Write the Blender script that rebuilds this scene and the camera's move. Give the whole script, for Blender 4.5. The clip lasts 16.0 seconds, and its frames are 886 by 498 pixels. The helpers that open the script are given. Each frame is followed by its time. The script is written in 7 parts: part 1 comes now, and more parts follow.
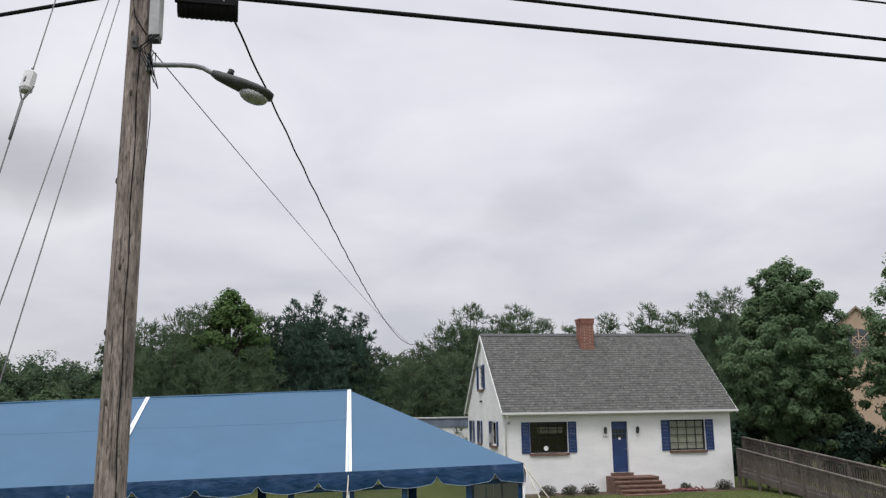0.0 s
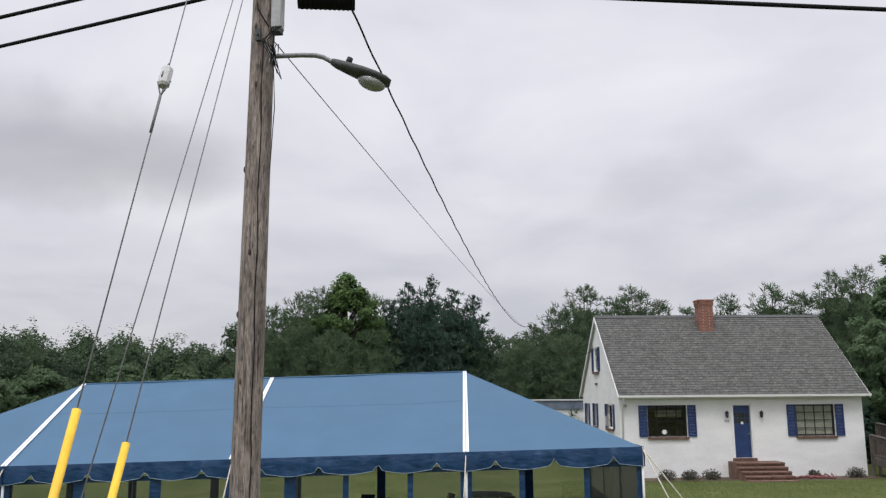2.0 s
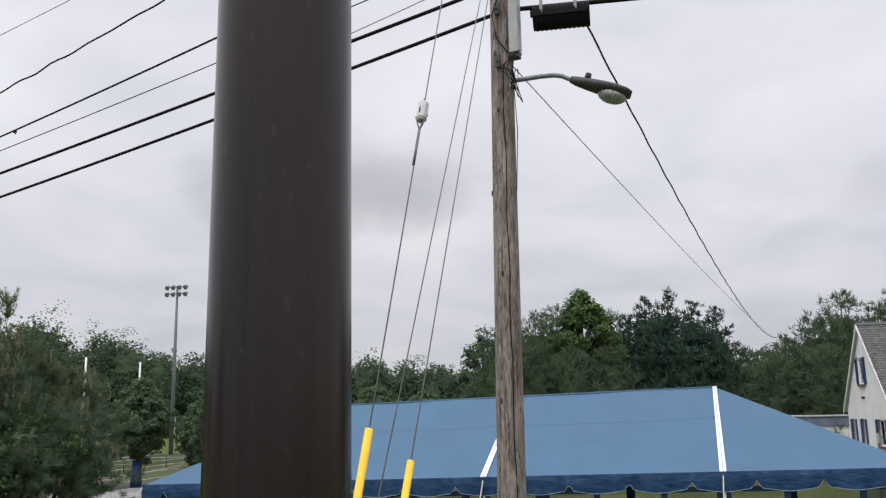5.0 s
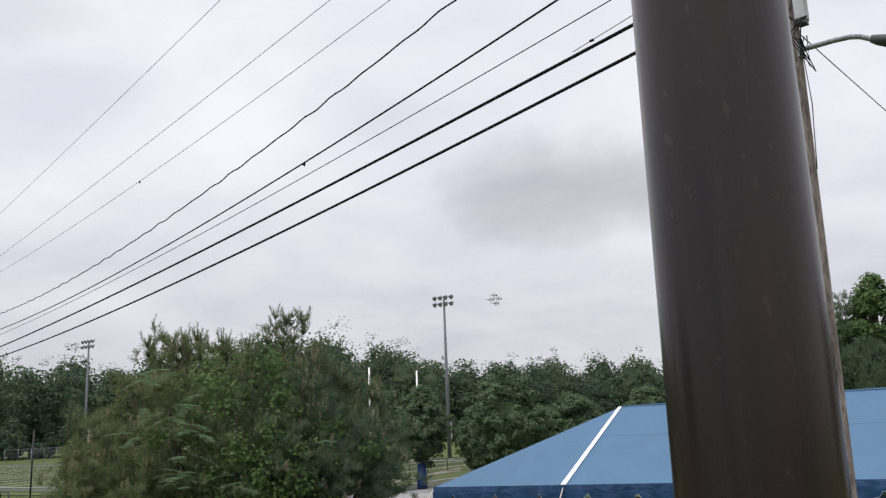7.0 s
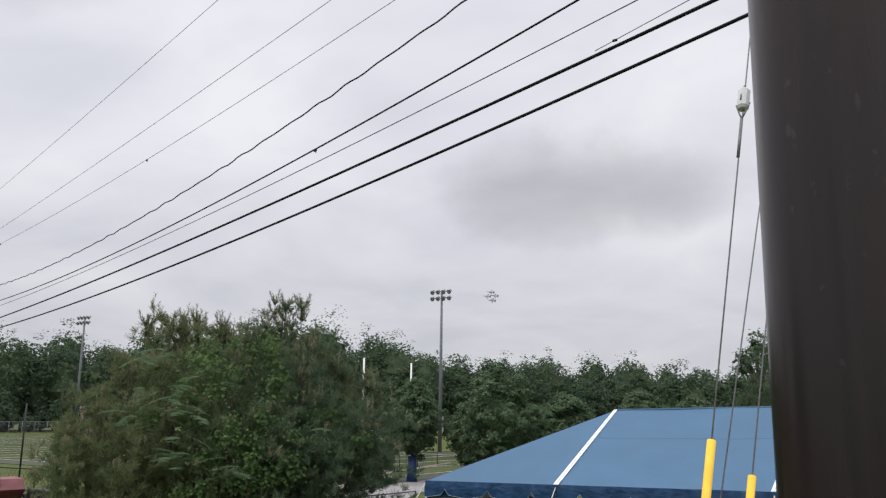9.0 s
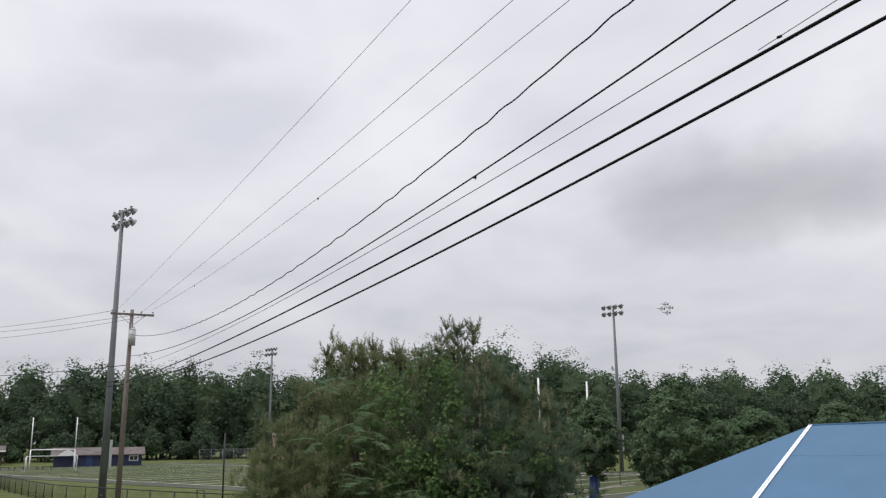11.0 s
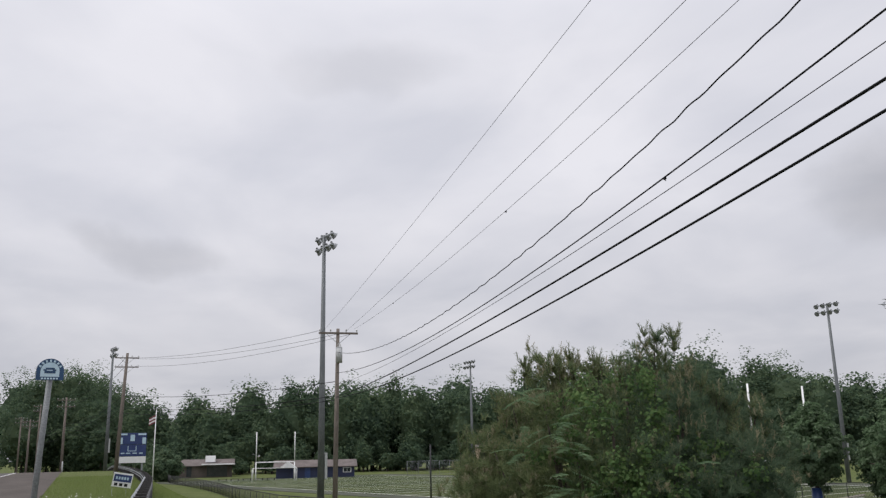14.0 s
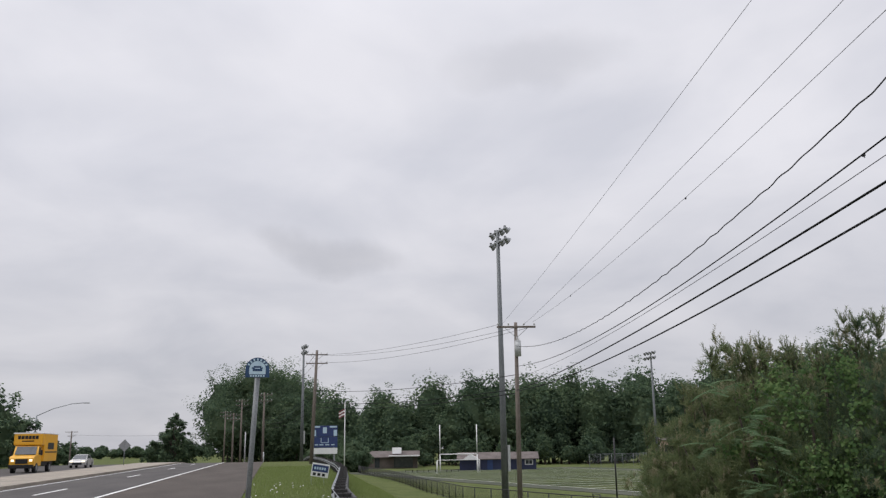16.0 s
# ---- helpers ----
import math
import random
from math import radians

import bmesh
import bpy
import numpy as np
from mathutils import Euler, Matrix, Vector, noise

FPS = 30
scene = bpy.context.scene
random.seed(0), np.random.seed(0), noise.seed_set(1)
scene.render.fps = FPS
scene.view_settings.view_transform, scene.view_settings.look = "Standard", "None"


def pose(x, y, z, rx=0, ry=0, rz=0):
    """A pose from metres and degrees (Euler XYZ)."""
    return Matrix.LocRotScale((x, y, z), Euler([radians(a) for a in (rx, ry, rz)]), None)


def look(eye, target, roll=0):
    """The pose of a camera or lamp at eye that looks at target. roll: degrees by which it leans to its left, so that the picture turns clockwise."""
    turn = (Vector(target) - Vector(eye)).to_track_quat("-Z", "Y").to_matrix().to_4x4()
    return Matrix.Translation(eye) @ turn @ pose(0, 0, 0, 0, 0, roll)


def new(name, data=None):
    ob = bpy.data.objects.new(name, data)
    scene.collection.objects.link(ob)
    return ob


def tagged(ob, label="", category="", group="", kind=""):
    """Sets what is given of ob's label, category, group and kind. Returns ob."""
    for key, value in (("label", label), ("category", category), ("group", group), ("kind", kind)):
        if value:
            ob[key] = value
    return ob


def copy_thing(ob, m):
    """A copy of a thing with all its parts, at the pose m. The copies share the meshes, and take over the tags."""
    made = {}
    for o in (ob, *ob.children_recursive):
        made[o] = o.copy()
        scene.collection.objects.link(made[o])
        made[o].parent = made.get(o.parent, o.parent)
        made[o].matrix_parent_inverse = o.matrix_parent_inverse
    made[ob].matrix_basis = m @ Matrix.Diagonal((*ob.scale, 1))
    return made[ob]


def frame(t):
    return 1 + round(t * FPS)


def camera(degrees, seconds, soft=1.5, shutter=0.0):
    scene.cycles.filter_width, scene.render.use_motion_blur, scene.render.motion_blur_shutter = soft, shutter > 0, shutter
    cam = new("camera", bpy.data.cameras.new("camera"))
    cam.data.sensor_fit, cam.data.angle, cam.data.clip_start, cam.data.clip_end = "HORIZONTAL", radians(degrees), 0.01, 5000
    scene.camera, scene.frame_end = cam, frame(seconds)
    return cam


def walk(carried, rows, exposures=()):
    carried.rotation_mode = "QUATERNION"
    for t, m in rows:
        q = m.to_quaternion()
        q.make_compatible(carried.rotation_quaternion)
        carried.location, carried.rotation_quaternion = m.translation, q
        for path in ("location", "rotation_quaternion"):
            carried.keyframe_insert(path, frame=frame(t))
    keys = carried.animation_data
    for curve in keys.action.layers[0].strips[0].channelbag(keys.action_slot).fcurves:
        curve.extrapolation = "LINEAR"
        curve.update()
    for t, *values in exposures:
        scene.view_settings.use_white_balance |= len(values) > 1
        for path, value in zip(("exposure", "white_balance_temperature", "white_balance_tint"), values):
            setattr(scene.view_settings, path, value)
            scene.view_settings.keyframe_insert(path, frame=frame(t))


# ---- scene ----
cam = camera(55.12, 16.0, 1.3)
PATH = [
    (0.0, pose(0.000, -0.000, 1.600, 100.691, 0.870, 0.000)),
    (0.5, pose(-0.021, -0.010, 1.587, 100.391, 0.764, 1.478)),
    (1.0, pose(-0.036, -0.003, 1.581, 100.056, 0.554, 3.168)),
    (1.5, pose(-0.063, 0.008, 1.577, 99.814, 0.484, 4.762)),
    (2.0, pose(-0.075, -0.024, 1.584, 99.616, 0.442, 7.485)),
    (2.5, pose(-0.097, -0.025, 1.577, 99.391, 0.489, 10.650)),
    (3.0, pose(-0.108, -0.037, 1.579, 99.218, 0.345, 13.327)),
    (3.5, pose(-0.157, -0.033, 1.571, 99.497, 0.820, 15.649)),
    (5.8, pose(-0.363, -0.120, 1.595, 100.841, 0.741, 29.523)),
    (6.0, pose(-0.391, -0.110, 1.592, 100.339, 0.732, 31.834)),
    (6.2, pose(-0.429, -0.101, 1.584, 99.804, 0.683, 35.043)),
    (6.5, pose(-0.483, -0.086, 1.573, 99.406, 1.691, 39.807)),
    (6.8, pose(-0.542, -0.118, 1.598, 100.539, 2.528, 41.619)),
    (7.0, pose(-0.584, -0.140, 1.615, 101.625, 2.111, 40.696)),
    (7.2, pose(-0.627, -0.153, 1.612, 102.640, 0.776, 39.040)),
    (7.5, pose(-0.691, -0.172, 1.609, 103.058, -1.199, 37.956)),
    (8.0, pose(-0.725, -0.168, 1.607, 102.063, -1.780, 38.701)),
    (8.5, pose(-0.725, -0.194, 1.606, 101.113, -1.536, 38.513)),
    (9.0, pose(-0.725, -0.189, 1.611, 101.244, -0.759, 40.069)),
    (9.5, pose(-0.730, -0.211, 1.637, 101.426, 0.194, 43.354)),
    (11.8, pose(-0.704, -0.113, 1.689, 102.842, -0.078, 54.831)),
    (12.0, pose(-0.698, -0.107, 1.691, 102.847, -0.218, 55.476)),
    (12.5, pose(-0.685, -0.105, 1.694, 102.937, 0.148, 57.455)),
    (13.0, pose(-0.693, -0.137, 1.694, 103.027, 0.484, 59.658)),
    (13.5, pose(-0.702, -0.159, 1.690, 103.128, 0.805, 62.273)),
    (14.0, pose(-0.700, -0.163, 1.689, 103.404, 1.089, 65.029)),
    (14.5, pose(-0.681, -0.180, 1.694, 103.429, 1.128, 67.271)),
    (15.0, pose(-0.644, -0.217, 1.702, 103.182, 0.888, 69.954)),
    (15.5, pose(-0.610, -0.287, 1.702, 103.139, 0.850, 73.427)),
    (16.0, pose(-0.594, -0.369, 1.701, 103.122, 0.826, 76.831)),
]
walk(cam, PATH, [(0.0, 0.0), (6.2, 0.0), (6.6, 0.07), (7.0, 0.11), (7.3, 0.02), (7.6, -0.03), (8.2, 0.0), (12.0, -0.03), (13.5, -0.07), (14.5, -0.09), (16.0, -0.10)])

# ---- sky and light ----
world = bpy.data.worlds.new("world")
scene.world = world
world.use_nodes = True
SUN_EL, SUN_AZ = radians(58), radians(200)


def sky_nodes(tree):
    """An overcast sky: a clear sky far behind a thick, uneven cloud sheet that is brighter overhead."""
    N, L = tree.nodes, tree.links
    back = N["Background"]
    coord = N.new("ShaderNodeTexCoord")
    sky = N.new("ShaderNodeTexSky")
    sky.sky_type, sky.sun_disc = "NISHITA", False
    sky.sun_elevation, sky.sun_rotation = SUN_EL, SUN_AZ
    sep = N.new("ShaderNodeSeparateXYZ")
    L.new(coord.outputs["Generated"], sep.inputs[0])

    def mth(op, a, b=None, clamp=False):
        n = N.new("ShaderNodeMath")
        n.operation, n.use_clamp = op, clamp
        for i, q in enumerate((a, b)):
            if q is None:
                continue
            if isinstance(q, (int, float)):
                n.inputs[i].default_value = q
            else:
                L.new(q, n.inputs[i])
        return n.outputs[0]

    up = mth("MAXIMUM", sep.outputs[2], 0.0)
    den = mth("ADD", up, 0.22)
    comb = N.new("ShaderNodeCombineXYZ")
    L.new(mth("DIVIDE", sep.outputs[0], den), comb.inputs[0])
    L.new(mth("DIVIDE", sep.outputs[1], den), comb.inputs[1])
    big = N.new("ShaderNodeTexNoise")
    big.inputs["Scale"].default_value, big.inputs["Detail"].default_value = 1.7, 5.0
    big.inputs["Roughness"].default_value, big.inputs["Distortion"].default_value = 0.50, 0.3
    L.new(comb.outputs[0], big.inputs["Vector"])
    ramp = N.new("ShaderNodeValToRGB")
    el = ramp.color_ramp.elements
    el[0].position, el[0].color = 0.34, (0.665, 0.672, 0.74, 1)
    el[1].position, el[1].color = 0.66, (0.84, 0.832, 0.885, 1)
    L.new(big.outputs["Fac"], ramp.inputs[0])
    col = ramp.outputs[0]

    # a few heavier grey clouds
    for d, width, depth in (((-0.50, 0.823, 0.262), 0.022, 0.27), ((-0.40, 0.87, 0.285), 0.026, 0.07), ((-0.97, 0.11, 0.225), 0.004, 0.15),
                            ((-0.88, 0.32, 0.44), 0.008, 0.10), ((0.12, 0.96, 0.23), 0.008, 0.10)):
        v = Vector(d).normalized()
        warp = N.new("ShaderNodeTexNoise")
        warp.inputs["Scale"].default_value, warp.inputs["Detail"].default_value = 6.0, 6.0
        L.new(coord.outputs["Generated"], warp.inputs["Vector"])
        dot = N.new("ShaderNodeVectorMath")
        dot.operation = "DOT_PRODUCT"
        stretch = N.new("ShaderNodeVectorMath")
        stretch.operation = "MULTIPLY_ADD"
        stretch.inputs[1].default_value, stretch.inputs[2].default_value = (0.2, 0.2, 0.12), (-0.1, -0.1, -0.06)
        L.new(warp.outputs["Color"], stretch.inputs[0])
        add = N.new("ShaderNodeVectorMath")
        L.new(coord.outputs["Generated"], add.inputs[0])
        L.new(stretch.outputs[0], add.inputs[1])
        # flatten: clouds are wider than high
        flat = N.new("ShaderNodeVectorMath")
        flat.operation = "MULTIPLY_ADD"
        flat.inputs[1].default_value, flat.inputs[2].default_value = (1, 1, 3.0), (0, 0, -2.0 * v.z)
        L.new(add.outputs[0], flat.inputs[0])
        unit = N.new("ShaderNodeVectorMath")
        unit.operation = "NORMALIZE"
        L.new(flat.outputs[0], unit.inputs[0])
        L.new(unit.outputs[0], dot.inputs[0])
        dot.inputs[1].default_value = v
        near = N.new("ShaderNodeMapRange")
        near.interpolation_type = "SMOOTHSTEP"
        near.inputs["From Min"].default_value, near.inputs["From Max"].default_value = 1 - width, 1.0
        near.inputs["To Min"].default_value, near.inputs["To Max"].default_value = 1.0, 1 - depth
        L.new(dot.outputs["Value"], near.inputs["Value"])
        mul = N.new("ShaderNodeMix")
        mul.data_type, mul.blend_type = "RGBA", "MULTIPLY"
        mul.inputs["Factor"].default_value = 1.0
        L.new(col, mul.inputs["A"])
        L.new(near.outputs["Result"], mul.inputs["B"])
        col = mul.outputs["Result"]

    # brighter overhead, as thick cloud is
    zen = N.new("ShaderNodeMapRange")
    zen.interpolation_type = "SMOOTHSTEP"
    zen.inputs["From Min"].default_value, zen.inputs["From Max"].default_value = 0.42, 1.0
    zen.inputs["To Min"].default_value, zen.inputs["To Max"].default_value = 1.0, 2.6
    L.new(up, zen.inputs["Value"])
    low = N.new("ShaderNodeMapRange")
    low.inputs["From Min"].default_value, low.inputs["From Max"].default_value = 0.0, 0.32
    low.inputs["To Min"].default_value, low.inputs["To Max"].default_value = 0.79, 1.06
    L.new(up, low.inputs["Value"])
    gain = mth("MULTIPLY", zen.outputs["Result"], low.outputs["Result"])
    thin = N.new("ShaderNodeVectorMath")
    thin.operation = "SCALE"
    thin.inputs["Scale"].default_value = 0.1
    L.new(sky.outputs[0], thin.inputs[0])
    mix = N.new("ShaderNodeMix")
    mix.data_type = "RGBA"
    mix.inputs["Factor"].default_value = 0.95
    L.new(thin.outputs[0], mix.inputs["A"])
    L.new(col, mix.inputs["B"])
    fin = N.new("ShaderNodeVectorMath")
    fin.operation = "SCALE"
    L.new(mix.outputs["Result"], fin.inputs[0])
    L.new(gain, fin.inputs["Scale"])
    L.new(fin.outputs[0], back.inputs["Color"])
    back.inputs["Strength"].default_value = 1.0


sky_nodes(world.node_tree)
sun_data = bpy.data.lights.new("sun", "SUN")
sun_data.energy, sun_data.angle, sun_data.color = 1.3, radians(22), (1.0, 0.97, 0.93)
sun = new("sun", sun_data)
sun.matrix_world = look((0, 0, 60), Vector((0, 0, 60)) - 10 * Vector((math.sin(SUN_AZ) * math.cos(SUN_EL), math.cos(SUN_AZ) * math.cos(SUN_EL), math.sin(SUN_EL))))
scene.view_settings.exposure = 0.0


# ---- materials ----
def surf(name, a, b, scale=3.0, rough=0.6, metal=0.0, bump=0.2, fine=25.0, stretch=(1, 1, 1), vary=0.0, island=0.0, spec=0.5, depth=0.02, speck=0.25):
    """Two colours mixed by a coarse noise, speckled by a fine one that also gives relief."""
    m = bpy.data.materials.new(name)
    m.use_nodes = True
    N, L = m.node_tree.nodes, m.node_tree.links
    p = N["Principled BSDF"]
    tc = N.new("ShaderNodeTexCoord")
    mp = N.new("ShaderNodeMapping")
    mp.inputs["Scale"].default_value = stretch
    L.new(tc.outputs["Object"], mp.inputs[0])
    n1, n2 = N.new("ShaderNodeTexNoise"), N.new("ShaderNodeTexNoise")
    n1.inputs["Scale"].default_value, n1.inputs["Detail"].default_value = scale, 5
    n2.inputs["Scale"].default_value, n2.inputs["Detail"].default_value = fine, 4
    L.new(mp.outputs[0], n1.inputs["Vector"])
    L.new(mp.outputs[0], n2.inputs["Vector"])
    ra = N.new("ShaderNodeValToRGB")
    ra.color_ramp.elements[0].position, ra.color_ramp.elements[1].position = 0.35, 0.65
    ra.color_ramp.elements[0].color, ra.color_ramp.elements[1].color = (*a, 1), (*b, 1)
    L.new(n1.outputs["Fac"], ra.inputs[0])
    val = N.new("ShaderNodeMapRange")
    val.inputs["From Min"].default_value, val.inputs["From Max"].default_value = 0.3, 0.7
    val.inputs["To Min"].default_value, val.inputs["To Max"].default_value = 1 - speck, 1 + speck
    L.new(n2.outputs["Fac"], val.inputs["Value"])
    out = N.new("ShaderNodeVectorMath")
    out.operation = "SCALE"
    L.new(ra.outputs[0], out.inputs[0])
    L.new(val.outputs["Result"], out.inputs["Scale"])
    col = out.outputs[0]
    for amount, kind in ((vary, "ShaderNodeObjectInfo"), (island, "ShaderNodeNewGeometry")):
        if amount:
            inf = N.new(kind)
            rnd = N.new("ShaderNodeMapRange")
            rnd.inputs["To Min"].default_value, rnd.inputs["To Max"].default_value = 1 - amount, 1 + amount
            L.new(inf.outputs["Random" if kind.endswith("Info") else "Random Per Island"], rnd.inputs["Value"])
            o2 = N.new("ShaderNodeVectorMath")
            o2.operation = "SCALE"
            L.new(col, o2.inputs[0])
            L.new(rnd.outputs["Result"], o2.inputs["Scale"])
            col = o2.outputs[0]
    L.new(col, p.inputs["Base Color"])
    p.inputs["Metallic"].default_value, p.inputs["Specular IOR Level"].default_value = metal, spec
    rr = N.new("ShaderNodeMapRange")
    rr.inputs["To Min"].default_value, rr.inputs["To Max"].default_value = max(0.03, rough - 0.12), min(1, rough + 0.12)
    L.new(n1.outputs["Fac"], rr.inputs["Value"])
    L.new(rr.outputs["Result"], p.inputs["Roughness"])
    if bump:
        bp = N.new("ShaderNodeBump")
        bp.inputs["Strength"].default_value, bp.inputs["Distance"].default_value = bump, depth
        L.new(n2.outputs["Fac"], bp.inputs["Height"])
        L.new(bp.outputs[0], p.inputs["Normal"])
    return m


def leaf(name, a, b, c, light=0.25, rough=0.75, patch=0.55):
    """Foliage: each leaf takes a tone of its own between three greens and lets some light through."""
    a, b, c = [tuple(q * k * lift for q, k in zip(col, (1.10, 1.10, 1.36))) for col, lift in ((a, 1.3), (b, 1.1), (c, 1.0))]
    m = bpy.data.materials.new(name)
    m.use_nodes = True
    N, L = m.node_tree.nodes, m.node_tree.links
    p, o = N["Principled BSDF"], N["Material Output"]
    g = N.new("ShaderNodeNewGeometry")
    tc = N.new("ShaderNodeTexCoord")
    n1 = N.new("ShaderNodeTexNoise")
    n1.inputs["Scale"].default_value, n1.inputs["Detail"].default_value = patch, 3
    L.new(tc.outputs["Object"], n1.inputs["Vector"])
    mixf = N.new("ShaderNodeMix")
    mixf.inputs["Factor"].default_value = 0.55
    L.new(g.outputs["Random Per Island"], mixf.inputs["A"])
    L.new(n1.outputs["Fac"], mixf.inputs["B"])
    ra = N.new("ShaderNodeValToRGB")
    e = ra.color_ramp.elements
    e[0].position, e[0].color = 0.22, (*a, 1)
    e[1].position, e[1].color = 0.80, (*c, 1)
    mid = e.new(0.5)
    mid.color = (*b, 1)
    L.new(mixf.outputs["Result"], ra.inputs[0])
    L.new(ra.outputs[0], p.inputs["Base Color"])
    p.inputs["Roughness"].default_value, p.inputs["Specular IOR Level"].default_value = rough, 0.12
    tr = N.new("ShaderNodeBsdfTranslucent")
    L.new(ra.outputs[0], tr.inputs["Color"])
    ms = N.new("ShaderNodeMixShader")
    ms.inputs[0].default_value = light
    L.new(p.outputs[0], ms.inputs[1])
    L.new(tr.outputs[0], ms.inputs[2])
    L.new(ms.outputs[0], o.inputs["Surface"])
    return m


def clear(name, tint=(0.9, 0.92, 0.9), rough=0.05, passing=0.8):
    """Clear sheet: lets most of the view through and mirrors a little of the sky."""
    m = bpy.data.materials.new(name)
    m.use_nodes = True
    N, L = m.node_tree.nodes, m.node_tree.links
    o = N["Material Output"]
    N.remove(N["Principled BSDF"])
    t, gl, fr, ms = N.new("ShaderNodeBsdfTransparent"), N.new("ShaderNodeBsdfGlossy"), N.new("ShaderNodeFresnel"), N.new("ShaderNodeMixShader")
    t.inputs[0].default_value = (*[q * passing for q in tint], 1)
    gl.inputs["Roughness"].default_value = rough
    fr.inputs[0].default_value = 1.5
    L.new(fr.outputs[0], ms.inputs[0])
    L.new(t.outputs[0], ms.inputs[1])
    L.new(gl.outputs[0], ms.inputs[2])
    L.new(ms.outputs[0], o.inputs["Surface"])
    return m


def glow(name, colour, strength):
    m = bpy.data.materials.new(name)
    m.use_nodes = True
    p = m.node_tree.nodes["Principled BSDF"]
    p.inputs["Base Color"].default_value = (*colour, 1)
    p.inputs["Emission Color"].default_value = (*colour, 1)
    p.inputs["Emission Strength"].default_value = strength
    return m


def shingle(name):
    """Grey-brown asphalt shingles: courses of tabs, each tab with its own tone."""
    m = surf(name, (0.091, 0.092, 0.087), (0.120, 0.120, 0.114), 6.0, 0.92, 0, 0.5, 18, speck=0.5, spec=0.2)
    N, L = m.node_tree.nodes, m.node_tree.links
    p = N["Principled BSDF"]
    src = p.inputs["Base Color"].links[0].from_socket
    tc = N.new("ShaderNodeTexCoord")
    br = N.new("ShaderNodeTexBrick")
    br.inputs["Scale"].default_value = 1.0
    br.inputs["Brick Width"].default_value, br.inputs["Row Height"].default_value = 0.17, 0.14
    br.inputs["Mortar Size"].default_value = 0.003
    br.inputs["Color1"].default_value, br.inputs["Color2"].default_value = (0.80, 0.80, 0.80, 1), (1.17, 1.17, 1.155, 1)
    br.inputs["Mortar"].default_value = (0.5, 0.48, 0.46, 1)
    L.new(tc.outputs["UV"], br.inputs["Vector"])
    mx = N.new("ShaderNodeMix")
    mx.data_type, mx.blend_type = "RGBA", "MULTIPLY"
    mx.inputs["Factor"].default_value = 1
    L.new(src, mx.inputs["A"])
    L.new(br.outputs["Color"], mx.inputs["B"])
    L.new(mx.outputs["Result"], p.inputs["Base Color"])
    return m


def let_light(m, share):
    """Cloth that lets some daylight through."""
    N, L = m.node_tree.nodes, m.node_tree.links
    p, o = N["Principled BSDF"], N["Material Output"]
    tr, ms = N.new("ShaderNodeBsdfTranslucent"), N.new("ShaderNodeMixShader")
    L.new(p.inputs["Base Color"].links[0].from_socket, tr.inputs["Color"])
    ms.inputs[0].default_value = share
    L.new(p.outputs[0], ms.inputs[1])
    L.new(tr.outputs[0], ms.inputs[2])
    L.new(ms.outputs[0], o.inputs["Surface"])
    return m


def flake(m):
    """Weathered wood: long dark checks and small torn, darker flakes."""
    N, L = m.node_tree.nodes, m.node_tree.links
    p = N["Principled BSDF"]
    col = p.inputs["Base Color"].links[0].from_socket
    tc = N.new("ShaderNodeTexCoord")
    for scale, squash, lo, hi, dark in ((22.0, 0.30, 0.56, 0.66, 0.42), (34.0, 0.035, 0.57, 0.63, 0.38), (5.0, 0.30, 0.48, 0.68, 0.74)):
        mp, n, r, v = N.new("ShaderNodeMapping"), N.new("ShaderNodeTexNoise"), N.new("ShaderNodeMapRange"), N.new("ShaderNodeVectorMath")
        mp.inputs["Scale"].default_value = (1, 1, squash)
        n.inputs["Scale"].default_value, n.inputs["Detail"].default_value, n.inputs["Roughness"].default_value = scale, 5, 0.65
        r.inputs["From Min"].default_value, r.inputs["From Max"].default_value = lo, hi
        r.inputs["To Min"].default_value, r.inputs["To Max"].default_value = 1.0, dark
        v.operation = "SCALE"
        L.new(tc.outputs["Object"], mp.inputs[0])
        L.new(mp.outputs[0], n.inputs["Vector"])
        L.new(n.outputs["Fac"], r.inputs["Value"])
        L.new(col, v.inputs[0])
        L.new(r.outputs["Result"], v.inputs["Scale"])
        col = v.outputs[0]
    L.new(col, p.inputs["Base Color"])


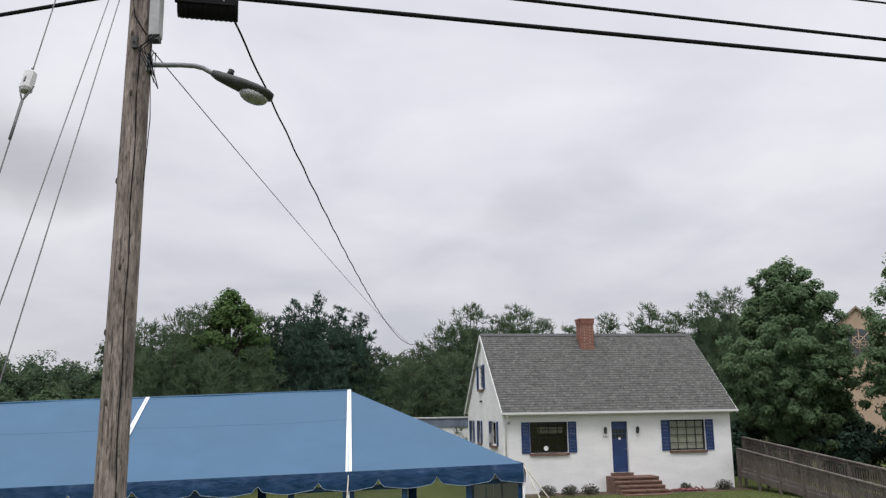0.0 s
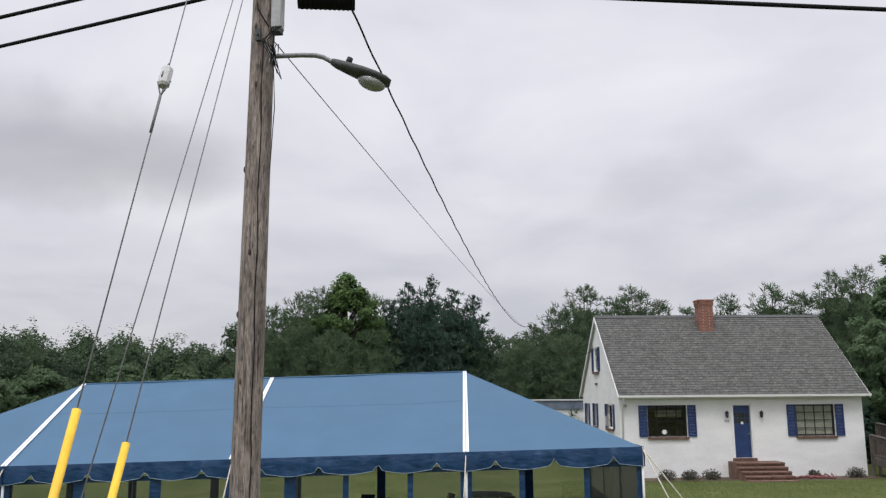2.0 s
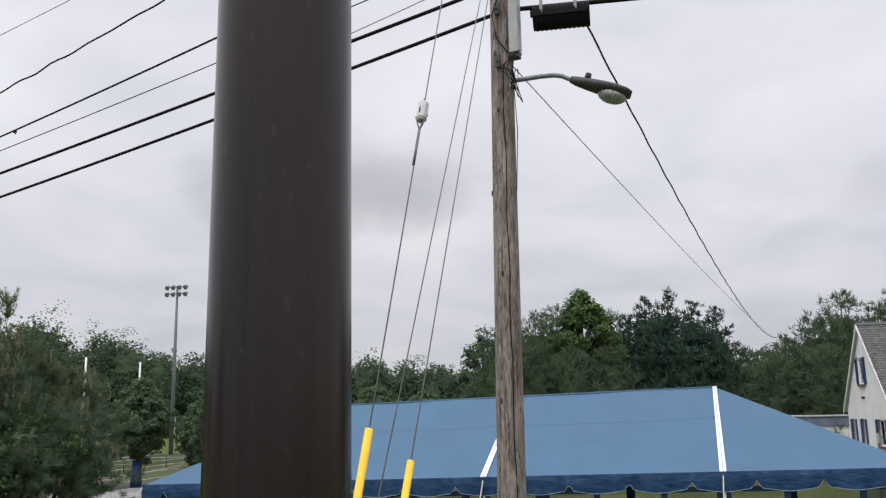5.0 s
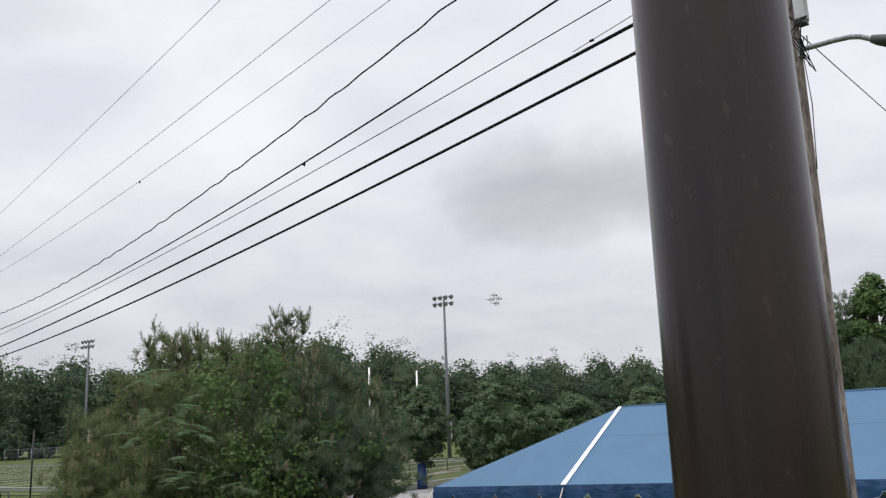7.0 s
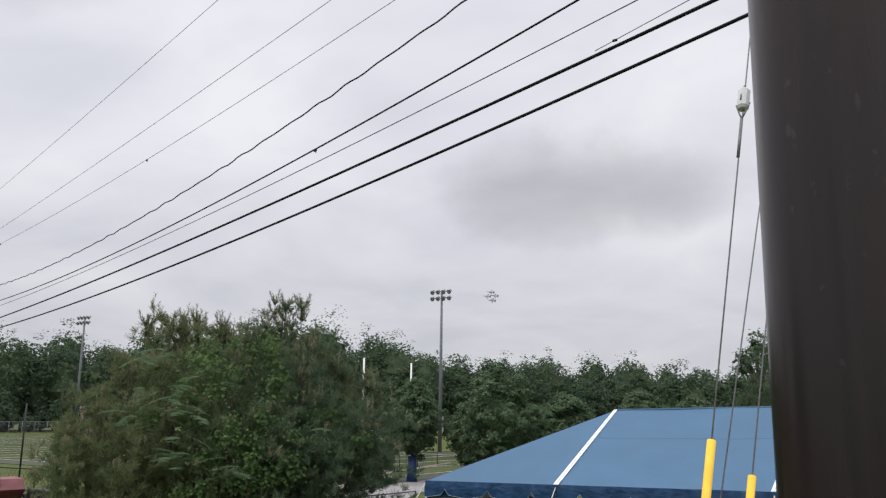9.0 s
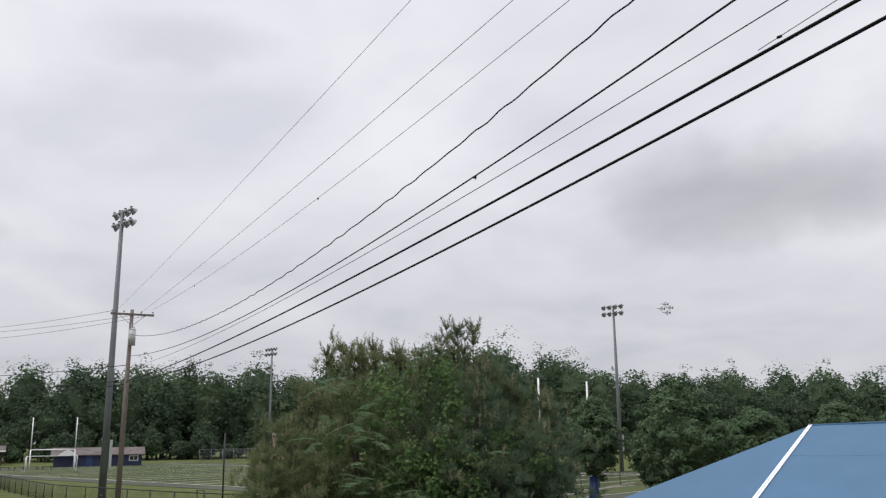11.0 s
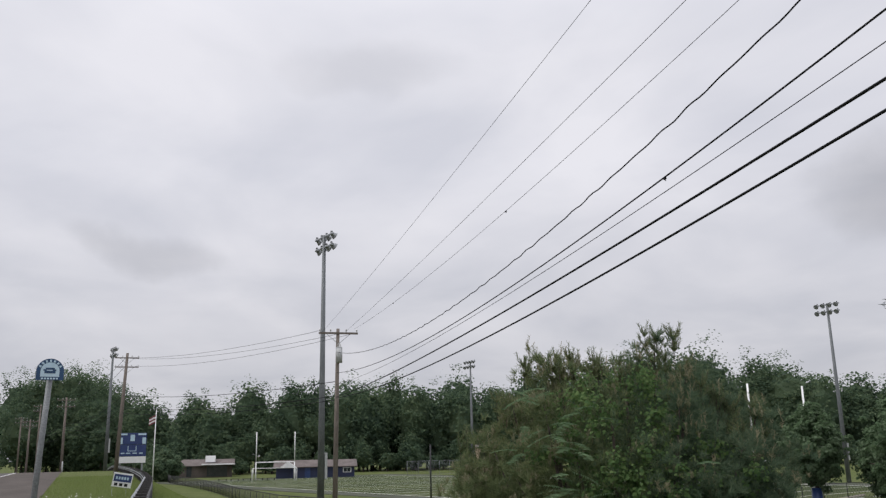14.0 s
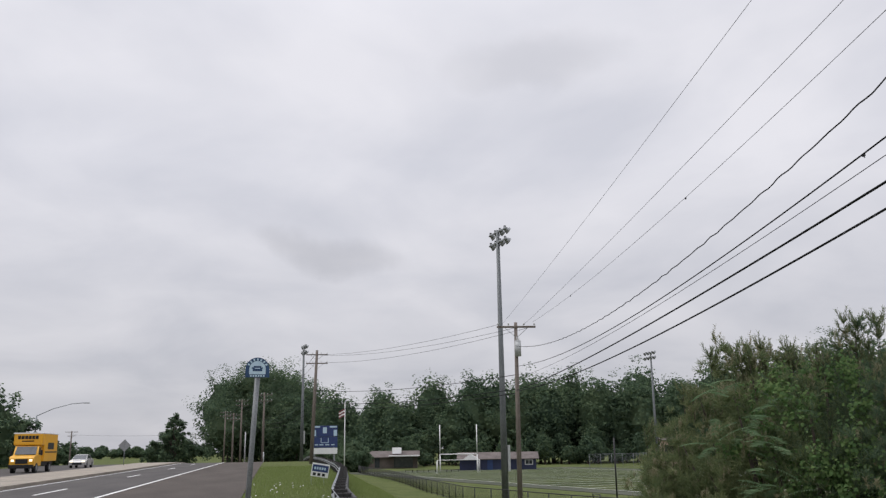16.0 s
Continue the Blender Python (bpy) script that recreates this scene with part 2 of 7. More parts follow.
def rusty(m, rust):
    """Old paint: vertical run marks and patches where rust shows through."""
    N, L = m.node_tree.nodes, m.node_tree.links
    p = N["Principled BSDF"]
    col = p.inputs["Base Color"].links[0].from_socket
    tc = N.new("ShaderNodeTexCoord")
    for scale, squash, lo, hi, share, tone in ((7.0, 0.22, 0.42, 0.68, 0.7, rust), (30.0, 0.03, 0.50, 0.66, 0.55, (0.006, 0.005, 0.005)), (55.0, 0.5, 0.66, 0.72, 0.5, (0.05, 0.04, 0.036))):
        mp, n, r, x = N.new("ShaderNodeMapping"), N.new("ShaderNodeTexNoise"), N.new("ShaderNodeMapRange"), N.new("ShaderNodeMix")
        mp.inputs["Scale"].default_value = (1, 1, squash)
        n.inputs["Scale"].default_value, n.inputs["Detail"].default_value = scale, 5
        r.inputs["From Min"].default_value, r.inputs["From Max"].default_value = lo, hi
        r.inputs["To Min"].default_value, r.inputs["To Max"].default_value = 0.0, share
        x.data_type = "RGBA"
        x.inputs["B"].default_value = (*tone, 1)
        L.new(tc.outputs["Object"], mp.inputs[0])
        L.new(mp.outputs[0], n.inputs["Vector"])
        L.new(n.outputs["Fac"], r.inputs["Value"])
        L.new(r.outputs["Result"], x.inputs["Factor"])
        L.new(col, x.inputs["A"])
        col = x.outputs["Result"]
    L.new(col, p.inputs["Base Color"])


M_GRASS = surf("grass", (0.066, 0.084, 0.028), (0.098, 0.112, 0.044), 0.5, 0.95, 0, 0.6, 9, depth=0.06, speck=0.4, spec=0.04)
M_BLADE = leaf("grass_blades", (0.10, 0.135, 0.032), (0.15, 0.19, 0.05), (0.21, 0.24, 0.085), 0.45)
M_ASPHALT = surf("asphalt", (0.060, 0.056, 0.054), (0.088, 0.081, 0.078), 0.6, 0.9, 0, 0.3, 40, (0.25, 1, 1), speck=0.2, spec=0.15)
M_SHOULDER = surf("worn_shoulder_asphalt", (0.062, 0.053, 0.047), (0.086, 0.074, 0.066), 0.5, 0.92, 0, 0.4, 45, (0.3, 1, 1), speck=0.3, spec=0.12)
M_DRIVE = surf("worn_asphalt", (0.20, 0.195, 0.19), (0.27, 0.26, 0.25), 0.4, 0.9, 0, 0.3, 30)
M_CONCRETE = surf("concrete", (0.22, 0.195, 0.165), (0.30, 0.268, 0.225), 0.5, 0.9, 0, 0.2, 20, spec=0.15)
M_LINE = surf("road_paint", (0.55, 0.55, 0.53), (0.75, 0.75, 0.73), 1.5, 0.7, 0, 0.1, 30)
M_TURF = surf("turf", (0.060, 0.074, 0.032), (0.080, 0.092, 0.042), 0.08, 0.95, 0, 0.3, 14, (0.3, 1, 1), spec=0.04)
M_TURF_B = surf("turf_dark", (0.042, 0.055, 0.024), (0.056, 0.068, 0.030), 0.08, 0.95, 0, 0.3, 14, (0.3, 1, 1), spec=0.04)
M_TRACK = surf("grey_track", (0.06, 0.066, 0.05), (0.085, 0.09, 0.07), 0.2, 0.95, spec=0.05)
M_SOIL = surf("mulch", (0.06, 0.04, 0.028), (0.11, 0.075, 0.05), 2, 0.95, 0, 0.7, 22, depth=0.04)
M_WHITE = surf("white_painted_brick", (0.76, 0.76, 0.755), (0.83, 0.83, 0.82), 1.2, 0.6, 0, 0.35, 14, (1, 1, 2.6), speck=0.06)
M_TRIM = surf("white_trim", (0.74, 0.74, 0.73), (0.80, 0.80, 0.79), 2, 0.45, 0, 0.05, 30, speck=0.05)
M_NAVY = surf("navy_paint", (0.014, 0.036, 0.12), (0.02, 0.05, 0.155), 3, 0.45, 0, 0.1, 30, speck=0.12)
M_BRICK = surf("red_brick", (0.20, 0.085, 0.062), (0.28, 0.128, 0.095), 5, 0.85, 0, 0.5, 30, island=0.3, vary=0.2)
M_MORTAR = surf("mortar", (0.36, 0.31, 0.27), (0.44, 0.39, 0.34), 6, 0.95)
M_STEP = surf("brick_step", (0.115, 0.062, 0.046), (0.19, 0.115, 0.085), 4, 0.85, 0, 0.5, 24, vary=0.2)
M_SHINGLE = shingle("roof_shingles")
M_TENT = surf("blue_tent_vinyl", (0.054, 0.138, 0.240), (0.063, 0.155, 0.264), 0.35, 0.6, 0, 0.06, 1.2, depth=0.2, speck=0.05)
M_SKIRT = surf("dark_blue_vinyl", (0.007, 0.042, 0.115), (0.011, 0.056, 0.145), 1.5, 0.40, 0, 0.5, 2.4, (1, 1, 2.4), depth=0.08, speck=0.12)
let_light(M_TENT, 0.2)
let_light(M_SKIRT, 0.15)
M_HEM = surf("pale_blue_hem", (0.20, 0.28, 0.36), (0.28, 0.36, 0.44), 4, 0.6)
M_TAPE = surf("white_webbing", (0.72, 0.73, 0.75), (0.82, 0.82, 0.83), 4, 0.5, 0, 0.1, 40, speck=0.05)
M_VINYL = clear("clear_vinyl", (0.97, 0.98, 0.97), 0.3, 0.92)
M_GLASS = clear("window_glass", (0.92, 0.94, 0.92), 0.02, 0.9)
M_WOOD = surf("weathered_pole_wood", (0.175, 0.142, 0.124), (0.37, 0.312, 0.276), 13, 0.9, 0, 1.0, 70, (1, 1, 0.16), depth=0.03, speck=0.4)
flake(M_WOOD)
M_FARWOOD = surf("brown_pole_wood", (0.12, 0.10, 0.085), (0.18, 0.152, 0.13), 2, 0.9, 0, 0.4, 20, (1, 1, 0.15))
M_DECK = surf("grey_brown_lumber", (0.075, 0.062, 0.053), (0.135, 0.112, 0.097), 3, 0.85, 0, 0.5, 24, (1, 1, 0.3), island=0.15, vary=0.12)
M_BRONZE = surf("dark_bronze_paint", (0.012, 0.0088, 0.0078), (0.019, 0.0138, 0.012), 7, 0.27, 0.1, 0.10, 34, (1, 1, 0.07), depth=0.004, speck=0.14, spec=0.42)
rusty(M_BRONZE, (0.032, 0.0145, 0.0098))
M_GALV = surf("galvanised_steel", (0.20, 0.215, 0.225), (0.29, 0.305, 0.315), 3, 0.55, 0.4, 0.1, 30, (1, 1, 0.3))
M_ALU = surf("grey_aluminium", (0.22, 0.23, 0.235), (0.30, 0.31, 0.315), 6, 0.5, 0.4, 0.1, 40)
M_LAMPHOOD = surf("dull_grey_casting", (0.045, 0.047, 0.047), (0.075, 0.077, 0.077), 9, 0.6, 0.2, 0.15, 50)
M_LENS = surf("prismatic_lens", (0.26, 0.265, 0.265), (0.46, 0.465, 0.46), 14, 0.12, 0.3, 0.3, 70, speck=0.12, spec=0.8)
M_CABLE = surf("black_cable", (0.010, 0.010, 0.011), (0.014, 0.014, 0.016), 8, 0.8, 0, 0, 60, spec=0.15, speck=0.05)
M_STRAND = surf("steel_strand", (0.11, 0.11, 0.11), (0.17, 0.17, 0.17), 10, 0.6, 0.2, 0.2, 80)
M_PORCELAIN = surf("grey_porcelain", (0.46, 0.46, 0.45), (0.56, 0.56, 0.55), 8, 0.3, 0, 0.05, 40, speck=0.08)
M_YELLOW = surf("yellow_plastic", (0.78, 0.46, 0.022), (0.85, 0.54, 0.035), 4, 0.45, 0, 0.06, 30, speck=0.06)
M_BLACK = surf("black_metal", (0.012, 0.012, 0.013), (0.02, 0.02, 0.021), 6, 0.55, 0.3)
M_GREYBOX = surf("grey_enamel", (0.36, 0.37, 0.37), (0.44, 0.45, 0.45), 6, 0.45, 0, 0.05, 30, speck=0.08)
M_BARK = surf("bark", (0.05, 0.04, 0.032), (0.10, 0.08, 0.065), 6, 0.95, 0, 0.8, 24, (1, 1, 0.3), depth=0.04)
M_TRUCK = surf("yellow_truck_paint", (0.72, 0.36, 0.02), (0.78, 0.41, 0.03), 1, 0.35, 0, 0, 10, speck=0.05)
M_SILVER = surf("silver_paint", (0.46, 0.45, 0.43), (0.52, 0.51, 0.49), 1, 0.3, 0.4, 0, 10, speck=0.03)
M_RUBBER = surf("rubber", (0.012, 0.012, 0.012), (0.02, 0.02, 0.02), 5, 0.8)
M_DARKGLASS = surf("dark_glass", (0.03, 0.035, 0.04), (0.045, 0.05, 0.055), 2, 0.08, 0, 0, 10, spec=0.8)
M_TAN = surf("tan_stucco", (0.38, 0.28, 0.20), (0.44, 0.33, 0.24), 0.6, 0.85)
M_DIMTAN = surf("brown_siding", (0.075, 0.062, 0.056), (0.115, 0.095, 0.083), 0.6, 0.9)
M_STRAP = surf("tan_webbing", (0.46, 0.42, 0.35), (0.55, 0.51, 0.43), 4, 0.7)
M_BROWNROOF = surf("brown_roof", (0.105, 0.09, 0.085), (0.145, 0.125, 0.118), 0.8, 0.95, spec=0.1)
M_SHED = surf("dark_navy_siding", (0.012, 0.018, 0.055), (0.02, 0.028, 0.075), 1, 0.6)
M_SIGNBLUE = surf("sign_blue", (0.014, 0.05, 0.125), (0.02, 0.065, 0.15), 4, 0.4, 0, 0, 10, speck=0.05)
M_SIGNLIGHT = surf("sign_pale_blue", (0.42, 0.56, 0.66), (0.5, 0.64, 0.72), 6, 0.4, 0, 0, 10, speck=0.05)
M_SCORE = surf("scoreboard_blue", (0.02, 0.035, 0.12), (0.028, 0.05, 0.16), 1, 0.4)
M_RED = surf("faded_red", (0.15, 0.04, 0.045), (0.21, 0.06, 0.062), 2, 0.5)
M_FLAGW = surf("flag_white", (0.6, 0.58, 0.56), (0.7, 0.68, 0.66), 3, 0.8)
M_JET = surf("jet_grey", (0.27, 0.28, 0.30), (0.32, 0.33, 0.35), 0.3, 0.5)
M_HEAD = glow("headlamp", (1.0, 0.88, 0.66), 1.3)
M_ROOM = surf("dim_room", (0.24, 0.19, 0.15), (0.34, 0.26, 0.20), 1, 0.9)
M_BLIND = surf("pale_blind", (0.70, 0.68, 0.60), (0.78, 0.76, 0.68), 3, 0.7)
M_CEDARBOX = surf("dark_green_enamel", (0.012, 0.03, 0.02), (0.018, 0.042, 0.028), 3, 0.5)
M_GREYBLUE = surf("grey_blue_metal", (0.10, 0.13, 0.18), (0.14, 0.17, 0.22), 2, 0.5)

L_PINE = leaf("pine_needles", (0.050, 0.080, 0.038), (0.076, 0.114, 0.052), (0.115, 0.15, 0.066), 0.4)
# olive raised in tone so that the colour carries the big pine's highlights
L_PINE_LIT_OLIVE = leaf("lit_olive_pine_needles", (0.074, 0.102, 0.043), (0.124, 0.156, 0.060), (0.208, 0.220, 0.088), 0.45)
L_PINE_NEAR = leaf("blue_green_pine_needles", (0.050, 0.081, 0.042), (0.082, 0.120, 0.058), (0.138, 0.170, 0.080), 0.45)
M_POST = surf("dark_creosoted_timber", (0.022, 0.02, 0.02), (0.04, 0.037, 0.035), 4, 0.85, 0, 0.4, 30)
M_SIGNPOST = surf("dull_steel_post", (0.13, 0.14, 0.142), (0.18, 0.19, 0.192), 3, 0.6, 0.3, 0.1, 30)
M_MAST = surf("weathered_mast_steel", (0.105, 0.115, 0.12), (0.15, 0.16, 0.165), 3, 0.6, 0.3, 0.1, 30, (1, 1, 0.3))
M_CHURCHROOF = surf("tan_brown_roof", (0.20, 0.165, 0.14), (0.26, 0.215, 0.18), 0.8, 0.9)
L_CANDLE = leaf("pine_candles", (0.165, 0.168, 0.080), (0.215, 0.200, 0.100), (0.280, 0.248, 0.135), 0.35)
L_VINE = leaf("vine_leaves", (0.045, 0.085, 0.025), (0.082, 0.140, 0.040), (0.150, 0.215, 0.064), 0.5)
L_CEDAR = leaf("cedar_sprays", (0.030, 0.056, 0.034), (0.042, 0.074, 0.044), (0.062, 0.098, 0.055), 0.2)
L_MAPLE = leaf("broad_leaves", (0.088, 0.140, 0.062), (0.122, 0.185, 0.080), (0.172, 0.235, 0.105), 0.55)
L_LINDEN = leaf("grey_green_leaves", (0.054, 0.090, 0.038), (0.085, 0.130, 0.052), (0.155, 0.205, 0.105), 0.45)
L_WOODS = leaf("woodland_leaves", (0.037, 0.060, 0.032), (0.069, 0.105, 0.049), (0.124, 0.166, 0.071), 0.5, patch=0.10)
L_SHRUB = leaf("shrub_leaves", (0.05, 0.05, 0.032), (0.08, 0.08, 0.05), (0.12, 0.12, 0.08), 0.2)


# ---- mesh tools ----
class Mesh:
    """Collects pieces of one part, then links them as one mesh object."""

    def __init__(self):
        self.v, self.f, self.s = [], [], []

    def faces(self, pts, faces, smooth=False):
        k = len(self.v)
        self.v += [tuple(p) for p in pts]
        self.f += [tuple(i + k for i in f) for f in faces]
        self.s += [smooth] * len(faces)
        return self

    def box(self, c, s, m=None, bev=0.0):
        x, y, z = (q / 2 for q in s)
        if bev:
            b = min(bev, x * 0.9, y * 0.9, z * 0.9)
            bm = bmesh.new()
            bmesh.ops.create_cube(bm, size=1)
            for v in bm.verts:
                v.co = Vector((v.co.x * 2 * x, v.co.y * 2 * y, v.co.z * 2 * z))
            bmesh.ops.bevel(bm, geom=list(bm.edges), offset=b, segments=2, affect="EDGES", profile=0.5)
            pts = [v.co.copy() for v in bm.verts]
            bm.verts.index_update()
            fs = [[v.index for v in f.verts] for f in bm.faces]
            bm.free()
        else:
            pts = [Vector((i * x, j * y, k * z)) for i in (-1, 1) for j in (-1, 1) for k in (-1, 1)]
            fs = [(0, 1, 3, 2), (4, 6, 7, 5), (0, 4, 5, 1), (2, 3, 7, 6), (0, 2, 6, 4), (1, 5, 7, 3)]
        m = m or Matrix.Identity(3)
        return self.faces([Vector(c) + m.to_3x3() @ p for p in pts], fs)

    def span(self, lo, hi, m=None, bev=0.0):
        """A box between two corners, in a frame m."""
        m = m or Matrix.Identity(4)
        c = [(a + b) / 2 for a, b in zip(lo, hi)]
        return self.box(m @ Vector(c), [abs(b - a) for a, b in zip(lo, hi)], m.to_3x3(), bev)

    def cyl(self, p, q, r, r2=None, n=12, caps=True, smooth=True):
        p, q = Vector(p), Vector(q)
        r2 = r if r2 is None else r2
        t = (q - p).to_track_quat("Z", "Y").to_matrix()
        ring = [Vector((math.cos(2 * math.pi * i / n), math.sin(2 * math.pi * i / n), 0)) for i in range(n)]
        pts = [p + t @ (a * r) for a in ring] + [q + t @ (a * r2) for a in ring]
        self.faces(pts, [(i, (i + 1) % n, n + (i + 1) % n, n + i) for i in range(n)], smooth)
        if caps:
            k = len(self.v) - 2 * n
            self.f += [tuple(k + i for i in range(n - 1, -1, -1)), tuple(k + n + i for i in range(n))]
            self.s += [False, False]
        return self

    def tube(self, pts, r, n=6, radii=None):
        pts = [Vector(p) for p in pts]
        rows = []
        for i, p in enumerate(pts):
            d = pts[min(i + 1, len(pts) - 1)] - pts[max(i - 1, 0)]
            t = d.to_track_quat("Z", "Y").to_matrix()
            rr = radii[i] if radii else r
            rows.append([p + t @ Vector((math.cos(2 * math.pi * j / n) * rr, math.sin(2 * math.pi * j / n) * rr, 0)) for j in range(n)])
        fs = [(i * n + j, i * n + (j + 1) % n, (i + 1) * n + (j + 1) % n, (i + 1) * n + j) for i in range(len(pts) - 1) for j in range(n)]
        fs += [tuple(range(n - 1, -1, -1)), tuple((len(pts) - 1) * n + j for j in range(n))]
        return self.faces([p for row in rows for p in row], fs, True)

    def prism(self, outline, along):
        """A flat outline pushed along a vector."""
        a = [Vector(p) for p in outline]
        n = len(a)
        b = [p + Vector(along) for p in a]
        return self.faces(a + b, [tuple(range(n - 1, -1, -1)), tuple(range(n, 2 * n))] + [(i, (i + 1) % n, n + (i + 1) % n, n + i) for i in range(n)])

    def ball(self, c, r, n=10, squash=(1, 1, 1)):
        rows = n // 2 + 1
        pts = [Vector(c) + Vector((math.cos(2 * math.pi * j / n) * math.sin(math.pi * i / rows) * r * squash[0], math.sin(2 * math.pi * j / n) * math.sin(math.pi * i / rows) * r * squash[1], math.cos(math.pi * i / rows) * r * squash[2])) for i in range(rows + 1) for j in range(n)]
        return self.faces(pts, [(i * n + j, (i + 1) * n + j, (i + 1) * n + (j + 1) % n, i * n + (j + 1) % n) for i in range(rows) for j in range(n)], True)

    def data(self, name, mat):
        me = bpy.data.meshes.new(name)
        me.from_pydata(self.v, [], self.f)
        me.polygons.foreach_set("use_smooth", self.s)
        me.materials.append(mat)
        bm = bmesh.new()
        bm.from_mesh(me)
        bmesh.ops.recalc_face_normals(bm, faces=bm.faces)
        bm.to_mesh(me)
        bm.free()
        return me

    def done(self, name, mat, parent=None, label=""):
        ob = new(name, self.data(name, mat))
        ob.parent = parent
        return tagged(ob, label)


def thing(name, label, category, group="", at=(0, 0, 0)):
    ob = new(name)
    ob.location = at
    return tagged(ob, label, category, group)


def struct(ob, label, category):
    return tagged(ob, label, category, kind="structure")


def quads(name, V, mat, parent=None, label="", uv=None):
    """Many loose quads from an array of n x 4 x 3."""
    n = len(V)
    me = bpy.data.meshes.new(name)
    me.vertices.add(n * 4)
    me.vertices.foreach_set("co", np.ascontiguousarray(V, dtype=np.float32).ravel())
    me.loops.add(n * 4)
    me.loops.foreach_set("vertex_index", np.arange(n * 4, dtype=np.int32))
    me.polygons.add(n)
    me.polygons.foreach_set("loop_start", np.arange(0, n * 4, 4, dtype=np.int32))
    me.update(calc_edges=True)
    me.materials.append(mat)
    ob = new(name, me)
    ob.parent = parent
    return tagged(ob, label)


def unit(a):
    return a / (np.linalg.norm(a, axis=-1, keepdims=True) + 1e-9)


def leaves(rng, P, N, length, width, spread=0.5):
    """Leaf-shaped quads at P, lying across N."""
    n = len(P)
    N = unit(N + rng.normal(size=(n, 3)) * spread)
    T = unit(np.cross(N, rng.normal(size=(n, 3))))
    B = np.cross(N, T)
    s = rng.uniform(0.6, 1.25, (n, 1))
    a, b = T * length * s / 2, B * width * s / 2
    fold = N * width * s * 0.18
    return np.stack([P - a, P + b + fold - a * 0.1, P + a - fold, P - b + fold - a * 0.1], 1)


def needles(rng, P, D, length, width):
    """Narrow blades that start at P and run along D."""
    n = len(P)
    D = unit(D)
    B = unit(np.cross(D, rng.normal(size=(n, 3)))) * width / 2
    s = rng.uniform(0.6, 1.2, (n, 1)) * length
    return np.stack([P - B * 0.6, P + B * 0.6, P + D * s + B * 0.35, P + D * s - B * 0.35], 1)


# ---- ground and roads ----
def smooth(a, b, x):
    t = min(1.0, max(0.0, (x - a) / (b - a)))
    return t * t * (3 - 2 * t)


def shelf_edge(x):
    """y at which the roadside shelf begins to fall to the low ground."""
    if x > -15:
        return 1.8
    if x > -110:
        return 1.8 + 0.079 * (-15 - x)
    return 9.3 + 0.03 * (-110 - x)


def crest(x):
    """Past its crest the road falls away."""
    return -2.5 * smooth(-126, -190, x)


def low_ground(x):
    return -1.95 - 0.65 * smooth(6, -20, x) if x < 6 else -1.95


def ground_z(x, y):
    e = shelf_edge(x)
    top = -0.03 + crest(x)
    return top + (low_ground(x) - top) * smooth(e, e + 7.5, y) if y > e else top


xs = [-1800, -900, -500, -350, -260] + [-220 + 4 * i for i in range(46)] + [-38 + 2 * i for i in range(40)] + [46, 60, 90, 150, 300, 800, 1800]
ys = [-1800, -700, -250, -100, -50, -35, -20, -10, -5] + [-3 + 1.0 * i for i in range(34)] + [33 + 4 * i for i in range(18)] + [110, 140, 200, 300, 700, 1800]
g = Mesh()
g.faces([(x, y, ground_z(x, y)) for x in xs for y in ys], [(i * len(ys) + j, (i + 1) * len(ys) + j, (i + 1) * len(ys) + j + 1, i * len(ys) + j + 1) for i in range(len(xs) - 1) for j in range(len(ys) - 1)], True)
struct(g.done("ground", M_GRASS), "mown green grass falling away from the roadside", "ground")


def road_y(x, off):
    """The road runs straight, then bends away past its crest."""
    return -0.035 * x + off - 0.006 * max(0.0, -150 - x) ** 2


def strip(name, offs, x0, x1, z, mat, label, category, thick=0.05, steps=90):
    """A long flat strip that follows the road between two offsets."""
    m = Mesh()
    for i in range(steps):
        a, b = x0 + (x1 - x0) * i / steps, x0 + (x1 - x0) * (i + 1) / steps
        lo, hi = offs
        za, zb = z + crest(a), z + crest(b)
        m.prism([(a, road_y(a, lo), za), (b, road_y(b, lo), zb), (b, road_y(b, hi), zb), (a, road_y(a, hi), za)], (0, 0, -thick))
    return struct(m.done(name, mat), label, category)


strip("shoulder", (-6.87, -1.4), 60, -300, 0.0, M_SHOULDER, "wide brown-grey asphalt shoulder beside the lanes", "road shoulder")
strip("road", (-12.9, -6.87), 60, -300, 0.0, M_ASPHALT, "grey asphalt road with worn lanes and a wide shoulder", "road")
strip("road_far_side", (-30.0, -18.2), 60, -300, 0.0, M_ASPHALT, "grey asphalt lanes for oncoming traffic", "road")
strip("median", (-18.2, -12.9), 60, -300, 0.16, M_CONCRETE, "pale concrete median between the lanes", "median", 0.2)
strip("edge_line", (-6.95, -6.79), 60, -300, 0.006, M_LINE, "white painted edge line on the road", "road marking", 0.004)
strip("median_line", (-12.55, -12.43), 60, -300, 0.006, M_LINE, "pale painted line beside the median", "road marking", 0.004)
for i in range(7):
    x = -15.7 - 24.0 * i
    strip("lane_dash", (-9.98, -9.84), x, x - 6.0, 0.006, M_LINE, "white lane dash painted on asphalt", "road marking", 0.004, 2)

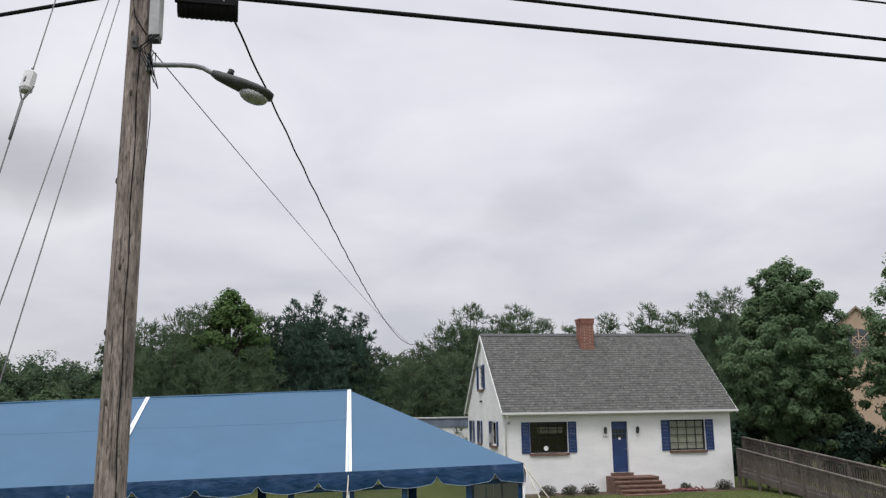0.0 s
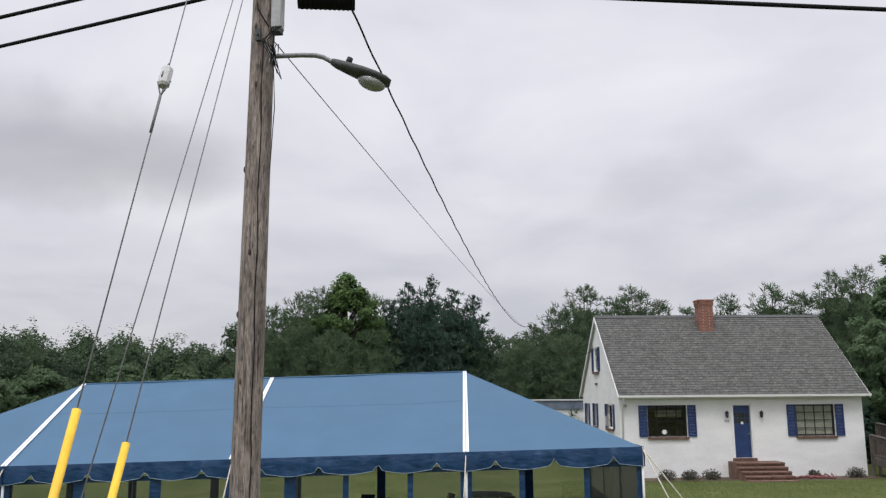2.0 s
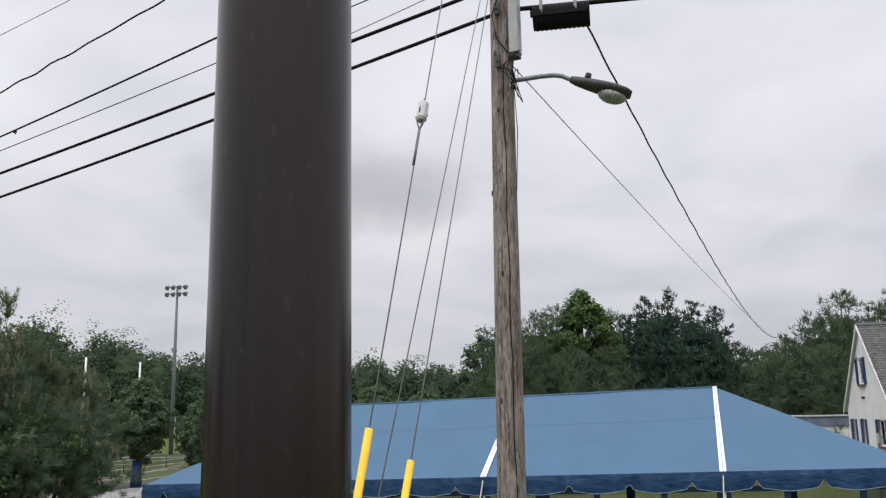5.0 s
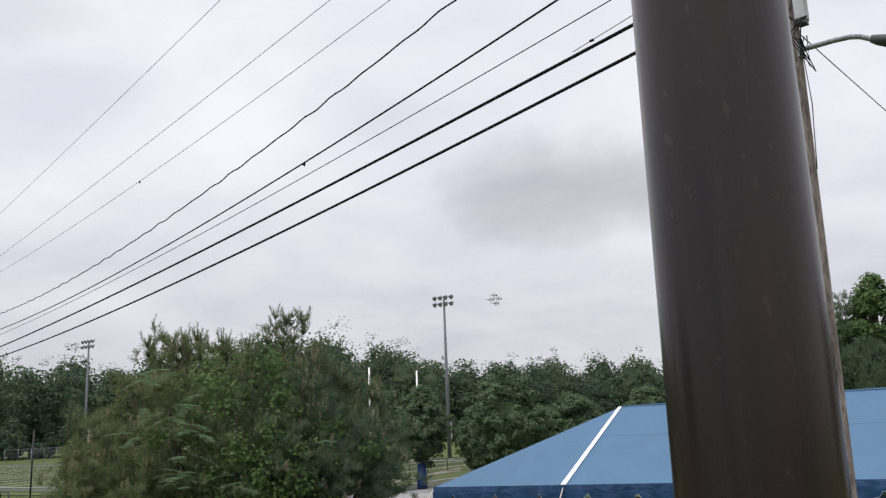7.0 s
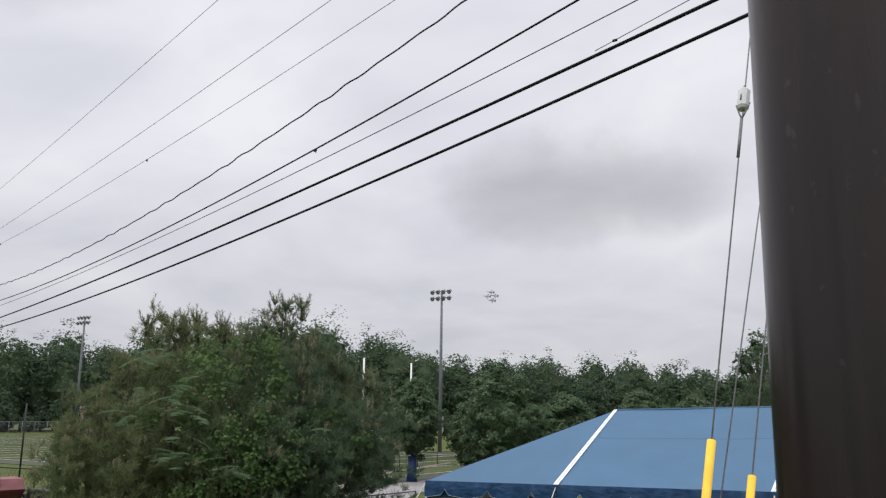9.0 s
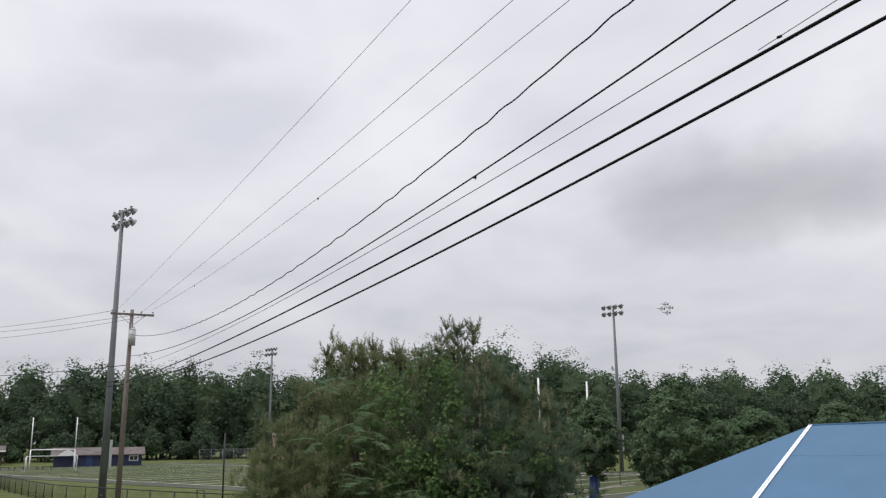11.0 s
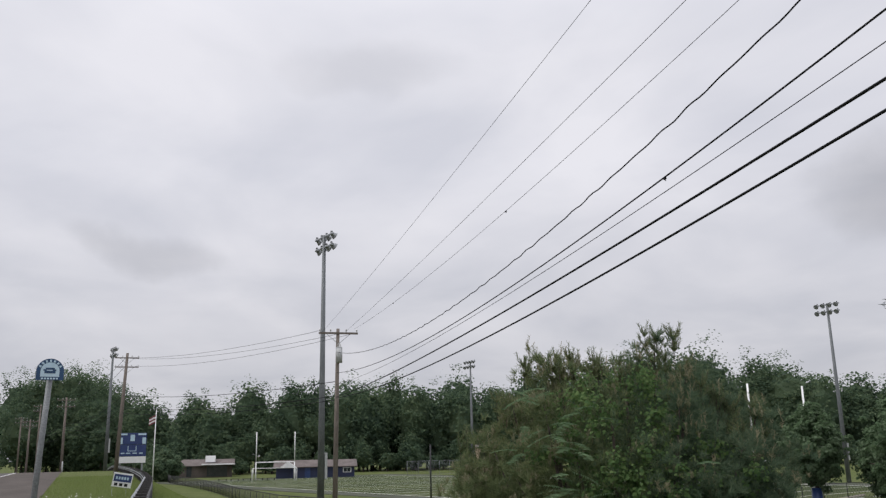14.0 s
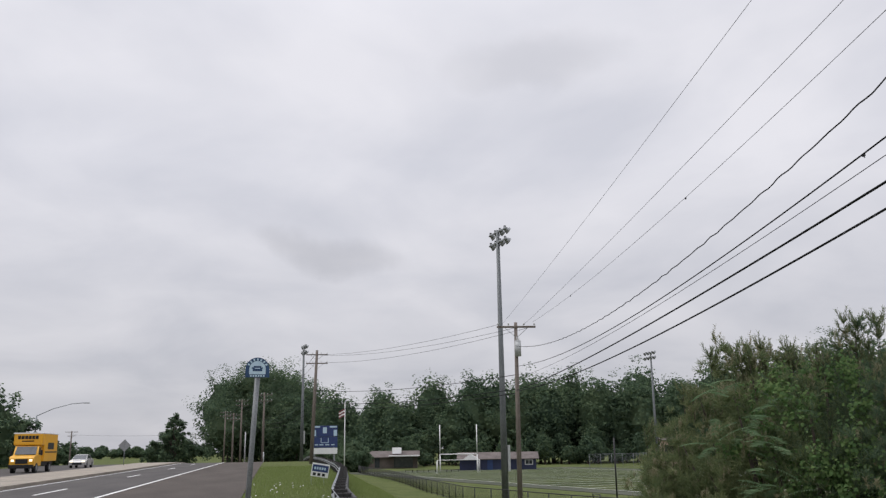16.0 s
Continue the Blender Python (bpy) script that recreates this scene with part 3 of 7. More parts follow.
# driveway behind the tent and its kerb
dm = Mesh()
dm.prism([(-24, 21, -2.59), (-33.9, 37.3, -2.59), (-36, 62, -2.59), (-52, 62, -2.59), (-43.5, 42, -2.59), (-40, 36, -2.59), (-36, 21, -2.59)][::-1], (0, 0, 0.035))
struct(dm.done("driveway", M_DRIVE), "worn pale grey asphalt driveway", "road")
km = Mesh()
km.tube([(-36.1, 21, -2.53), (-40.1, 36, -2.53), (-43.6, 42, -2.53), (-52.1, 62, -2.53)], 0.14, 6)
struct(km.done("kerb", M_CONCRETE), "pale concrete kerb along the driveway", "kerb")

# playing field
AX = Vector((0.985, 0.173, 0)).normalized()
AY = Vector((-AX.y, AX.x, 0))
FC = Vector((-98.8, 44.7, -2.55))


def on_field(a, b, z=0.0):
    return FC + AX * a + AY * b + Vector((0, 0, z))


fm = Mesh().prism([on_field(-62, -17), on_field(58, -17), on_field(58, 31), on_field(-62, 31)], (0, 0, -0.06))
struct(fm.done("track", M_TRACK), "grey running surface round the playing field", "track")
for i in range(12):
    a = -55 + 110 / 12 * i
    t = Mesh().prism([on_field(a, -14, 0.03), on_field(a + 110 / 12, -14, 0.03), on_field(a + 110 / 12, 25, 0.03), on_field(a, 25, 0.03)], (0, 0, -0.03))
    struct(t.done("turf_band", M_TURF if i % 2 else M_TURF_B), "band of pale green playing turf", "turf")
lines = Mesh()
for i in range(25):
    a = -55 + 110 / 24 * i
    lines.prism([on_field(a - 0.05, -14, 0.04), on_field(a + 0.05, -14, 0.04), on_field(a + 0.05, 25, 0.04), on_field(a - 0.05, 25, 0.04)], (0, 0, -0.006))
for b in (-14, 24.6):
    lines.prism([on_field(-55, b, 0.046), on_field(55, b, 0.046), on_field(55, b + 0.16, 0.046), on_field(-55, b + 0.16, 0.046)], (0, 0, -0.006))
struct(lines.done("field_lines", M_LINE), "white yard lines painted on the turf", "field marking")


# ---- blue frame tent ----
TU = Vector((-math.cos(0.107), -math.sin(0.107), -0.0241)).normalized()
TV = Vector((-math.sin(0.107), math.cos(0.107), 0))
T0 = Vector((1.934, 21.336, 0.158 + 0.0241 * 4.233))
HW, RISE = 4.199, 2.026
BAYS = (0.0, 4.233, 9.909, 15.499, 19.727)


def tp(a, b, z=0.0):
    """A place on the tent: a along the front eave from its right end, b to the back, z over the eave."""
    return T0 + TU * a + TV * b + Vector((0, 0, z))


tent = thing("frame_tent", "large blue vinyl frame tent with white seams and clear window walls", "tent", at=tuple(tp(9.9, HW, -2.2)))
TENT_M = Matrix.Translation(-tent.location)


def tpart(m, name, mat, parent=None, label=""):
    m.v = [tuple(TENT_M @ Vector(p)) for p in m.v]
    return m.done(name, mat, parent or tent, label)


def slope_panel(corners, nu, nv, sag):
    """One roof panel, slightly slack between its edges."""
    a, b, c, d = corners
    pts = []
    for i in range(nu + 1):
        for j in range(nv + 1):
            u, v = i / nu, j / nv
            p = (a * (1 - u) + b * u) * (1 - v) + (d * (1 - u) + c * u) * v
            p = p + Vector((0, 0, -sag * 16 * u * (1 - u) * v * (1 - v) + 0.012 * math.sin(9 * u + 5 * v) * u * (1 - u) * 4))
            pts.append(p)
    return pts, [(i * (nv + 1) + j, (i + 1) * (nv + 1) + j, (i + 1) * (nv + 1) + j + 1, i * (nv + 1) + j + 1) for i in range(nu) for j in range(nv)]


RL, RR = BAYS[3], BAYS[1]
D2 = 2 * HW
panels = [(tp(BAYS[i], 0), tp(BAYS[i + 1], 0), tp(BAYS[i + 1], HW, RISE), tp(BAYS[i], HW, RISE)) for i in (1, 2)]
panels += [(tp(BAYS[i], D2), tp(BAYS[i + 1], D2), tp(BAYS[i + 1], HW, RISE), tp(BAYS[i], HW, RISE)) for i in (1, 2)]
for p in panels:
    tpart(Mesh().faces(*slope_panel(p, 12, 10, 0.05), smooth=True), "roof_panel", M_TENT)
    pts = slope_panel(p, 12, 10, 0.05)[0]
    for j in (6,):
        tpart(Mesh().tube([pts[i * 11 + j] + Vector((0, 0, 0.001)) for i in range(13)], 0.004, 6), "welded_seam", M_TENT)
e = BAYS[4]
for tri in ((tp(0, 0), tp(RR, 0), tp(RR, HW, RISE)), (tp(RL, 0), tp(e, 0), tp(RL, HW, RISE)), (tp(0, D2), tp(RR, D2), tp(RR, HW, RISE)), (tp(RL, D2), tp(e, D2), tp(RL, HW, RISE)),
            (tp(0, 0), tp(0, D2), tp(RR, HW, RISE)), (tp(e, 0), tp(e, D2), tp(RL, HW, RISE))):
    a, b, c = tri
    n = 8
    pts, idx, fs = [], {}, []
    for i in range(n + 1):
        for j in range(n + 1 - i):
            idx[i, j] = len(pts)
            u, v = i / n, j / n
            pts.append(a * (1 - u - v) + b * u + c * v - Vector((0, 0, 0.9 * u * v * (1 - u - v))))
    for i in range(n):
        for j in range(n - i):
            fs.append((idx[i, j], idx[i + 1, j], idx[i, j + 1]))
            if i + j < n - 1:
                fs.append((idx[i + 1, j], idx[i + 1, j + 1], idx[i, j + 1]))
    tpart(Mesh().faces(pts, fs, True), "roof_panel", M_TENT)


def tape(p, q, w=0.075):
    d = (q - p).normalized()
    side = TU if abs(d.dot(TU)) < 0.6 else TV
    s = (side - d * side.dot(d)).normalized() * w
    up = Vector((0, 0, 0.03))
    ob = tpart(Mesh().prism([p - s + up, q - s * 0.7 + up, q + s * 0.7 + up, p + s + up], (0, 0, -0.02)), "seam_tape", M_TAPE)
    lift = Vector((0, 0, 0.034))
    tpart(Mesh().prism([p - s * 0.12 + lift, q - s * 0.1 + lift, q + s * 0.1 + lift, p + s * 0.12 + lift], (0, 0, -0.003)), "lacing_line", M_HEM, ob)


for a in BAYS[1:4]:
    tape(tp(a, -0.02), tp(a, HW, RISE))
    tape(tp(a, D2 + 0.02), tp(a, HW, RISE))
tpart(Mesh().tube([tp(RR - 0.05, HW, RISE + 0.0), tp(RL + 0.05, HW, RISE + 0.0)], 0.03, 8), "ridge_pole", M_TENT)


def skirt(p, q, inward):
    """A hanging valance with pointed notches in its hem."""
    ln = (q - p).length
    d = (q - p) / ln
    n = int(ln / 0.07)
    pitch = ln / max(1, round(ln / 1.42))
    top, bot, hem = [], [], []
    for i in range(n + 1):
        s = ln * i / n
        k = abs((s % pitch) - pitch / 2)
        notch = max(0.0, 1 - k / 0.11)
        drop = 0.40 + 0.035 * math.cos(2 * math.pi * (s / pitch)) - 0.17 * notch
        wave = Vector((0, 0, 0)) + inward * (0.02 * math.sin(7 * s) + 0.015 * math.sin(17 * s))
        top.append(p + d * s + Vector((0, 0, 0.015)) - inward * 0.03)
        bot.append(p + d * s + wave - inward * 0.05 - Vector((0, 0, drop)))
        hem.append(bot[-1] - inward * 0.012)
    mid = [a * 0.5 + b * 0.5 - inward * (0.02 + 0.02 * math.sin(5 * i * 0.3)) for i, (a, b) in enumerate(zip(top, bot))]
    k = n + 1
    back = [v + inward * 0.012 for v in top + mid + bot]
    fs = [(i, i + 1, k + i + 1, k + i) for i in range(n)] + [(k + i, k + i + 1, 2 * k + i + 1, 2 * k + i) for i in range(n)]
    fs += [tuple(3 * k + j for j in f[::-1]) for f in fs]
    ob = tpart(Mesh().faces(top + mid + bot + back, fs, True), "valance", M_SKIRT, None, "dark blue scalloped valance")
    tpart(Mesh().tube(hem, 0.007, 4), "hem", M_HEM, ob)


for i in range(4):
    skirt(tp(BAYS[i], 0), tp(BAYS[i + 1], 0), TV)
    skirt(tp(BAYS[i], D2), tp(BAYS[i + 1], D2), -TV)
for a, s in ((0, 1), (e, -1)):
    for k in (0, 1):
        skirt(tp(a, HW * k), tp(a, HW * k + HW), TU * s)

FLOOR = -2.32


def leg(a, b):
    p, q = tp(a, b, 0), tp(a, b, FLOOR)
    ob = tpart(Mesh().cyl(p, q, 0.032, n=10), "pole", M_TAPE, None, "white aluminium tent pole")
    tpart(Mesh().box(tp(a, b, FLOOR + 0.01), (0.18, 0.18, 0.02)), "foot_plate", M_GALV, ob)


for a in BAYS:
    leg(a, 0.03)
    leg(a, D2 - 0.03)
for a in (0.03, e - 0.03):
    leg(a, HW)
# ratchet straps from eave to stakes
for a, b, da, db in ((0, 0, -0.9, -1.3), (0, 0, -1.7, -0.2), (BAYS[1], 0, 0.15, -1.5), (BAYS[2], 0, 0.1, -1.5), (BAYS[3], 0, 0.25, -1.5), (e, 0, 0.9, -1.1), (e, 0, 1.7, 0.1), (e, D2, 1.5, 0.6)):
    p, q = tp(a, b, -0.02), tp(a + da, b + db, FLOOR)
    s = tpart(Mesh().tube([p, q], 0.016, 5), "strap", M_STRAP, None, "tan webbing strap")
    tpart(Mesh().cyl(q + Vector((0, 0, 0.3)), q - Vector((0, 0, 0.3)), 0.018, n=8), "stake", M_GALV, s)


def wall_bay(a0, b0, a1, b1, bays, sill=-1.75):
    """Side wall cloth: blue borders round clear windows, split into bays."""
    p, q = tp(a0, b0), tp(a1, b1)
    d = q - p
    nrm = Vector((-d.y, d.x, 0)).normalized() * 0.006
    n = len(bays)

    def sheet(s0, s1, z0, z1, name, mat, parent=None):
        o = [p + d * s0 + Vector((0, 0, z0)), p + d * s1 + Vector((0, 0, z0)), p + d * s1 + Vector((0, 0, z1)), p + d * s0 + Vector((0, 0, z1))]
        return tpart(Mesh().prism([w - nrm for w in o], nrm * 2), name, mat, parent)

    for i, kind in enumerate(bays):
        s0, s1 = i / n, (i + 1) / n
        w = 0.14 / d.length
        if kind == "open":
            continue
        sheet(s0, s0 + w, FLOOR, -0.32, "wall_cloth", M_SKIRT)
        sheet(s1 - w, s1, FLOOR, -0.32, "wall_cloth", M_SKIRT)
        sheet(s0 + w, s1 - w, -0.44, -0.32, "wall_cloth", M_SKIRT)
        sheet(s0 + w, s1 - w, FLOOR, sill, "wall_cloth", M_SKIRT)
        ob = sheet(s0 + w, s1 - w, sill, -0.44, "window_sheet", M_VINYL)
        ob.visible_shadow = False


wall_bay(0, 0.05, BAYS[1], 0.05, ("w", "open", "w"))
wall_bay(BAYS[1], 0.05, BAYS[2], 0.05, ("w", "open", "w", "w"))
wall_bay(BAYS[2], 0.05, BAYS[3], 0.05, ("w", "w", "w"))
wall_bay(BAYS[3], 0.05, BAYS[4], 0.05, ("w", "open", "w"))
wall_bay(BAYS[1], D2 - 0.05, BAYS[0], D2 - 0.05, ("w", "w"), -2.15)
wall_bay(BAYS[2], D2 - 0.05, BAYS[1], D2 - 0.05, ("w", "w"), -2.15)
wall_bay(BAYS[3], D2 - 0.05, BAYS[2], D2 - 0.05, ("w", "w"), -2.15)
wall_bay(BAYS[4], D2 - 0.05, BAYS[3], D2 - 0.05, ("w", "w"), -2.15)
wall_bay(0.05, 0, 0.05, D2, ("w", "w", "w"))
wall_bay(e - 0.05, D2, e - 0.05, 0, ("w", "w", "w"))


def folding_chair(at, turn):
    ob = thing("folding_chair", "dark folding chair standing inside the tent", "chair", "chairs in the tent")
    for s in (-0.2, 0.2):
        Mesh().tube([(s, -0.22, 0), (s, 0.16, 0.82)], 0.012, 6).done("leg", M_BLACK, ob)
        Mesh().tube([(s, 0.22, 0), (s, -0.2, 0.44)], 0.012, 6).done("leg", M_BLACK, ob)
    Mesh().box((0, 0, 0.44), (0.4, 0.4, 0.03), None, 0.01).done("seat", M_BLACK, ob)
    Mesh().box((0, 0.15, 0.72), (0.4, 0.025, 0.2), pose(0, 0, 0, -18).to_3x3(), 0.008).done("backrest", M_BLACK, ob)
    ob.matrix_world = Matrix.Translation(at) @ pose(0, 0, 0, 0, 0, turn)
    return ob


def banquet_table(at):
    ob = thing("folding_table", "dark topped folding table standing inside the tent", "table", "tables in the tent")
    Mesh().cyl((0, 0, 0.72), (0, 0, 0.75), 0.75, n=32, smooth=False).done("tabletop", M_BLACK, ob)
    for s in range(4):
        a = math.pi / 4 + s * math.pi / 2
        Mesh().cyl((0.5 * math.cos(a), 0.5 * math.sin(a), 0), (0.45 * math.cos(a), 0.45 * math.sin(a), 0.72), 0.015, n=8).done("leg", M_BLACK, ob)
    ob.matrix_world = Matrix.Translation(at)
    return ob


tt = banquet_table(tp(7.5, 4.0, FLOOR))
for a, b in ((3.6, 5.2), (11.5, 4.6), (15.0, 3.6)):
    copy_thing(tt, Matrix.Translation(tp(a, b, FLOOR)))
fc = folding_chair(tp(6.4, 4.2, FLOOR), 70)
for a, b, r in ((8.6, 3.6, -80), (7.2, 5.2, 0), (4.8, 5.0, -60), (3.0, 4.1, 170), (12.6, 4.4, -95), (10.5, 5.2, 80), (14.1, 4.2, 60), (16.0, 3.2, 250)):
    copy_thing(fc, Matrix.Translation(tp(a, b, FLOOR)) @ pose(0, 0, 0, 0, 0, r))


# ---- white cottage ----
HYAW = 9.63
HM = pose(2.473, 36.333, 0, 0, 0, HYAW)
HWD, HDP, EAVE, RIDGE, BASE = 10.53, 8.09, 1.40, 5.05, -2.0
house = thing("house", "white painted brick cottage with steep grey roof and blue shutters", "house")
house.matrix_world = HM


def hpart(m, name, mat, parent=None, label=""):
    return m.done(name, mat, parent or house, label)


def wall_with_holes(name, ln, z0, z1, thick, holes, place):
    """A wall slab in pieces round rectangular openings; place maps (s, depth, z) to the house."""
    ss = sorted({0, ln, *[h[0] for h in holes], *[h[1] for h in holes]})
    m = Mesh()
    for a, b in zip(ss, ss[1:]):
        cuts = [(z0, z0)] + sorted((h[2], h[3]) for h in holes if h[0] <= a + 1e-6 and h[1] >= b - 1e-6) + [(z1, z1)]
        for (_, lo), (hi, _) in zip(cuts, cuts[1:]):
            if hi - lo > 1e-4:
                c = [place(*q) for q in ((a, 0, lo), (b, 0, lo), (b, 0, hi), (a, 0, hi))]
                dvec = Vector(place(a, thick, lo)) - Vector(place(a, 0, lo))
                m.prism(c, dvec)
    ob = hpart(m, name, M_WHITE)
    bm = bmesh.new()
    bm.from_mesh(ob.data)
    bmesh.ops.remove_doubles(bm, verts=bm.verts, dist=0.001)
    bm.to_mesh(ob.data)
    bm.free()
    return ob


W1 = (1.27, 2.93, -0.29, 1.0)
W2 = (7.55, 9.21, -0.31, 0.99)
DOOR = (4.83, 5.68, -1.18, 1.02)
INS = 0.10
wall_with_holes("wall", HWD - 2 * INS, BASE, EAVE, 0.25, [(w[0] - INS, w[1] - INS, w[2], w[3]) for w in (W1, W2, DOOR)], lambda s, d, z: (INS + s, 0.30 + d, z))
LW = ((1.40, 2.62, 0.0, 1.04), (4.62, 5.20, 0.0, 1.04), (6.42, 7.05, 0.0, 1.02))
wall_with_holes("wall", HDP - 1.1, BASE, EAVE, 0.25, [(w[0] - 0.3, w[1] - 0.3, w[2], w[3]) for w in LW], lambda s, d, z: (INS + d, 0.55 + s, z))
hpart(Mesh().span((HWD - INS - 0.25, 0.55, BASE), (HWD - INS, HDP - 0.55, EAVE)), "wall", M_WHITE)
hpart(Mesh().span((INS, HDP - 0.55, BASE), (HWD - INS, HDP - 0.3, EAVE)), "wall", M_WHITE)
UW = (3.95, 4.95, 2.50, 3.62)
for x, dx in ((INS, 0.25), (HWD - INS - 0.25, 0.25)):
    m = Mesh()
    if x == INS:
        zr = lambda y: EAVE + (RIDGE - 0.12 - EAVE) * (1 - abs(y - HDP / 2) / (HDP / 2 - 0.3))
        m.prism([(x, 0.3, EAVE), (x, UW[0], EAVE), (x, UW[0], zr(UW[0]))], (dx, 0, 0))
        m.prism([(x, HDP - 0.3, EAVE), (x, UW[1], EAVE), (x, UW[1], zr(UW[1]))], (dx, 0, 0))
        m.prism([(x, UW[0], EAVE), (x, UW[1], EAVE), (x, UW[1], UW[2]), (x, UW[0], UW[2])], (dx, 0, 0))
        m.prism([(x, UW[0], UW[3]), (x, UW[1], UW[3]), (x, UW[1], zr(UW[1])), (x, HDP / 2, RIDGE - 0.12), (x, UW[0], zr(UW[0]))], (dx, 0, 0))
    else:
        m.prism([(x, 0.3, EAVE), (x, HDP - 0.3, EAVE), (x, HDP / 2, RIDGE - 0.12)], (dx, 0, 0))
    hpart(m, "gable_wall", M_WHITE)
hpart(Mesh().span((0.4, 0.8, BASE), (HWD - 0.4, 1.2, BASE + 0.02)), "floor_slab", M_ROOM)
hpart(Mesh().span((0.4, 3.0, BASE), (HWD - 0.4, 3.1, EAVE)), "inner_wall", M_ROOM)
hpart(Mesh().span((0.4, 0.6, EAVE - 0.05), (HWD - 0.4, HDP - 0.6, EAVE)), "inner_ceiling", M_ROOM)


def roof_side(sign):
    """Stepped shingle courses on one slope."""
    rows = 34
    run = HDP / 2 + 0.06
    slope = math.hypot(run, RIDGE - EAVE)
    k34 = rows * 0.14 / slope
    u = Mesh().prism([(0.0, HDP / 2 - sign * run, EAVE - 0.06), (HWD + 0.08, HDP / 2 - sign * run, EAVE - 0.06), (HWD + 0.08, HDP / 2, RIDGE - 0.07), (0.0, HDP / 2, RIDGE - 0.07)], (0, 0, 0.055))
    deck = hpart(u, "roof", M_TRIM, None, "grey-brown asphalt shingle roof slope")
    for i in range(rows):
        t0, t1 = i / rows, (i + 1) / rows
        ya, yb = HDP / 2 - sign * run * (1 - t0), HDP / 2 - sign * run * (1 - t1)
        za, zb = EAVE + 0.02 + (RIDGE - EAVE) * t0, EAVE + 0.02 + (RIDGE - EAVE) * t1
        pts, uvs, n = [], [], 18
        for j in range(n + 1):
            x = (HWD + 0.08) * j / n
            w = 0.004 * math.sin(j * 2.3 + i * 1.7)
            pts += [(x, ya, za - 0.03), (x, ya, za + 0.014 + w), (x, yb, zb)]
            uvs += [(x, t0 * slope - 0.01), (x, t0 * slope), (x, t1 * slope)]
        fs = [f for j in range(n) for f in ((3 * j, 3 * j + 1, 3 * j + 4, 3 * j + 3), (3 * j + 1, 3 * j + 2, 3 * j + 5, 3 * j + 4))]
        me = bpy.data.meshes.new("shingle_course")
        me.from_pydata(pts, [], fs)
        lay = me.uv_layers.new(name="UVMap")
        for lo in me.loops:
            q = uvs[lo.vertex_index]
            lay.data[lo.index].uv = (q[0] * k34, q[1] * k34)
        me.materials.append(M_SHINGLE)
        ob = new("shingle_course", me)
        ob.parent = deck


roof_side(1)
roof_side(-1)
hpart(Mesh().prism([(-0.01, HDP / 2 - 0.16, RIDGE - 0.08), (-0.01, HDP / 2, RIDGE + 0.05), (-0.01, HDP / 2 + 0.16, RIDGE - 0.08)], (HWD + 0.1, 0, 0)), "ridge_cap", M_LAMPHOOD)
for s in (1, -1):
    hpart(Mesh().prism([(0.0, HDP / 2 - s * (HDP / 2 + 0.06), EAVE - 0.15), (0.0, HDP / 2 - s * (HDP / 2 + 0.06), EAVE + 0.0), (0.0, HDP / 2, RIDGE - 0.02), (0.0, HDP / 2, RIDGE - 0.2)], (-0.03, 0, 0)), "rake_board", M_TRIM)
    hpart(Mesh().prism([(HWD + 0.08, HDP / 2 - s * (HDP / 2 + 0.06), EAVE - 0.15), (HWD + 0.08, HDP / 2 - s * (HDP / 2 + 0.06), EAVE + 0.0), (HWD + 0.08, HDP / 2, RIDGE - 0.02), (HWD + 0.08, HDP / 2, RIDGE - 0.2)], (0.03, 0, 0)), "rake_board", M_TRIM)
# gutter: an open trough with a rolled lip
gut = Mesh().prism([(-0.02, y, EAVE + z) for y, z in ((-0.17, 0.02), (-0.16, -0.07), (-0.06, -0.09), (-0.03, 0.02), (-0.05, 0.02), (-0.07, -0.07), (-0.15, -0.055), (-0.155, 0.02))], (HWD + 0.12, 0, 0))
hpart(gut, "gutter", M_TRIM, None, "white aluminium gutter")
hpart(Mesh().span((INS, -0.03, EAVE - 0.12), (HWD - INS, 0.3, EAVE)), "soffit", M_TRIM)
hpart(Mesh().tube([(0.2, -0.1, EAVE - 0.08), (0.2, -0.06, 1.2), (0.2, 0.25, 0.85), (0.2, 0.25, BASE + 0.1)], 0.035, 8), "downpipe", M_TRIM)

# chimney, brick by brick
CHX, CHY = 5.0, HDP / 2 - 0.62
chim = hpart(Mesh().span((CHX - 0.32, CHY - 0.28, 3.9), (CHX + 0.32, CHY + 0.28, 5.66)), "chimney", M_MORTAR, None, "red brick chimney with a corbelled top")
brick_me = Mesh().box((0, 0, 0), (0.2, 0.1, 0.062)).data("brick", M_BRICK)
for row in range(24):
    z = 4.0 + row * 0.074
    grow = 0.025 if row == 20 else 0.04 if row in (21, 22) else 0.0
    for face in range(4):
        ln = 0.64 if face % 2 == 0 else 0.56
        n = 4 if face % 2 == 0 else 3
        for i in range(n):
            s = -ln / 2 + (i + 0.5) * ln / n + (0.04 if row % 2 else -0.04) * (1 if i not in (0, n - 1) else 0)
            ob = new("brick", brick_me)
            ob.parent = chim
            off = (0.28 if face % 2 == 0 else 0.32) - 0.036 + grow
            c = {0: (s, -off), 1: (off, s), 2: (-s, off), 3: (-off, -s)}[face]
            ob.matrix_basis = pose(CHX + c[0], CHY + c[1], z, 0, 0, face * 90) @ Matrix.Diagonal((ln / n / 0.2 * 0.94, 1, 1, 1))
hpart(Mesh().span((CHX - 0.385, CHY - 0.345, 5.66), (CHX + 0.385, CHY + 0.345, 5.74), None, 0.02), "chimney_cap", M_BRICK, chim)
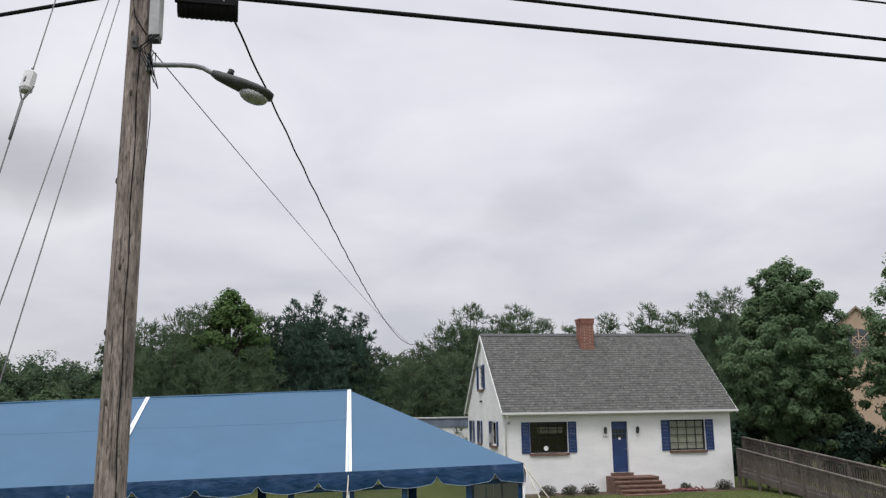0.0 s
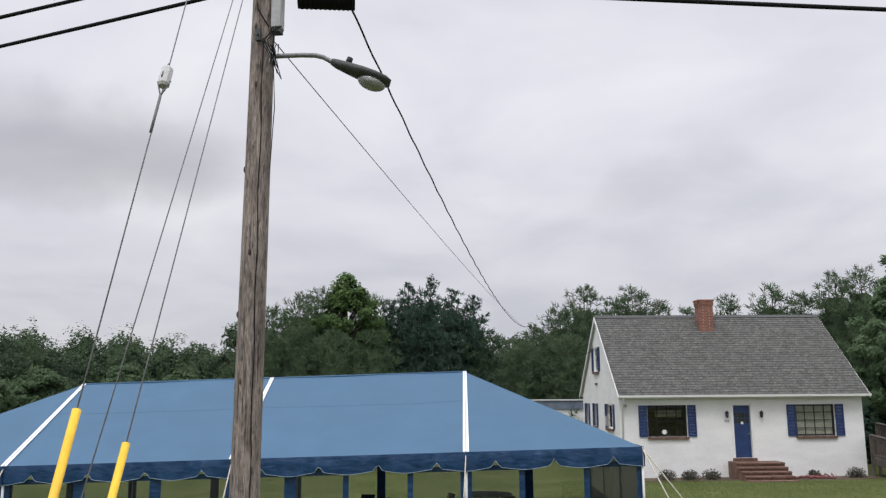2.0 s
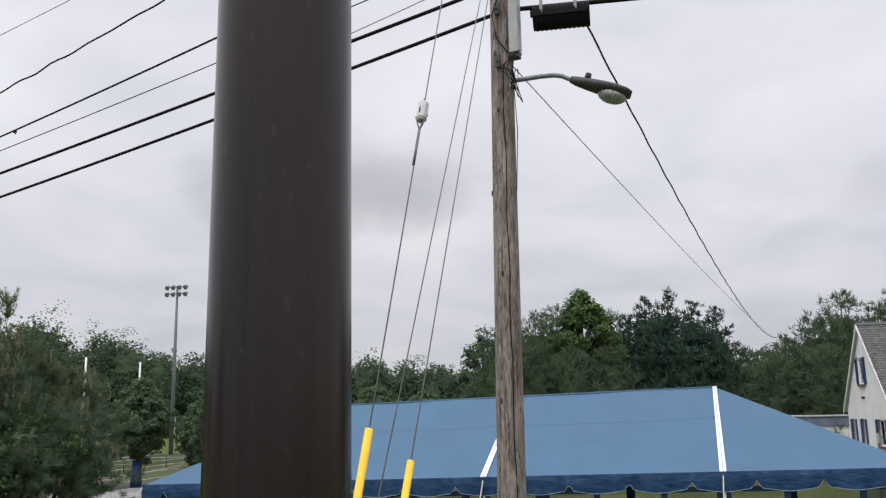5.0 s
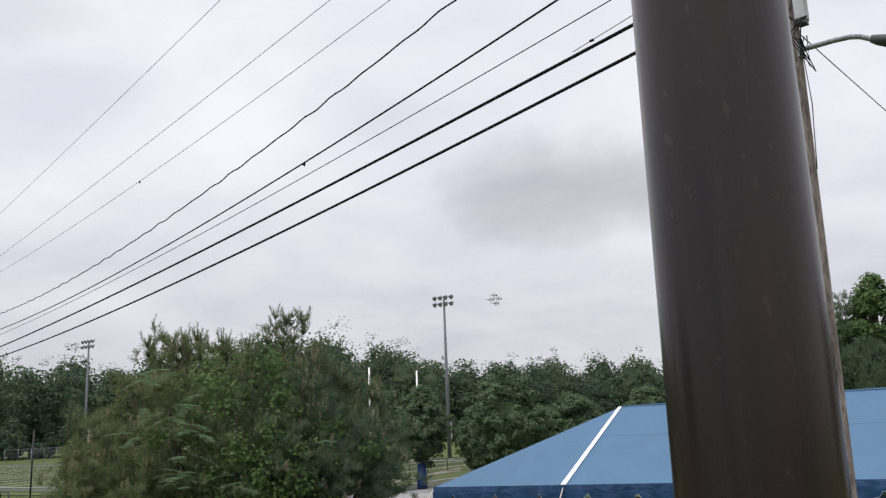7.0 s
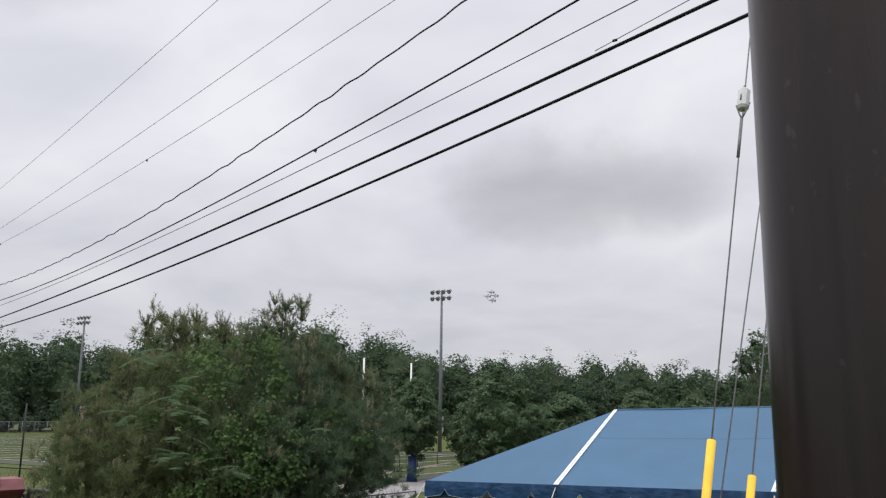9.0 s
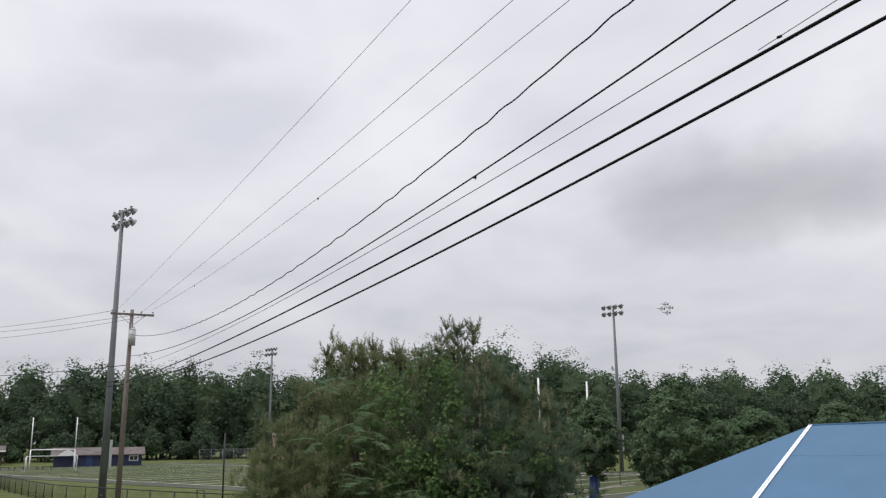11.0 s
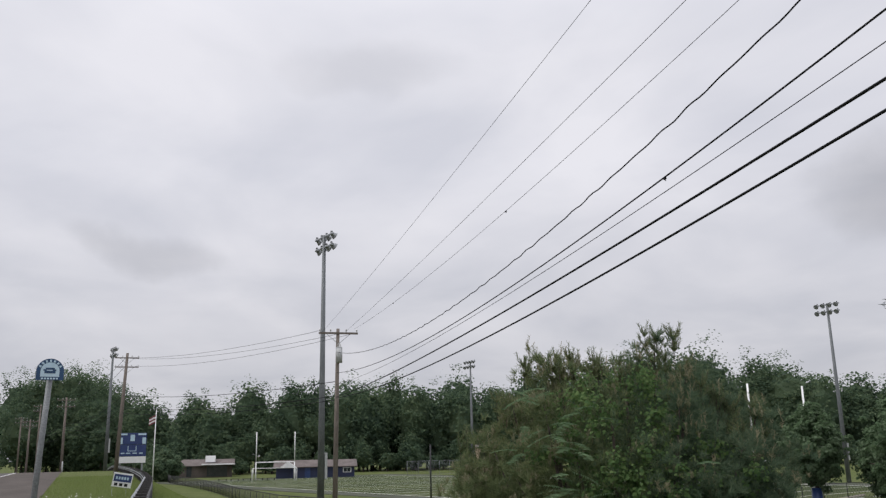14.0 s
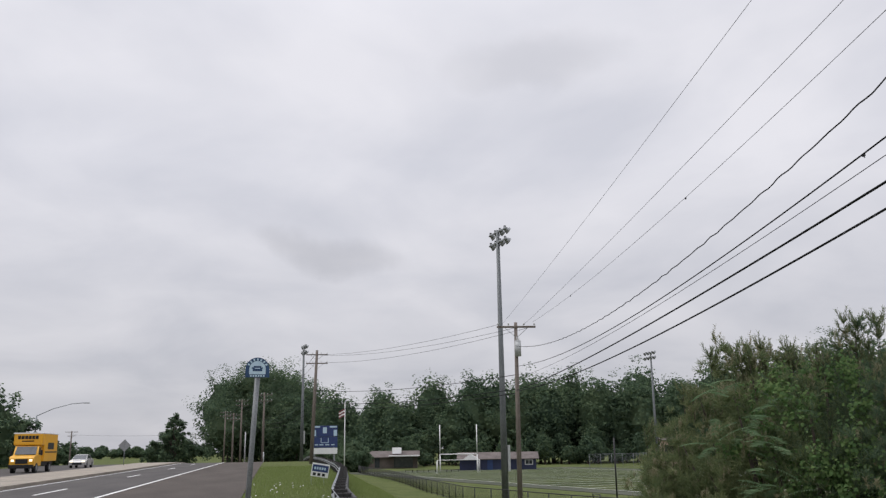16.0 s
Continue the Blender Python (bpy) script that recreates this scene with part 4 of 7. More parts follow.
hpart(Mesh().prism([(CHX - 0.46, CHY - 0.42, 4.03), (CHX + 0.46, CHY - 0.42, 4.03), (CHX + 0.46, CHY - 0.30, 4.17), (CHX - 0.46, CHY - 0.30, 4.17)], (0, -0.03, 0.03)), "flashing", M_LAMPHOOD, chim)


def house_window(w, face, shutters, bars, blind=False):
    """A recessed sash window with frame, glazing bars, brick sill and louvred shutters."""
    a, b, z0, z1 = w
    if face == "front":
        P = lambda s, d, z: Vector((s, 0.30 + d, z))
    else:
        P = lambda s, d, z: Vector((INS + d, s, z))

    def slab(s0, s1, d0, d1, za, zb):
        p, q = P(s0, d0, za), P(s1, d1, zb)
        return Mesh().span([min(i, j) for i, j in zip(p, q)], [max(i, j) for i, j in zip(p, q)])

    fr = Mesh()
    for bx in ((a, a + 0.06, z0, z1), (b - 0.06, b, z0, z1), (a + 0.06, b - 0.06, z0, z0 + 0.06), (a + 0.06, b - 0.06, z1 - 0.06, z1)):
        p = slab(bx[0], bx[1], 0.07, 0.13, bx[2], bx[3])
        fr.faces(p.v, p.f)
    win = hpart(fr, "window", M_TRIM if face != "front" else M_BLACK)
    pane = slab(a + 0.06, b - 0.06, 0.10, 0.105, z0 + 0.06, z1 - 0.06)
    gl = pane.done("pane", M_GLASS, win)
    gl.visible_shadow = False
    nx, nz = bars
    for i in range(1, nx):
        s = a + (b - a) * i / nx
        slab(s - 0.013, s + 0.013, 0.075, 0.098, z0 + 0.06, z1 - 0.06).done("glazing_bar", M_BLACK, win)
    for i in range(1, nz):
        z = z0 + (z1 - z0) * i / nz
        slab(a + 0.06, b - 0.06, 0.072, 0.095, z - 0.013, z + 0.013).done("glazing_bar", M_BLACK, win)
    slab(a - 0.03, b + 0.03, -0.09, 0.07, z0 - 0.10, z0 - 0.002).done("sill", M_STEP, win)
    if blind:
        for s0, s1, zl in ((a + 0.07, a + 0.42, 0.07), (a + 0.43, b - 0.43, 0.07), (b - 0.42, b - 0.07, 0.07)):
            slab(s0, s1, 0.13, 0.14, z0 + zl, z1 - 0.06).done("blind", M_BLIND, win)
    sw = shutters
    if sw:
        for s0 in (a - sw - 0.02, b + 0.02):
            m = slab(s0, s0 + 0.045, -0.045, -0.005, z0, z1)
            for bx in ((s0 + sw - 0.045, s0 + sw, z0, z1), (s0 + 0.045, s0 + sw - 0.045, z0, z0 + 0.07), (s0 + 0.045, s0 + sw - 0.045, z1 - 0.07, z1), (s0 + 0.045, s0 + sw - 0.045, (z0 + z1) / 2 - 0.035, (z0 + z1) / 2 + 0.035)):
                p = slab(bx[0], bx[1], -0.045, -0.005, bx[2], bx[3])
                m.faces(p.v, p.f)
            k = int((z1 - z0) / 0.06)
            for i in range(k):
                z = z0 + 0.03 + i * (z1 - z0 - 0.06) / k
                p = slab(s0 + 0.045, s0 + sw - 0.045, -0.034 + 0.012 * (i % 2), -0.006, z, z + 0.05)
                m.faces(p.v, p.f)
            hpart(m, "shutter", M_NAVY, None, "navy louvred shutter")
    return win


w1 = house_window(W1, "front", 0.36, (4, 4))
house_window(W2, "front", 0.36, (4, 4), True)
for w in LW:
    house_window(w, "side", 0.22, (2, 3))
house_window(UW, "side", 0.30, (2, 4))
# round sticker and pale bars of lettering inside one window
hpart(Mesh().cyl((1.98, 0.39, -0.10), (1.98, 0.395, -0.10), 0.10, n=20), "sticker", M_TRIM, w1)
for i in range(9):
    hpart(Mesh().span((1.62 + i * 0.125, 0.42, 0.52), (1.72 + i * 0.125, 0.425, 0.78)), "letter_bar", M_STRAP, w1)

# front door with glazed top row
a, b, z0, z1 = DOOR
door = hpart(Mesh().span((a + 0.06, 0.42, z0 + 0.02), (b - 0.06, 0.47, z1 - 0.05), None, 0.005), "door", M_NAVY, None, "navy blue panelled front door")
for (s0, s1, q0, q1) in ((0.14, 0.42, 0.16, 0.62), (0.48, 0.76, 0.16, 0.62), (0.14, 0.42, 0.72, 1.25), (0.48, 0.76, 0.72, 1.25)):
    hpart(Mesh().span((a + s0, 0.410, z0 + q0), (a + s1, 0.421, z0 + q1), None, 0.006), "door_panel", M_NAVY, door)
for i in range(4):
    for j in range(2):
        hpart(Mesh().span((a + 0.15 + i * 0.152, 0.413, z0 + 1.42 + j * 0.22), (a + 0.28 + i * 0.152, 0.4205, z0 + 1.61 + j * 0.22)), "door_pane", M_DARKGLASS, door)
hpart(Mesh().cyl((a + 0.46, 0.405, z0 + 1.42), (a + 0.46, 0.41, z0 + 1.42), 0.06, n=16), "door_sticker", M_TRIM, door)
hpart(Mesh().ball((b - 0.13, 0.38, z0 + 0.98), 0.035, 10), "door_knob", M_GALV, door)
fr = Mesh().span((a - 0.04, 0.27, z0), (a + 0.06, 0.45, z1 + 0.04)).span((b - 0.06, 0.27, z0), (b + 0.04, 0.45, z1 + 0.04)).span((a + 0.06, 0.27, z1 - 0.05), (b - 0.06, 0.45, z1 + 0.04))
hpart(fr, "door_frame", M_TRIM)
hpart(Mesh().span((a - 0.06, 0.14, z0 - 0.11), (b + 0.06, 0.48, z0 + 0.0)), "door_sill", M_STEP)
for x in (4.60, 6.06):
    l = hpart(Mesh().span((x - 0.04, 0.27, 0.50), (x + 0.04, 0.30, 0.72), None, 0.01), "wall_lantern", M_BLACK, None, "black wall lantern")
    hpart(Mesh().cyl((x, 0.19, 0.46), (x, 0.19, 0.66), 0.05, 0.075, 6, smooth=False), "lantern_body", M_DARKGLASS, l)
    hpart(Mesh().cyl((x, 0.19, 0.66), (x, 0.19, 0.76), 0.09, 0.015, 6, smooth=False), "lantern_cap", M_BLACK, l)
for i in range(3):
    hpart(Mesh().span((4.50 + i * 0.075, 0.29, 0.28), (4.55 + i * 0.075, 0.30, 0.38)), "number_bar", M_GREYBOX)
hpart(Mesh().tube([(-0.02, 4.6, 3.55), (-0.02, 4.4, 3.72), (-0.02, 4.2, 3.55), (0.06, 4.2, 3.4)], 0.02, 6), "service_mast", M_GREYBOX)
for i in range(3):
    hpart(Mesh().span((0.06, 4.3 + i * 0.16, 1.9), (0.10, 4.42 + i * 0.16, 1.98)), "wall_anchor", M_BLACK)
hpart(Mesh().span((0.02, 2.5, 0.1), (0.10, 2.75, 0.5), None, 0.01), "meter_box", M_GREYBOX)
hpart(Mesh().ball((0.33, 0.2, 1.0), 0.07, 10), "security_lamp", M_GREYBOX)

# brick steps: treads of separate stretchers over a solid core
steps = thing("front_steps", "worn red-brown brick steps up to the front door", "steps")
steps.matrix_world = HM
tread_me = Mesh().box((0, 0, 0), (0.195, 0.36, 0.07), None, 0.008).data("brick", M_STEP)
for i in range(5):
    z = -1.30 - i * 0.15
    y1 = 0.29 if i == 0 else -0.62 - (i - 1) * 0.30
    y0 = -0.62 - i * 0.30
    x0, x1 = 4.55, 6.55 + (0.0 if i else 0)
    core = Mesh().span((x0, y0 + 0.03, -2.05), (x1, y1 if i else 0.29, z - 0.07)).done("riser", M_STEP, steps)
    n = 10
    for k in range(n):
        ob = new("brick", tread_me)
        ob.parent = steps
        ob.matrix_basis = Matrix.Translation((x0 + 0.1 + k * 0.2, y0 + 0.16, z - 0.035)) @ pose(0, 0, 0, 0, random.uniform(-0.8, 0.8), random.uniform(-1, 1))
    if i == 0:
        Mesh().span((x0, y0 + 0.34, z - 0.07), (x1, 0.29, z - 0.002)).done("landing", M_STEP, steps)

# planting bed and shrubs before the house
pm = Mesh().prism([HM @ Vector(q) for q in ((0.0, 0.25, BASE + 0.055), (0.0, -1.0, BASE + 0.055), (3.0, -1.2, BASE + 0.055), (6.5, -1.0, BASE + 0.055), (9.0, -1.15, BASE + 0.055), (10.9, -0.5, BASE + 0.055), (10.9, 0.25, BASE + 0.055))], (0, 0, -0.05))
struct(pm.done("planting_bed", M_SOIL), "dark mulch bed along the house wall", "planting bed")
hm = Mesh()
for i in range(6):
    hm.tube([HM @ Vector((6.9 + i * 0.28, -0.75 + 0.12 * math.sin(i * 2.1), BASE + 0.09)), HM @ Vector((7.3 + i * 0.25, -0.35, BASE + 0.12 + 0.02 * i)), HM @ Vector((7.9 + i * 0.1, -0.7 - 0.05 * i, BASE + 0.1))], 0.035, 6)
tagged(hm.done("red_cloth_roll", M_RED), "crumpled red sheeting lying on the mulch", "sheeting")


def shrub(at, r, seed):
    rng = np.random.default_rng(seed)
    ob = thing("shrub", "small sparse brownish shrub in the mulch bed", "shrub", "shrubs by the house", at)
    n = 500
    d = unit(rng.normal(size=(n, 3)))
    d[:, 2] = np.abs(d[:, 2])
    P = d * r * rng.uniform(0.3, 1, (n, 1)) * np.array([1, 1, 0.9]) + [0, 0, 0.05]
    quads("leaves", leaves(rng, P, d, 0.10, 0.045, 0.8), L_SHRUB, ob)
    m = Mesh()
    for i in range(12):
        q = Vector(unit(rng.normal(size=3) + [0, 0, 1.4])) * r
        m.tube([(0, 0, -0.03), q * 0.5, q], 0.008, 4)
    m.done("stems", M_BARK, ob)


for i, (u, v, r) in enumerate(((1.75, -0.5, 0.42), (2.65, -0.6, 0.42), (3.55, -0.5, 0.42), (7.9, -0.25, 0.3), (9.6, -0.35, 0.42))):
    p = HM @ Vector((u, v, BASE + 0.05))
    shrub(tuple(p), r, 60 + i)

# low grey lean-to at the far end of the house
hpart(Mesh().prism([(HWD + 0.0, 3.2, -0.4), (HWD + 1.2, 3.2, -0.4), (HWD + 1.2, 3.2, -0.3), (HWD + 0.7, 3.2, 1.3), (HWD, 3.2, 1.35)], (0, 2.6, 0)), "porch_roof", M_SHINGLE, None, "grey shingled side porch roof")


# ---- wooden access ramp ----
ramp = thing("access_ramp", "weathered grey-brown timber ramp with slatted railings", "ramp", at=(13.1, 38.0, -2.0))
RAILS = ((Vector((12.85, 38.1, -0.30)), Vector((15.0, 27.6, -1.36))), (Vector((13.5, 39.2, 0.14)), Vector((16.2, 27.4, -1.05))))
RM = Matrix.Translation(-ramp.location)


def rpart(m, name, mat=M_DECK, parent=None):
    m.v = [tuple(RM @ Vector(p)) for p in m.v]
    return m.done(name, mat, parent or ramp)


for k in range(84):
    t0, t1 = k / 84, (k + 0.93) / 84
    (a0, b0), (a1, b1) = RAILS
    dn = Vector((0, 0, -0.98))
    rpart(Mesh().prism([a0.lerp(b0, t0) + dn, a0.lerp(b0, t1) + dn, a1.lerp(b1, t1) + dn * 1.35, a1.lerp(b1, t0) + dn * 1.35], (0, 0, 0.035)), "plank")
for a0, b0 in RAILS:
    rd = b0 - a0
    rn = Vector((-rd.y, rd.x, 0)).normalized()
    for k in range(8):
        p = a0 + rd * (k / 7)
        rpart(Mesh().span((p.x - 0.055, p.y - 0.055, -2.2), (p.x + 0.055, p.y + 0.055, p.z + 0.02), None, 0.006), "post")
    for h, hh, w in ((0.0, 0.045, 0.15), (-0.14, 0.10, 0.045), (-0.85, 0.10, 0.045), (-1.15, 0.24, 0.045)):
        s = rn * w / 2
        up = Vector((0, 0, h))
        rpart(Mesh().prism([a0 - s + up, a0 + s + up, b0 + s + up, b0 - s + up], (0, 0, hh)), "rail")
    for k in range(92):
        p = a0 + rd * ((k + 0.5) / 92)
        rpart(Mesh().span((p.x - 0.016, p.y - 0.019, p.z - 0.85), (p.x + 0.016, p.y + 0.019, p.z - 0.08)), "slat")


# ---- dark steel pole beside the camera ----
dp = Mesh()
prof = [(-0.3, 0.117), (0.4, 0.116), (1.5, 0.1105), (3.0, 0.107), (5.0, 0.103), (9.0, 0.096)]
rows, seg = [], 48
for z, r in prof:
    rows += [(-1.0287 + r * math.cos(2 * math.pi * i / seg), 1.0137 + r * math.sin(2 * math.pi * i / seg), z) for i in range(seg)]
dp.faces(rows, [(k * seg + i, k * seg + (i + 1) % seg, (k + 1) * seg + (i + 1) % seg, (k + 1) * seg + i) for k in range(len(prof) - 1) for i in range(seg)], True)
steel = thing("steel_pole", "round dark bronze painted steel pole beside the road", "pole", at=(-1.0287, 1.0137, 0))
PM = Matrix.Translation(-steel.location)
dp.v = [tuple(PM @ Vector(p)) for p in dp.v]
dp.done("shaft", M_BRONZE, steel)
Mesh().box((0, 0, 0.0), (0.36, 0.36, 0.04), None, 0.006).done("base_plate", M_BRONZE, steel)
for i in range(4):
    Mesh().cyl((0.145 * (-1) ** i, 0.145 * (-1) ** (i // 2), 0.02), (0.145 * (-1) ** i, 0.145 * (-1) ** (i // 2), 0.08), 0.018, n=6, smooth=False).done("bolt", M_GALV, steel)

# ---- wooden utility pole ----
WP = Vector((-2.935, 7.64, -1.6))
WT = Vector((-2.80, 7.64, 10.1))


def on_pole(z):
    return WP + (WT - WP) * ((z - WP.z) / (WT.z - WP.z))


wood = thing("utility_pole", "tall weathered grey-brown wooden utility pole with split grain", "utility pole", at=tuple(WP))
WM = Matrix.Translation(-WP)


def wpart(m, name, mat, parent=None, label=""):
    m.v = [tuple(WM @ Vector(p)) for p in m.v]
    return m.done(name, mat, parent or wood, label)


pts, fs, seg, nz = [], [], 40, 90
rng = np.random.default_rng(8)
groove = [rng.uniform(0, 2 * math.pi) for _ in range(16)]
for k in range(nz + 1):
    z = WP.z + (WT.z - WP.z) * k / nz
    c = on_pole(z)
    r0 = 0.148 - 0.0052 * (z - WP.z)
    for i in range(seg):
        a = 2 * math.pi * i / seg
        r = r0 * (1 + 0.02 * math.sin(3 * a + 0.4 * z) + 0.014 * noise.noise(Vector((math.cos(a) * 6, math.sin(a) * 6, z * 0.5))))
        for gi, ga in enumerate(groove):
            d = abs((a - ga - 0.08 * math.sin(z * 0.7 + gi) + math.pi) % (2 * math.pi) - math.pi)
            if d < 0.09:
                r -= 0.007 * (1 - d / 0.09) * (0.5 + 0.5 * math.sin(z * 1.1 + gi * 2.0))
        pts.append((c.x + r * math.cos(a), c.y + r * math.sin(a), z))
fs = [(k * seg + i, k * seg + (i + 1) % seg, (k + 1) * seg + (i + 1) % seg, (k + 1) * seg + i) for k in range(nz) for i in range(seg)]
fs.append(tuple(nz * seg + i for i in range(seg)))
wpart(Mesh().faces(pts, fs, True), "shaft", M_WOOD)
# knots and a long check in the wood
for z, a in ((5.15, 250), (4.55, 265), (3.72, 200), (2.32, 205), (2.9, 270), (1.7, 255)):
    c = on_pole(z)
    r = 0.146 - 0.0052 * (z - WP.z)
    kn = Mesh().ball(c + Vector((r * math.cos(math.radians(a)), r * math.sin(math.radians(a)), 0)), 0.022, 8, (0.7, 0.7, 1.5))
    wpart(kn, "knot", M_BARK)
ck = []
for k in range(40):
    z = -1.4 + 6.4 * k / 39
    r = 0.1475 - 0.0052 * (z - WP.z)
    a = math.radians(318 - 26 * (k / 39) + 3 * math.sin(k))
    ck.append(on_pole(z) + Vector((r * math.cos(a), r * math.sin(a), 0)))
wpart(Mesh().tube(ck, 0.0055, 5), "ground_wire", M_CABLE)
# grey box on the pole's side with cables below it
bx = wpart(Mesh().span((-2.745, 7.53, 5.13), (-2.645, 7.66, 5.75), None, 0.012), "cable_box", M_GREYBOX, None, "grey metal cable cover box")
wpart(Mesh().span((-2.735, 7.54, 5.09), (-2.655, 7.65, 5.13)), "box_lip", M_LAMPHOOD, bx)
for k in range(5):
    rr = np.random.default_rng(30 + k)
    p0 = Vector((-2.70, 7.52, 5.12))
    loop = [p0 + Vector((0.02 * k, -0.02, 0)), p0 + Vector((-0.05 + rr.uniform(-.06, .08), -0.06, -0.15)), p0 + Vector((0.06 + rr.uniform(-.08, .06), -0.06, -0.32 - 0.06 * k)), p0 + Vector((0.02 + rr.uniform(-.05, .05), -0.05, -0.2))]
    wpart(Mesh().tube(loop, 0.006, 5), "loose_wire", M_CABLE)
wpart(Mesh().tube([Vector((-2.80, 7.50, 5.85)), Vector((-2.90, 7.49, 5.55)), Vector((-2.86, 7.49, 5.3)), Vector((-2.75, 7.50, 5.12))], 0.007, 5), "loose_wire", M_CABLE)
wpart(Mesh().tube([Vector((-2.72, 7.56, 4.9)), Vector((-2.69, 7.55, 4.3)), Vector((-2.72, 7.55, 3.7))], 0.005, 5), "loose_wire", M_CABLE)
for z in (5.05, 5.62, 5.98, 6.45, 6.8, 7.78):
    c = on_pole(z)
    wpart(Mesh().cyl(c + Vector((0, -0.17, 0)), c + Vector((0, 0.17, 0)), 0.012, n=8).box(c + Vector((0, -0.13, 0)), (0.05, 0.03, 0.12)), "cable_clamp", M_LAMPHOOD)
# crossarm with pin insulators
NV = Vector((0.17686, 0.98424, 0))
ca = on_pole(9.3)
arm = wpart(Mesh().box(ca + Vector((0, -0.1, 0)), (0.09, 2.5, 0.115), pose(0, 0, 0, 0, 0, -10.2).to_3x3(), 0.008), "crossarm", M_FARWOOD)
for o in (-1.1, 0.5, 1.1):
    c = ca + NV * o + Vector((0, -0.1, 0.06))
    wpart(Mesh().cyl(c, c + Vector((0, 0, 0.10)), 0.012, n=8).cyl(c + Vector((0, 0, 0.08)), c + Vector((0, 0, 0.13)), 0.05, 0.03, 10).cyl(c + Vector((0, 0, 0.13)), c + Vector((0, 0, 0.18)), 0.04, 0.02, 10), "insulator", M_PORCELAIN, arm)

# street lamp: bent arm and cobra head
lamp = thing("street_lamp", "grey cobra-head street lamp on a bent arm fixed to the pole", "street lamp", at=(-2.76, 7.62, 4.87))
LM = Matrix.Translation(-lamp.location)


def lpart(m, name, mat, label=""):
    m.v = [tuple(LM @ Vector(p)) for p in m.v]
    return m.done(name, mat, lamp, label)


ld = Vector((0.955, 0.295, 0)).normalized()
o = Vector((-2.75, 7.62, 4.865))
lpart(Mesh().tube([o + ld * s + Vector((0, 0, z)) for s, z in ((0, 0), (0.12, 0.012), (0.28, 0.03), (0.42, 0.035), (0.50, 0.02), (0.57, -0.015), (0.64, -0.055))], 0.024, 12), "arm", M_GALV)
lpart(Mesh().box(o + Vector((0.0, 0, 0)), (0.05, 0.09, 0.16), None, 0.006), "bracket", M_GALV)
hd0 = o + ld * 0.58 + Vector((0, 0, -0.02))
fwd = (ld + Vector((0, 0, -0.33))).normalized()
side = Vector((-ld.y, ld.x, 0))
upv = side.cross(fwd) * -1
upv = upv if upv.z > 0 else -upv
secs = [(0.0, 0.035, 0.035, 0.03), (0.06, 0.05, 0.045, 0.05), (0.18, 0.09, 0.052, 0.06), (0.32, 0.125, 0.055, 0.07), (0.44, 0.138, 0.052, 0.07), (0.56, 0.125, 0.04, 0.06), (0.62, 0.08, 0.018, 0.035)]
pts, n = [], 18
for s, w, ht, dpth in secs:
    c = hd0 + fwd * s
    for i in range(n):
        a = 2 * math.pi * i / n
        pts.append(c + side * (w * math.cos(a)) + upv * ((ht if math.sin(a) > 0 else dpth) * math.sin(a)))
fs = [(k * n + i, k * n + (i + 1) % n, (k + 1) * n + (i + 1) % n, (k + 1) * n + i) for k in range(len(secs) - 1) for i in range(n)]
fs += [tuple(range(n)), tuple((len(secs) - 1) * n + i for i in range(n))]
lpart(Mesh().faces(pts, fs, True), "hood", M_LAMPHOOD)
lens = hd0 + fwd * 0.44 - upv * 0.058
LR = Matrix((fwd, side, upv)).transposed()
bl = Mesh().ball((0, 0, 0), 0.105, 18, (1.4, 1.05, 0.78))
bl.v = [tuple(lens + LR @ Vector(p)) for p in bl.v]
lpart(bl, "lens", M_LENS, "cloudy glass lens")
lpart(Mesh().cyl(hd0 + fwd * 0.16 + upv * 0.04, hd0 + fwd * 0.16 + upv * 0.105, 0.034, 0.03, 12), "photocell", M_BLACK)

# black splice case hung from the cable
EV = Vector((0.9752, 0.2212, 0))
splice = thing("splice_case", "black ribbed cable splice case hung under the cables", "splice case", at=tuple(on_pole(5.5) + EV * 0.61))
SM = Matrix.Translation(-splice.location)
for name, m, mat in [("case", Mesh(), M_CABLE)]:
    c0 = on_pole(5.5)
    p0 = Vector((c0.x, c0.y, 5.53)) + EV * 0.33
    m.cyl(p0, p0 + EV * 0.57, 0.125, n=20)
    m.box(p0 + EV * 0.285 + Vector((0, -0.12, 0.0)), (0.56, 0.05, 0.06), pose(0, 0, 0, 0, 0, 12.8).to_3x3())
    m.v = [tuple(SM @ Vector(p)) for p in m.v]
    m.done(name, mat, splice)
    for k in range(12):
        q = p0 + EV * (0.03 + 0.046 * k)
        rib = Mesh().cyl(q, q + EV * 0.022, 0.130, n=20)
        rib.v = [tuple(SM @ Vector(p)) for p in rib.v]
        rib.done("rib", mat, splice)
    for s in (0.12, 0.46):
        q = p0 + EV * s
        h = Mesh().box(q + Vector((0, -0.135, 0.08)), (0.03, 0.02, 0.16), None, 0.004)
        h.v = [tuple(SM @ Vector(p)) for p in h.v]
        h.done("hanger", M_GALV, splice)


# ---- overhead wires ----
def parabola(p, q, r, s):
    (a, x), (b, y), (c, z) = p, q, r
    return x * (s - b) * (s - c) / ((a - b) * (a - c)) + y * (s - a) * (s - c) / ((b - a) * (b - c)) + z * (s - a) * (s - b) / ((c - a) * (c - b))


P1, WU = Vector((-2.87, 7.64, 0)), Vector((-0.98424, 0.17686, 0))


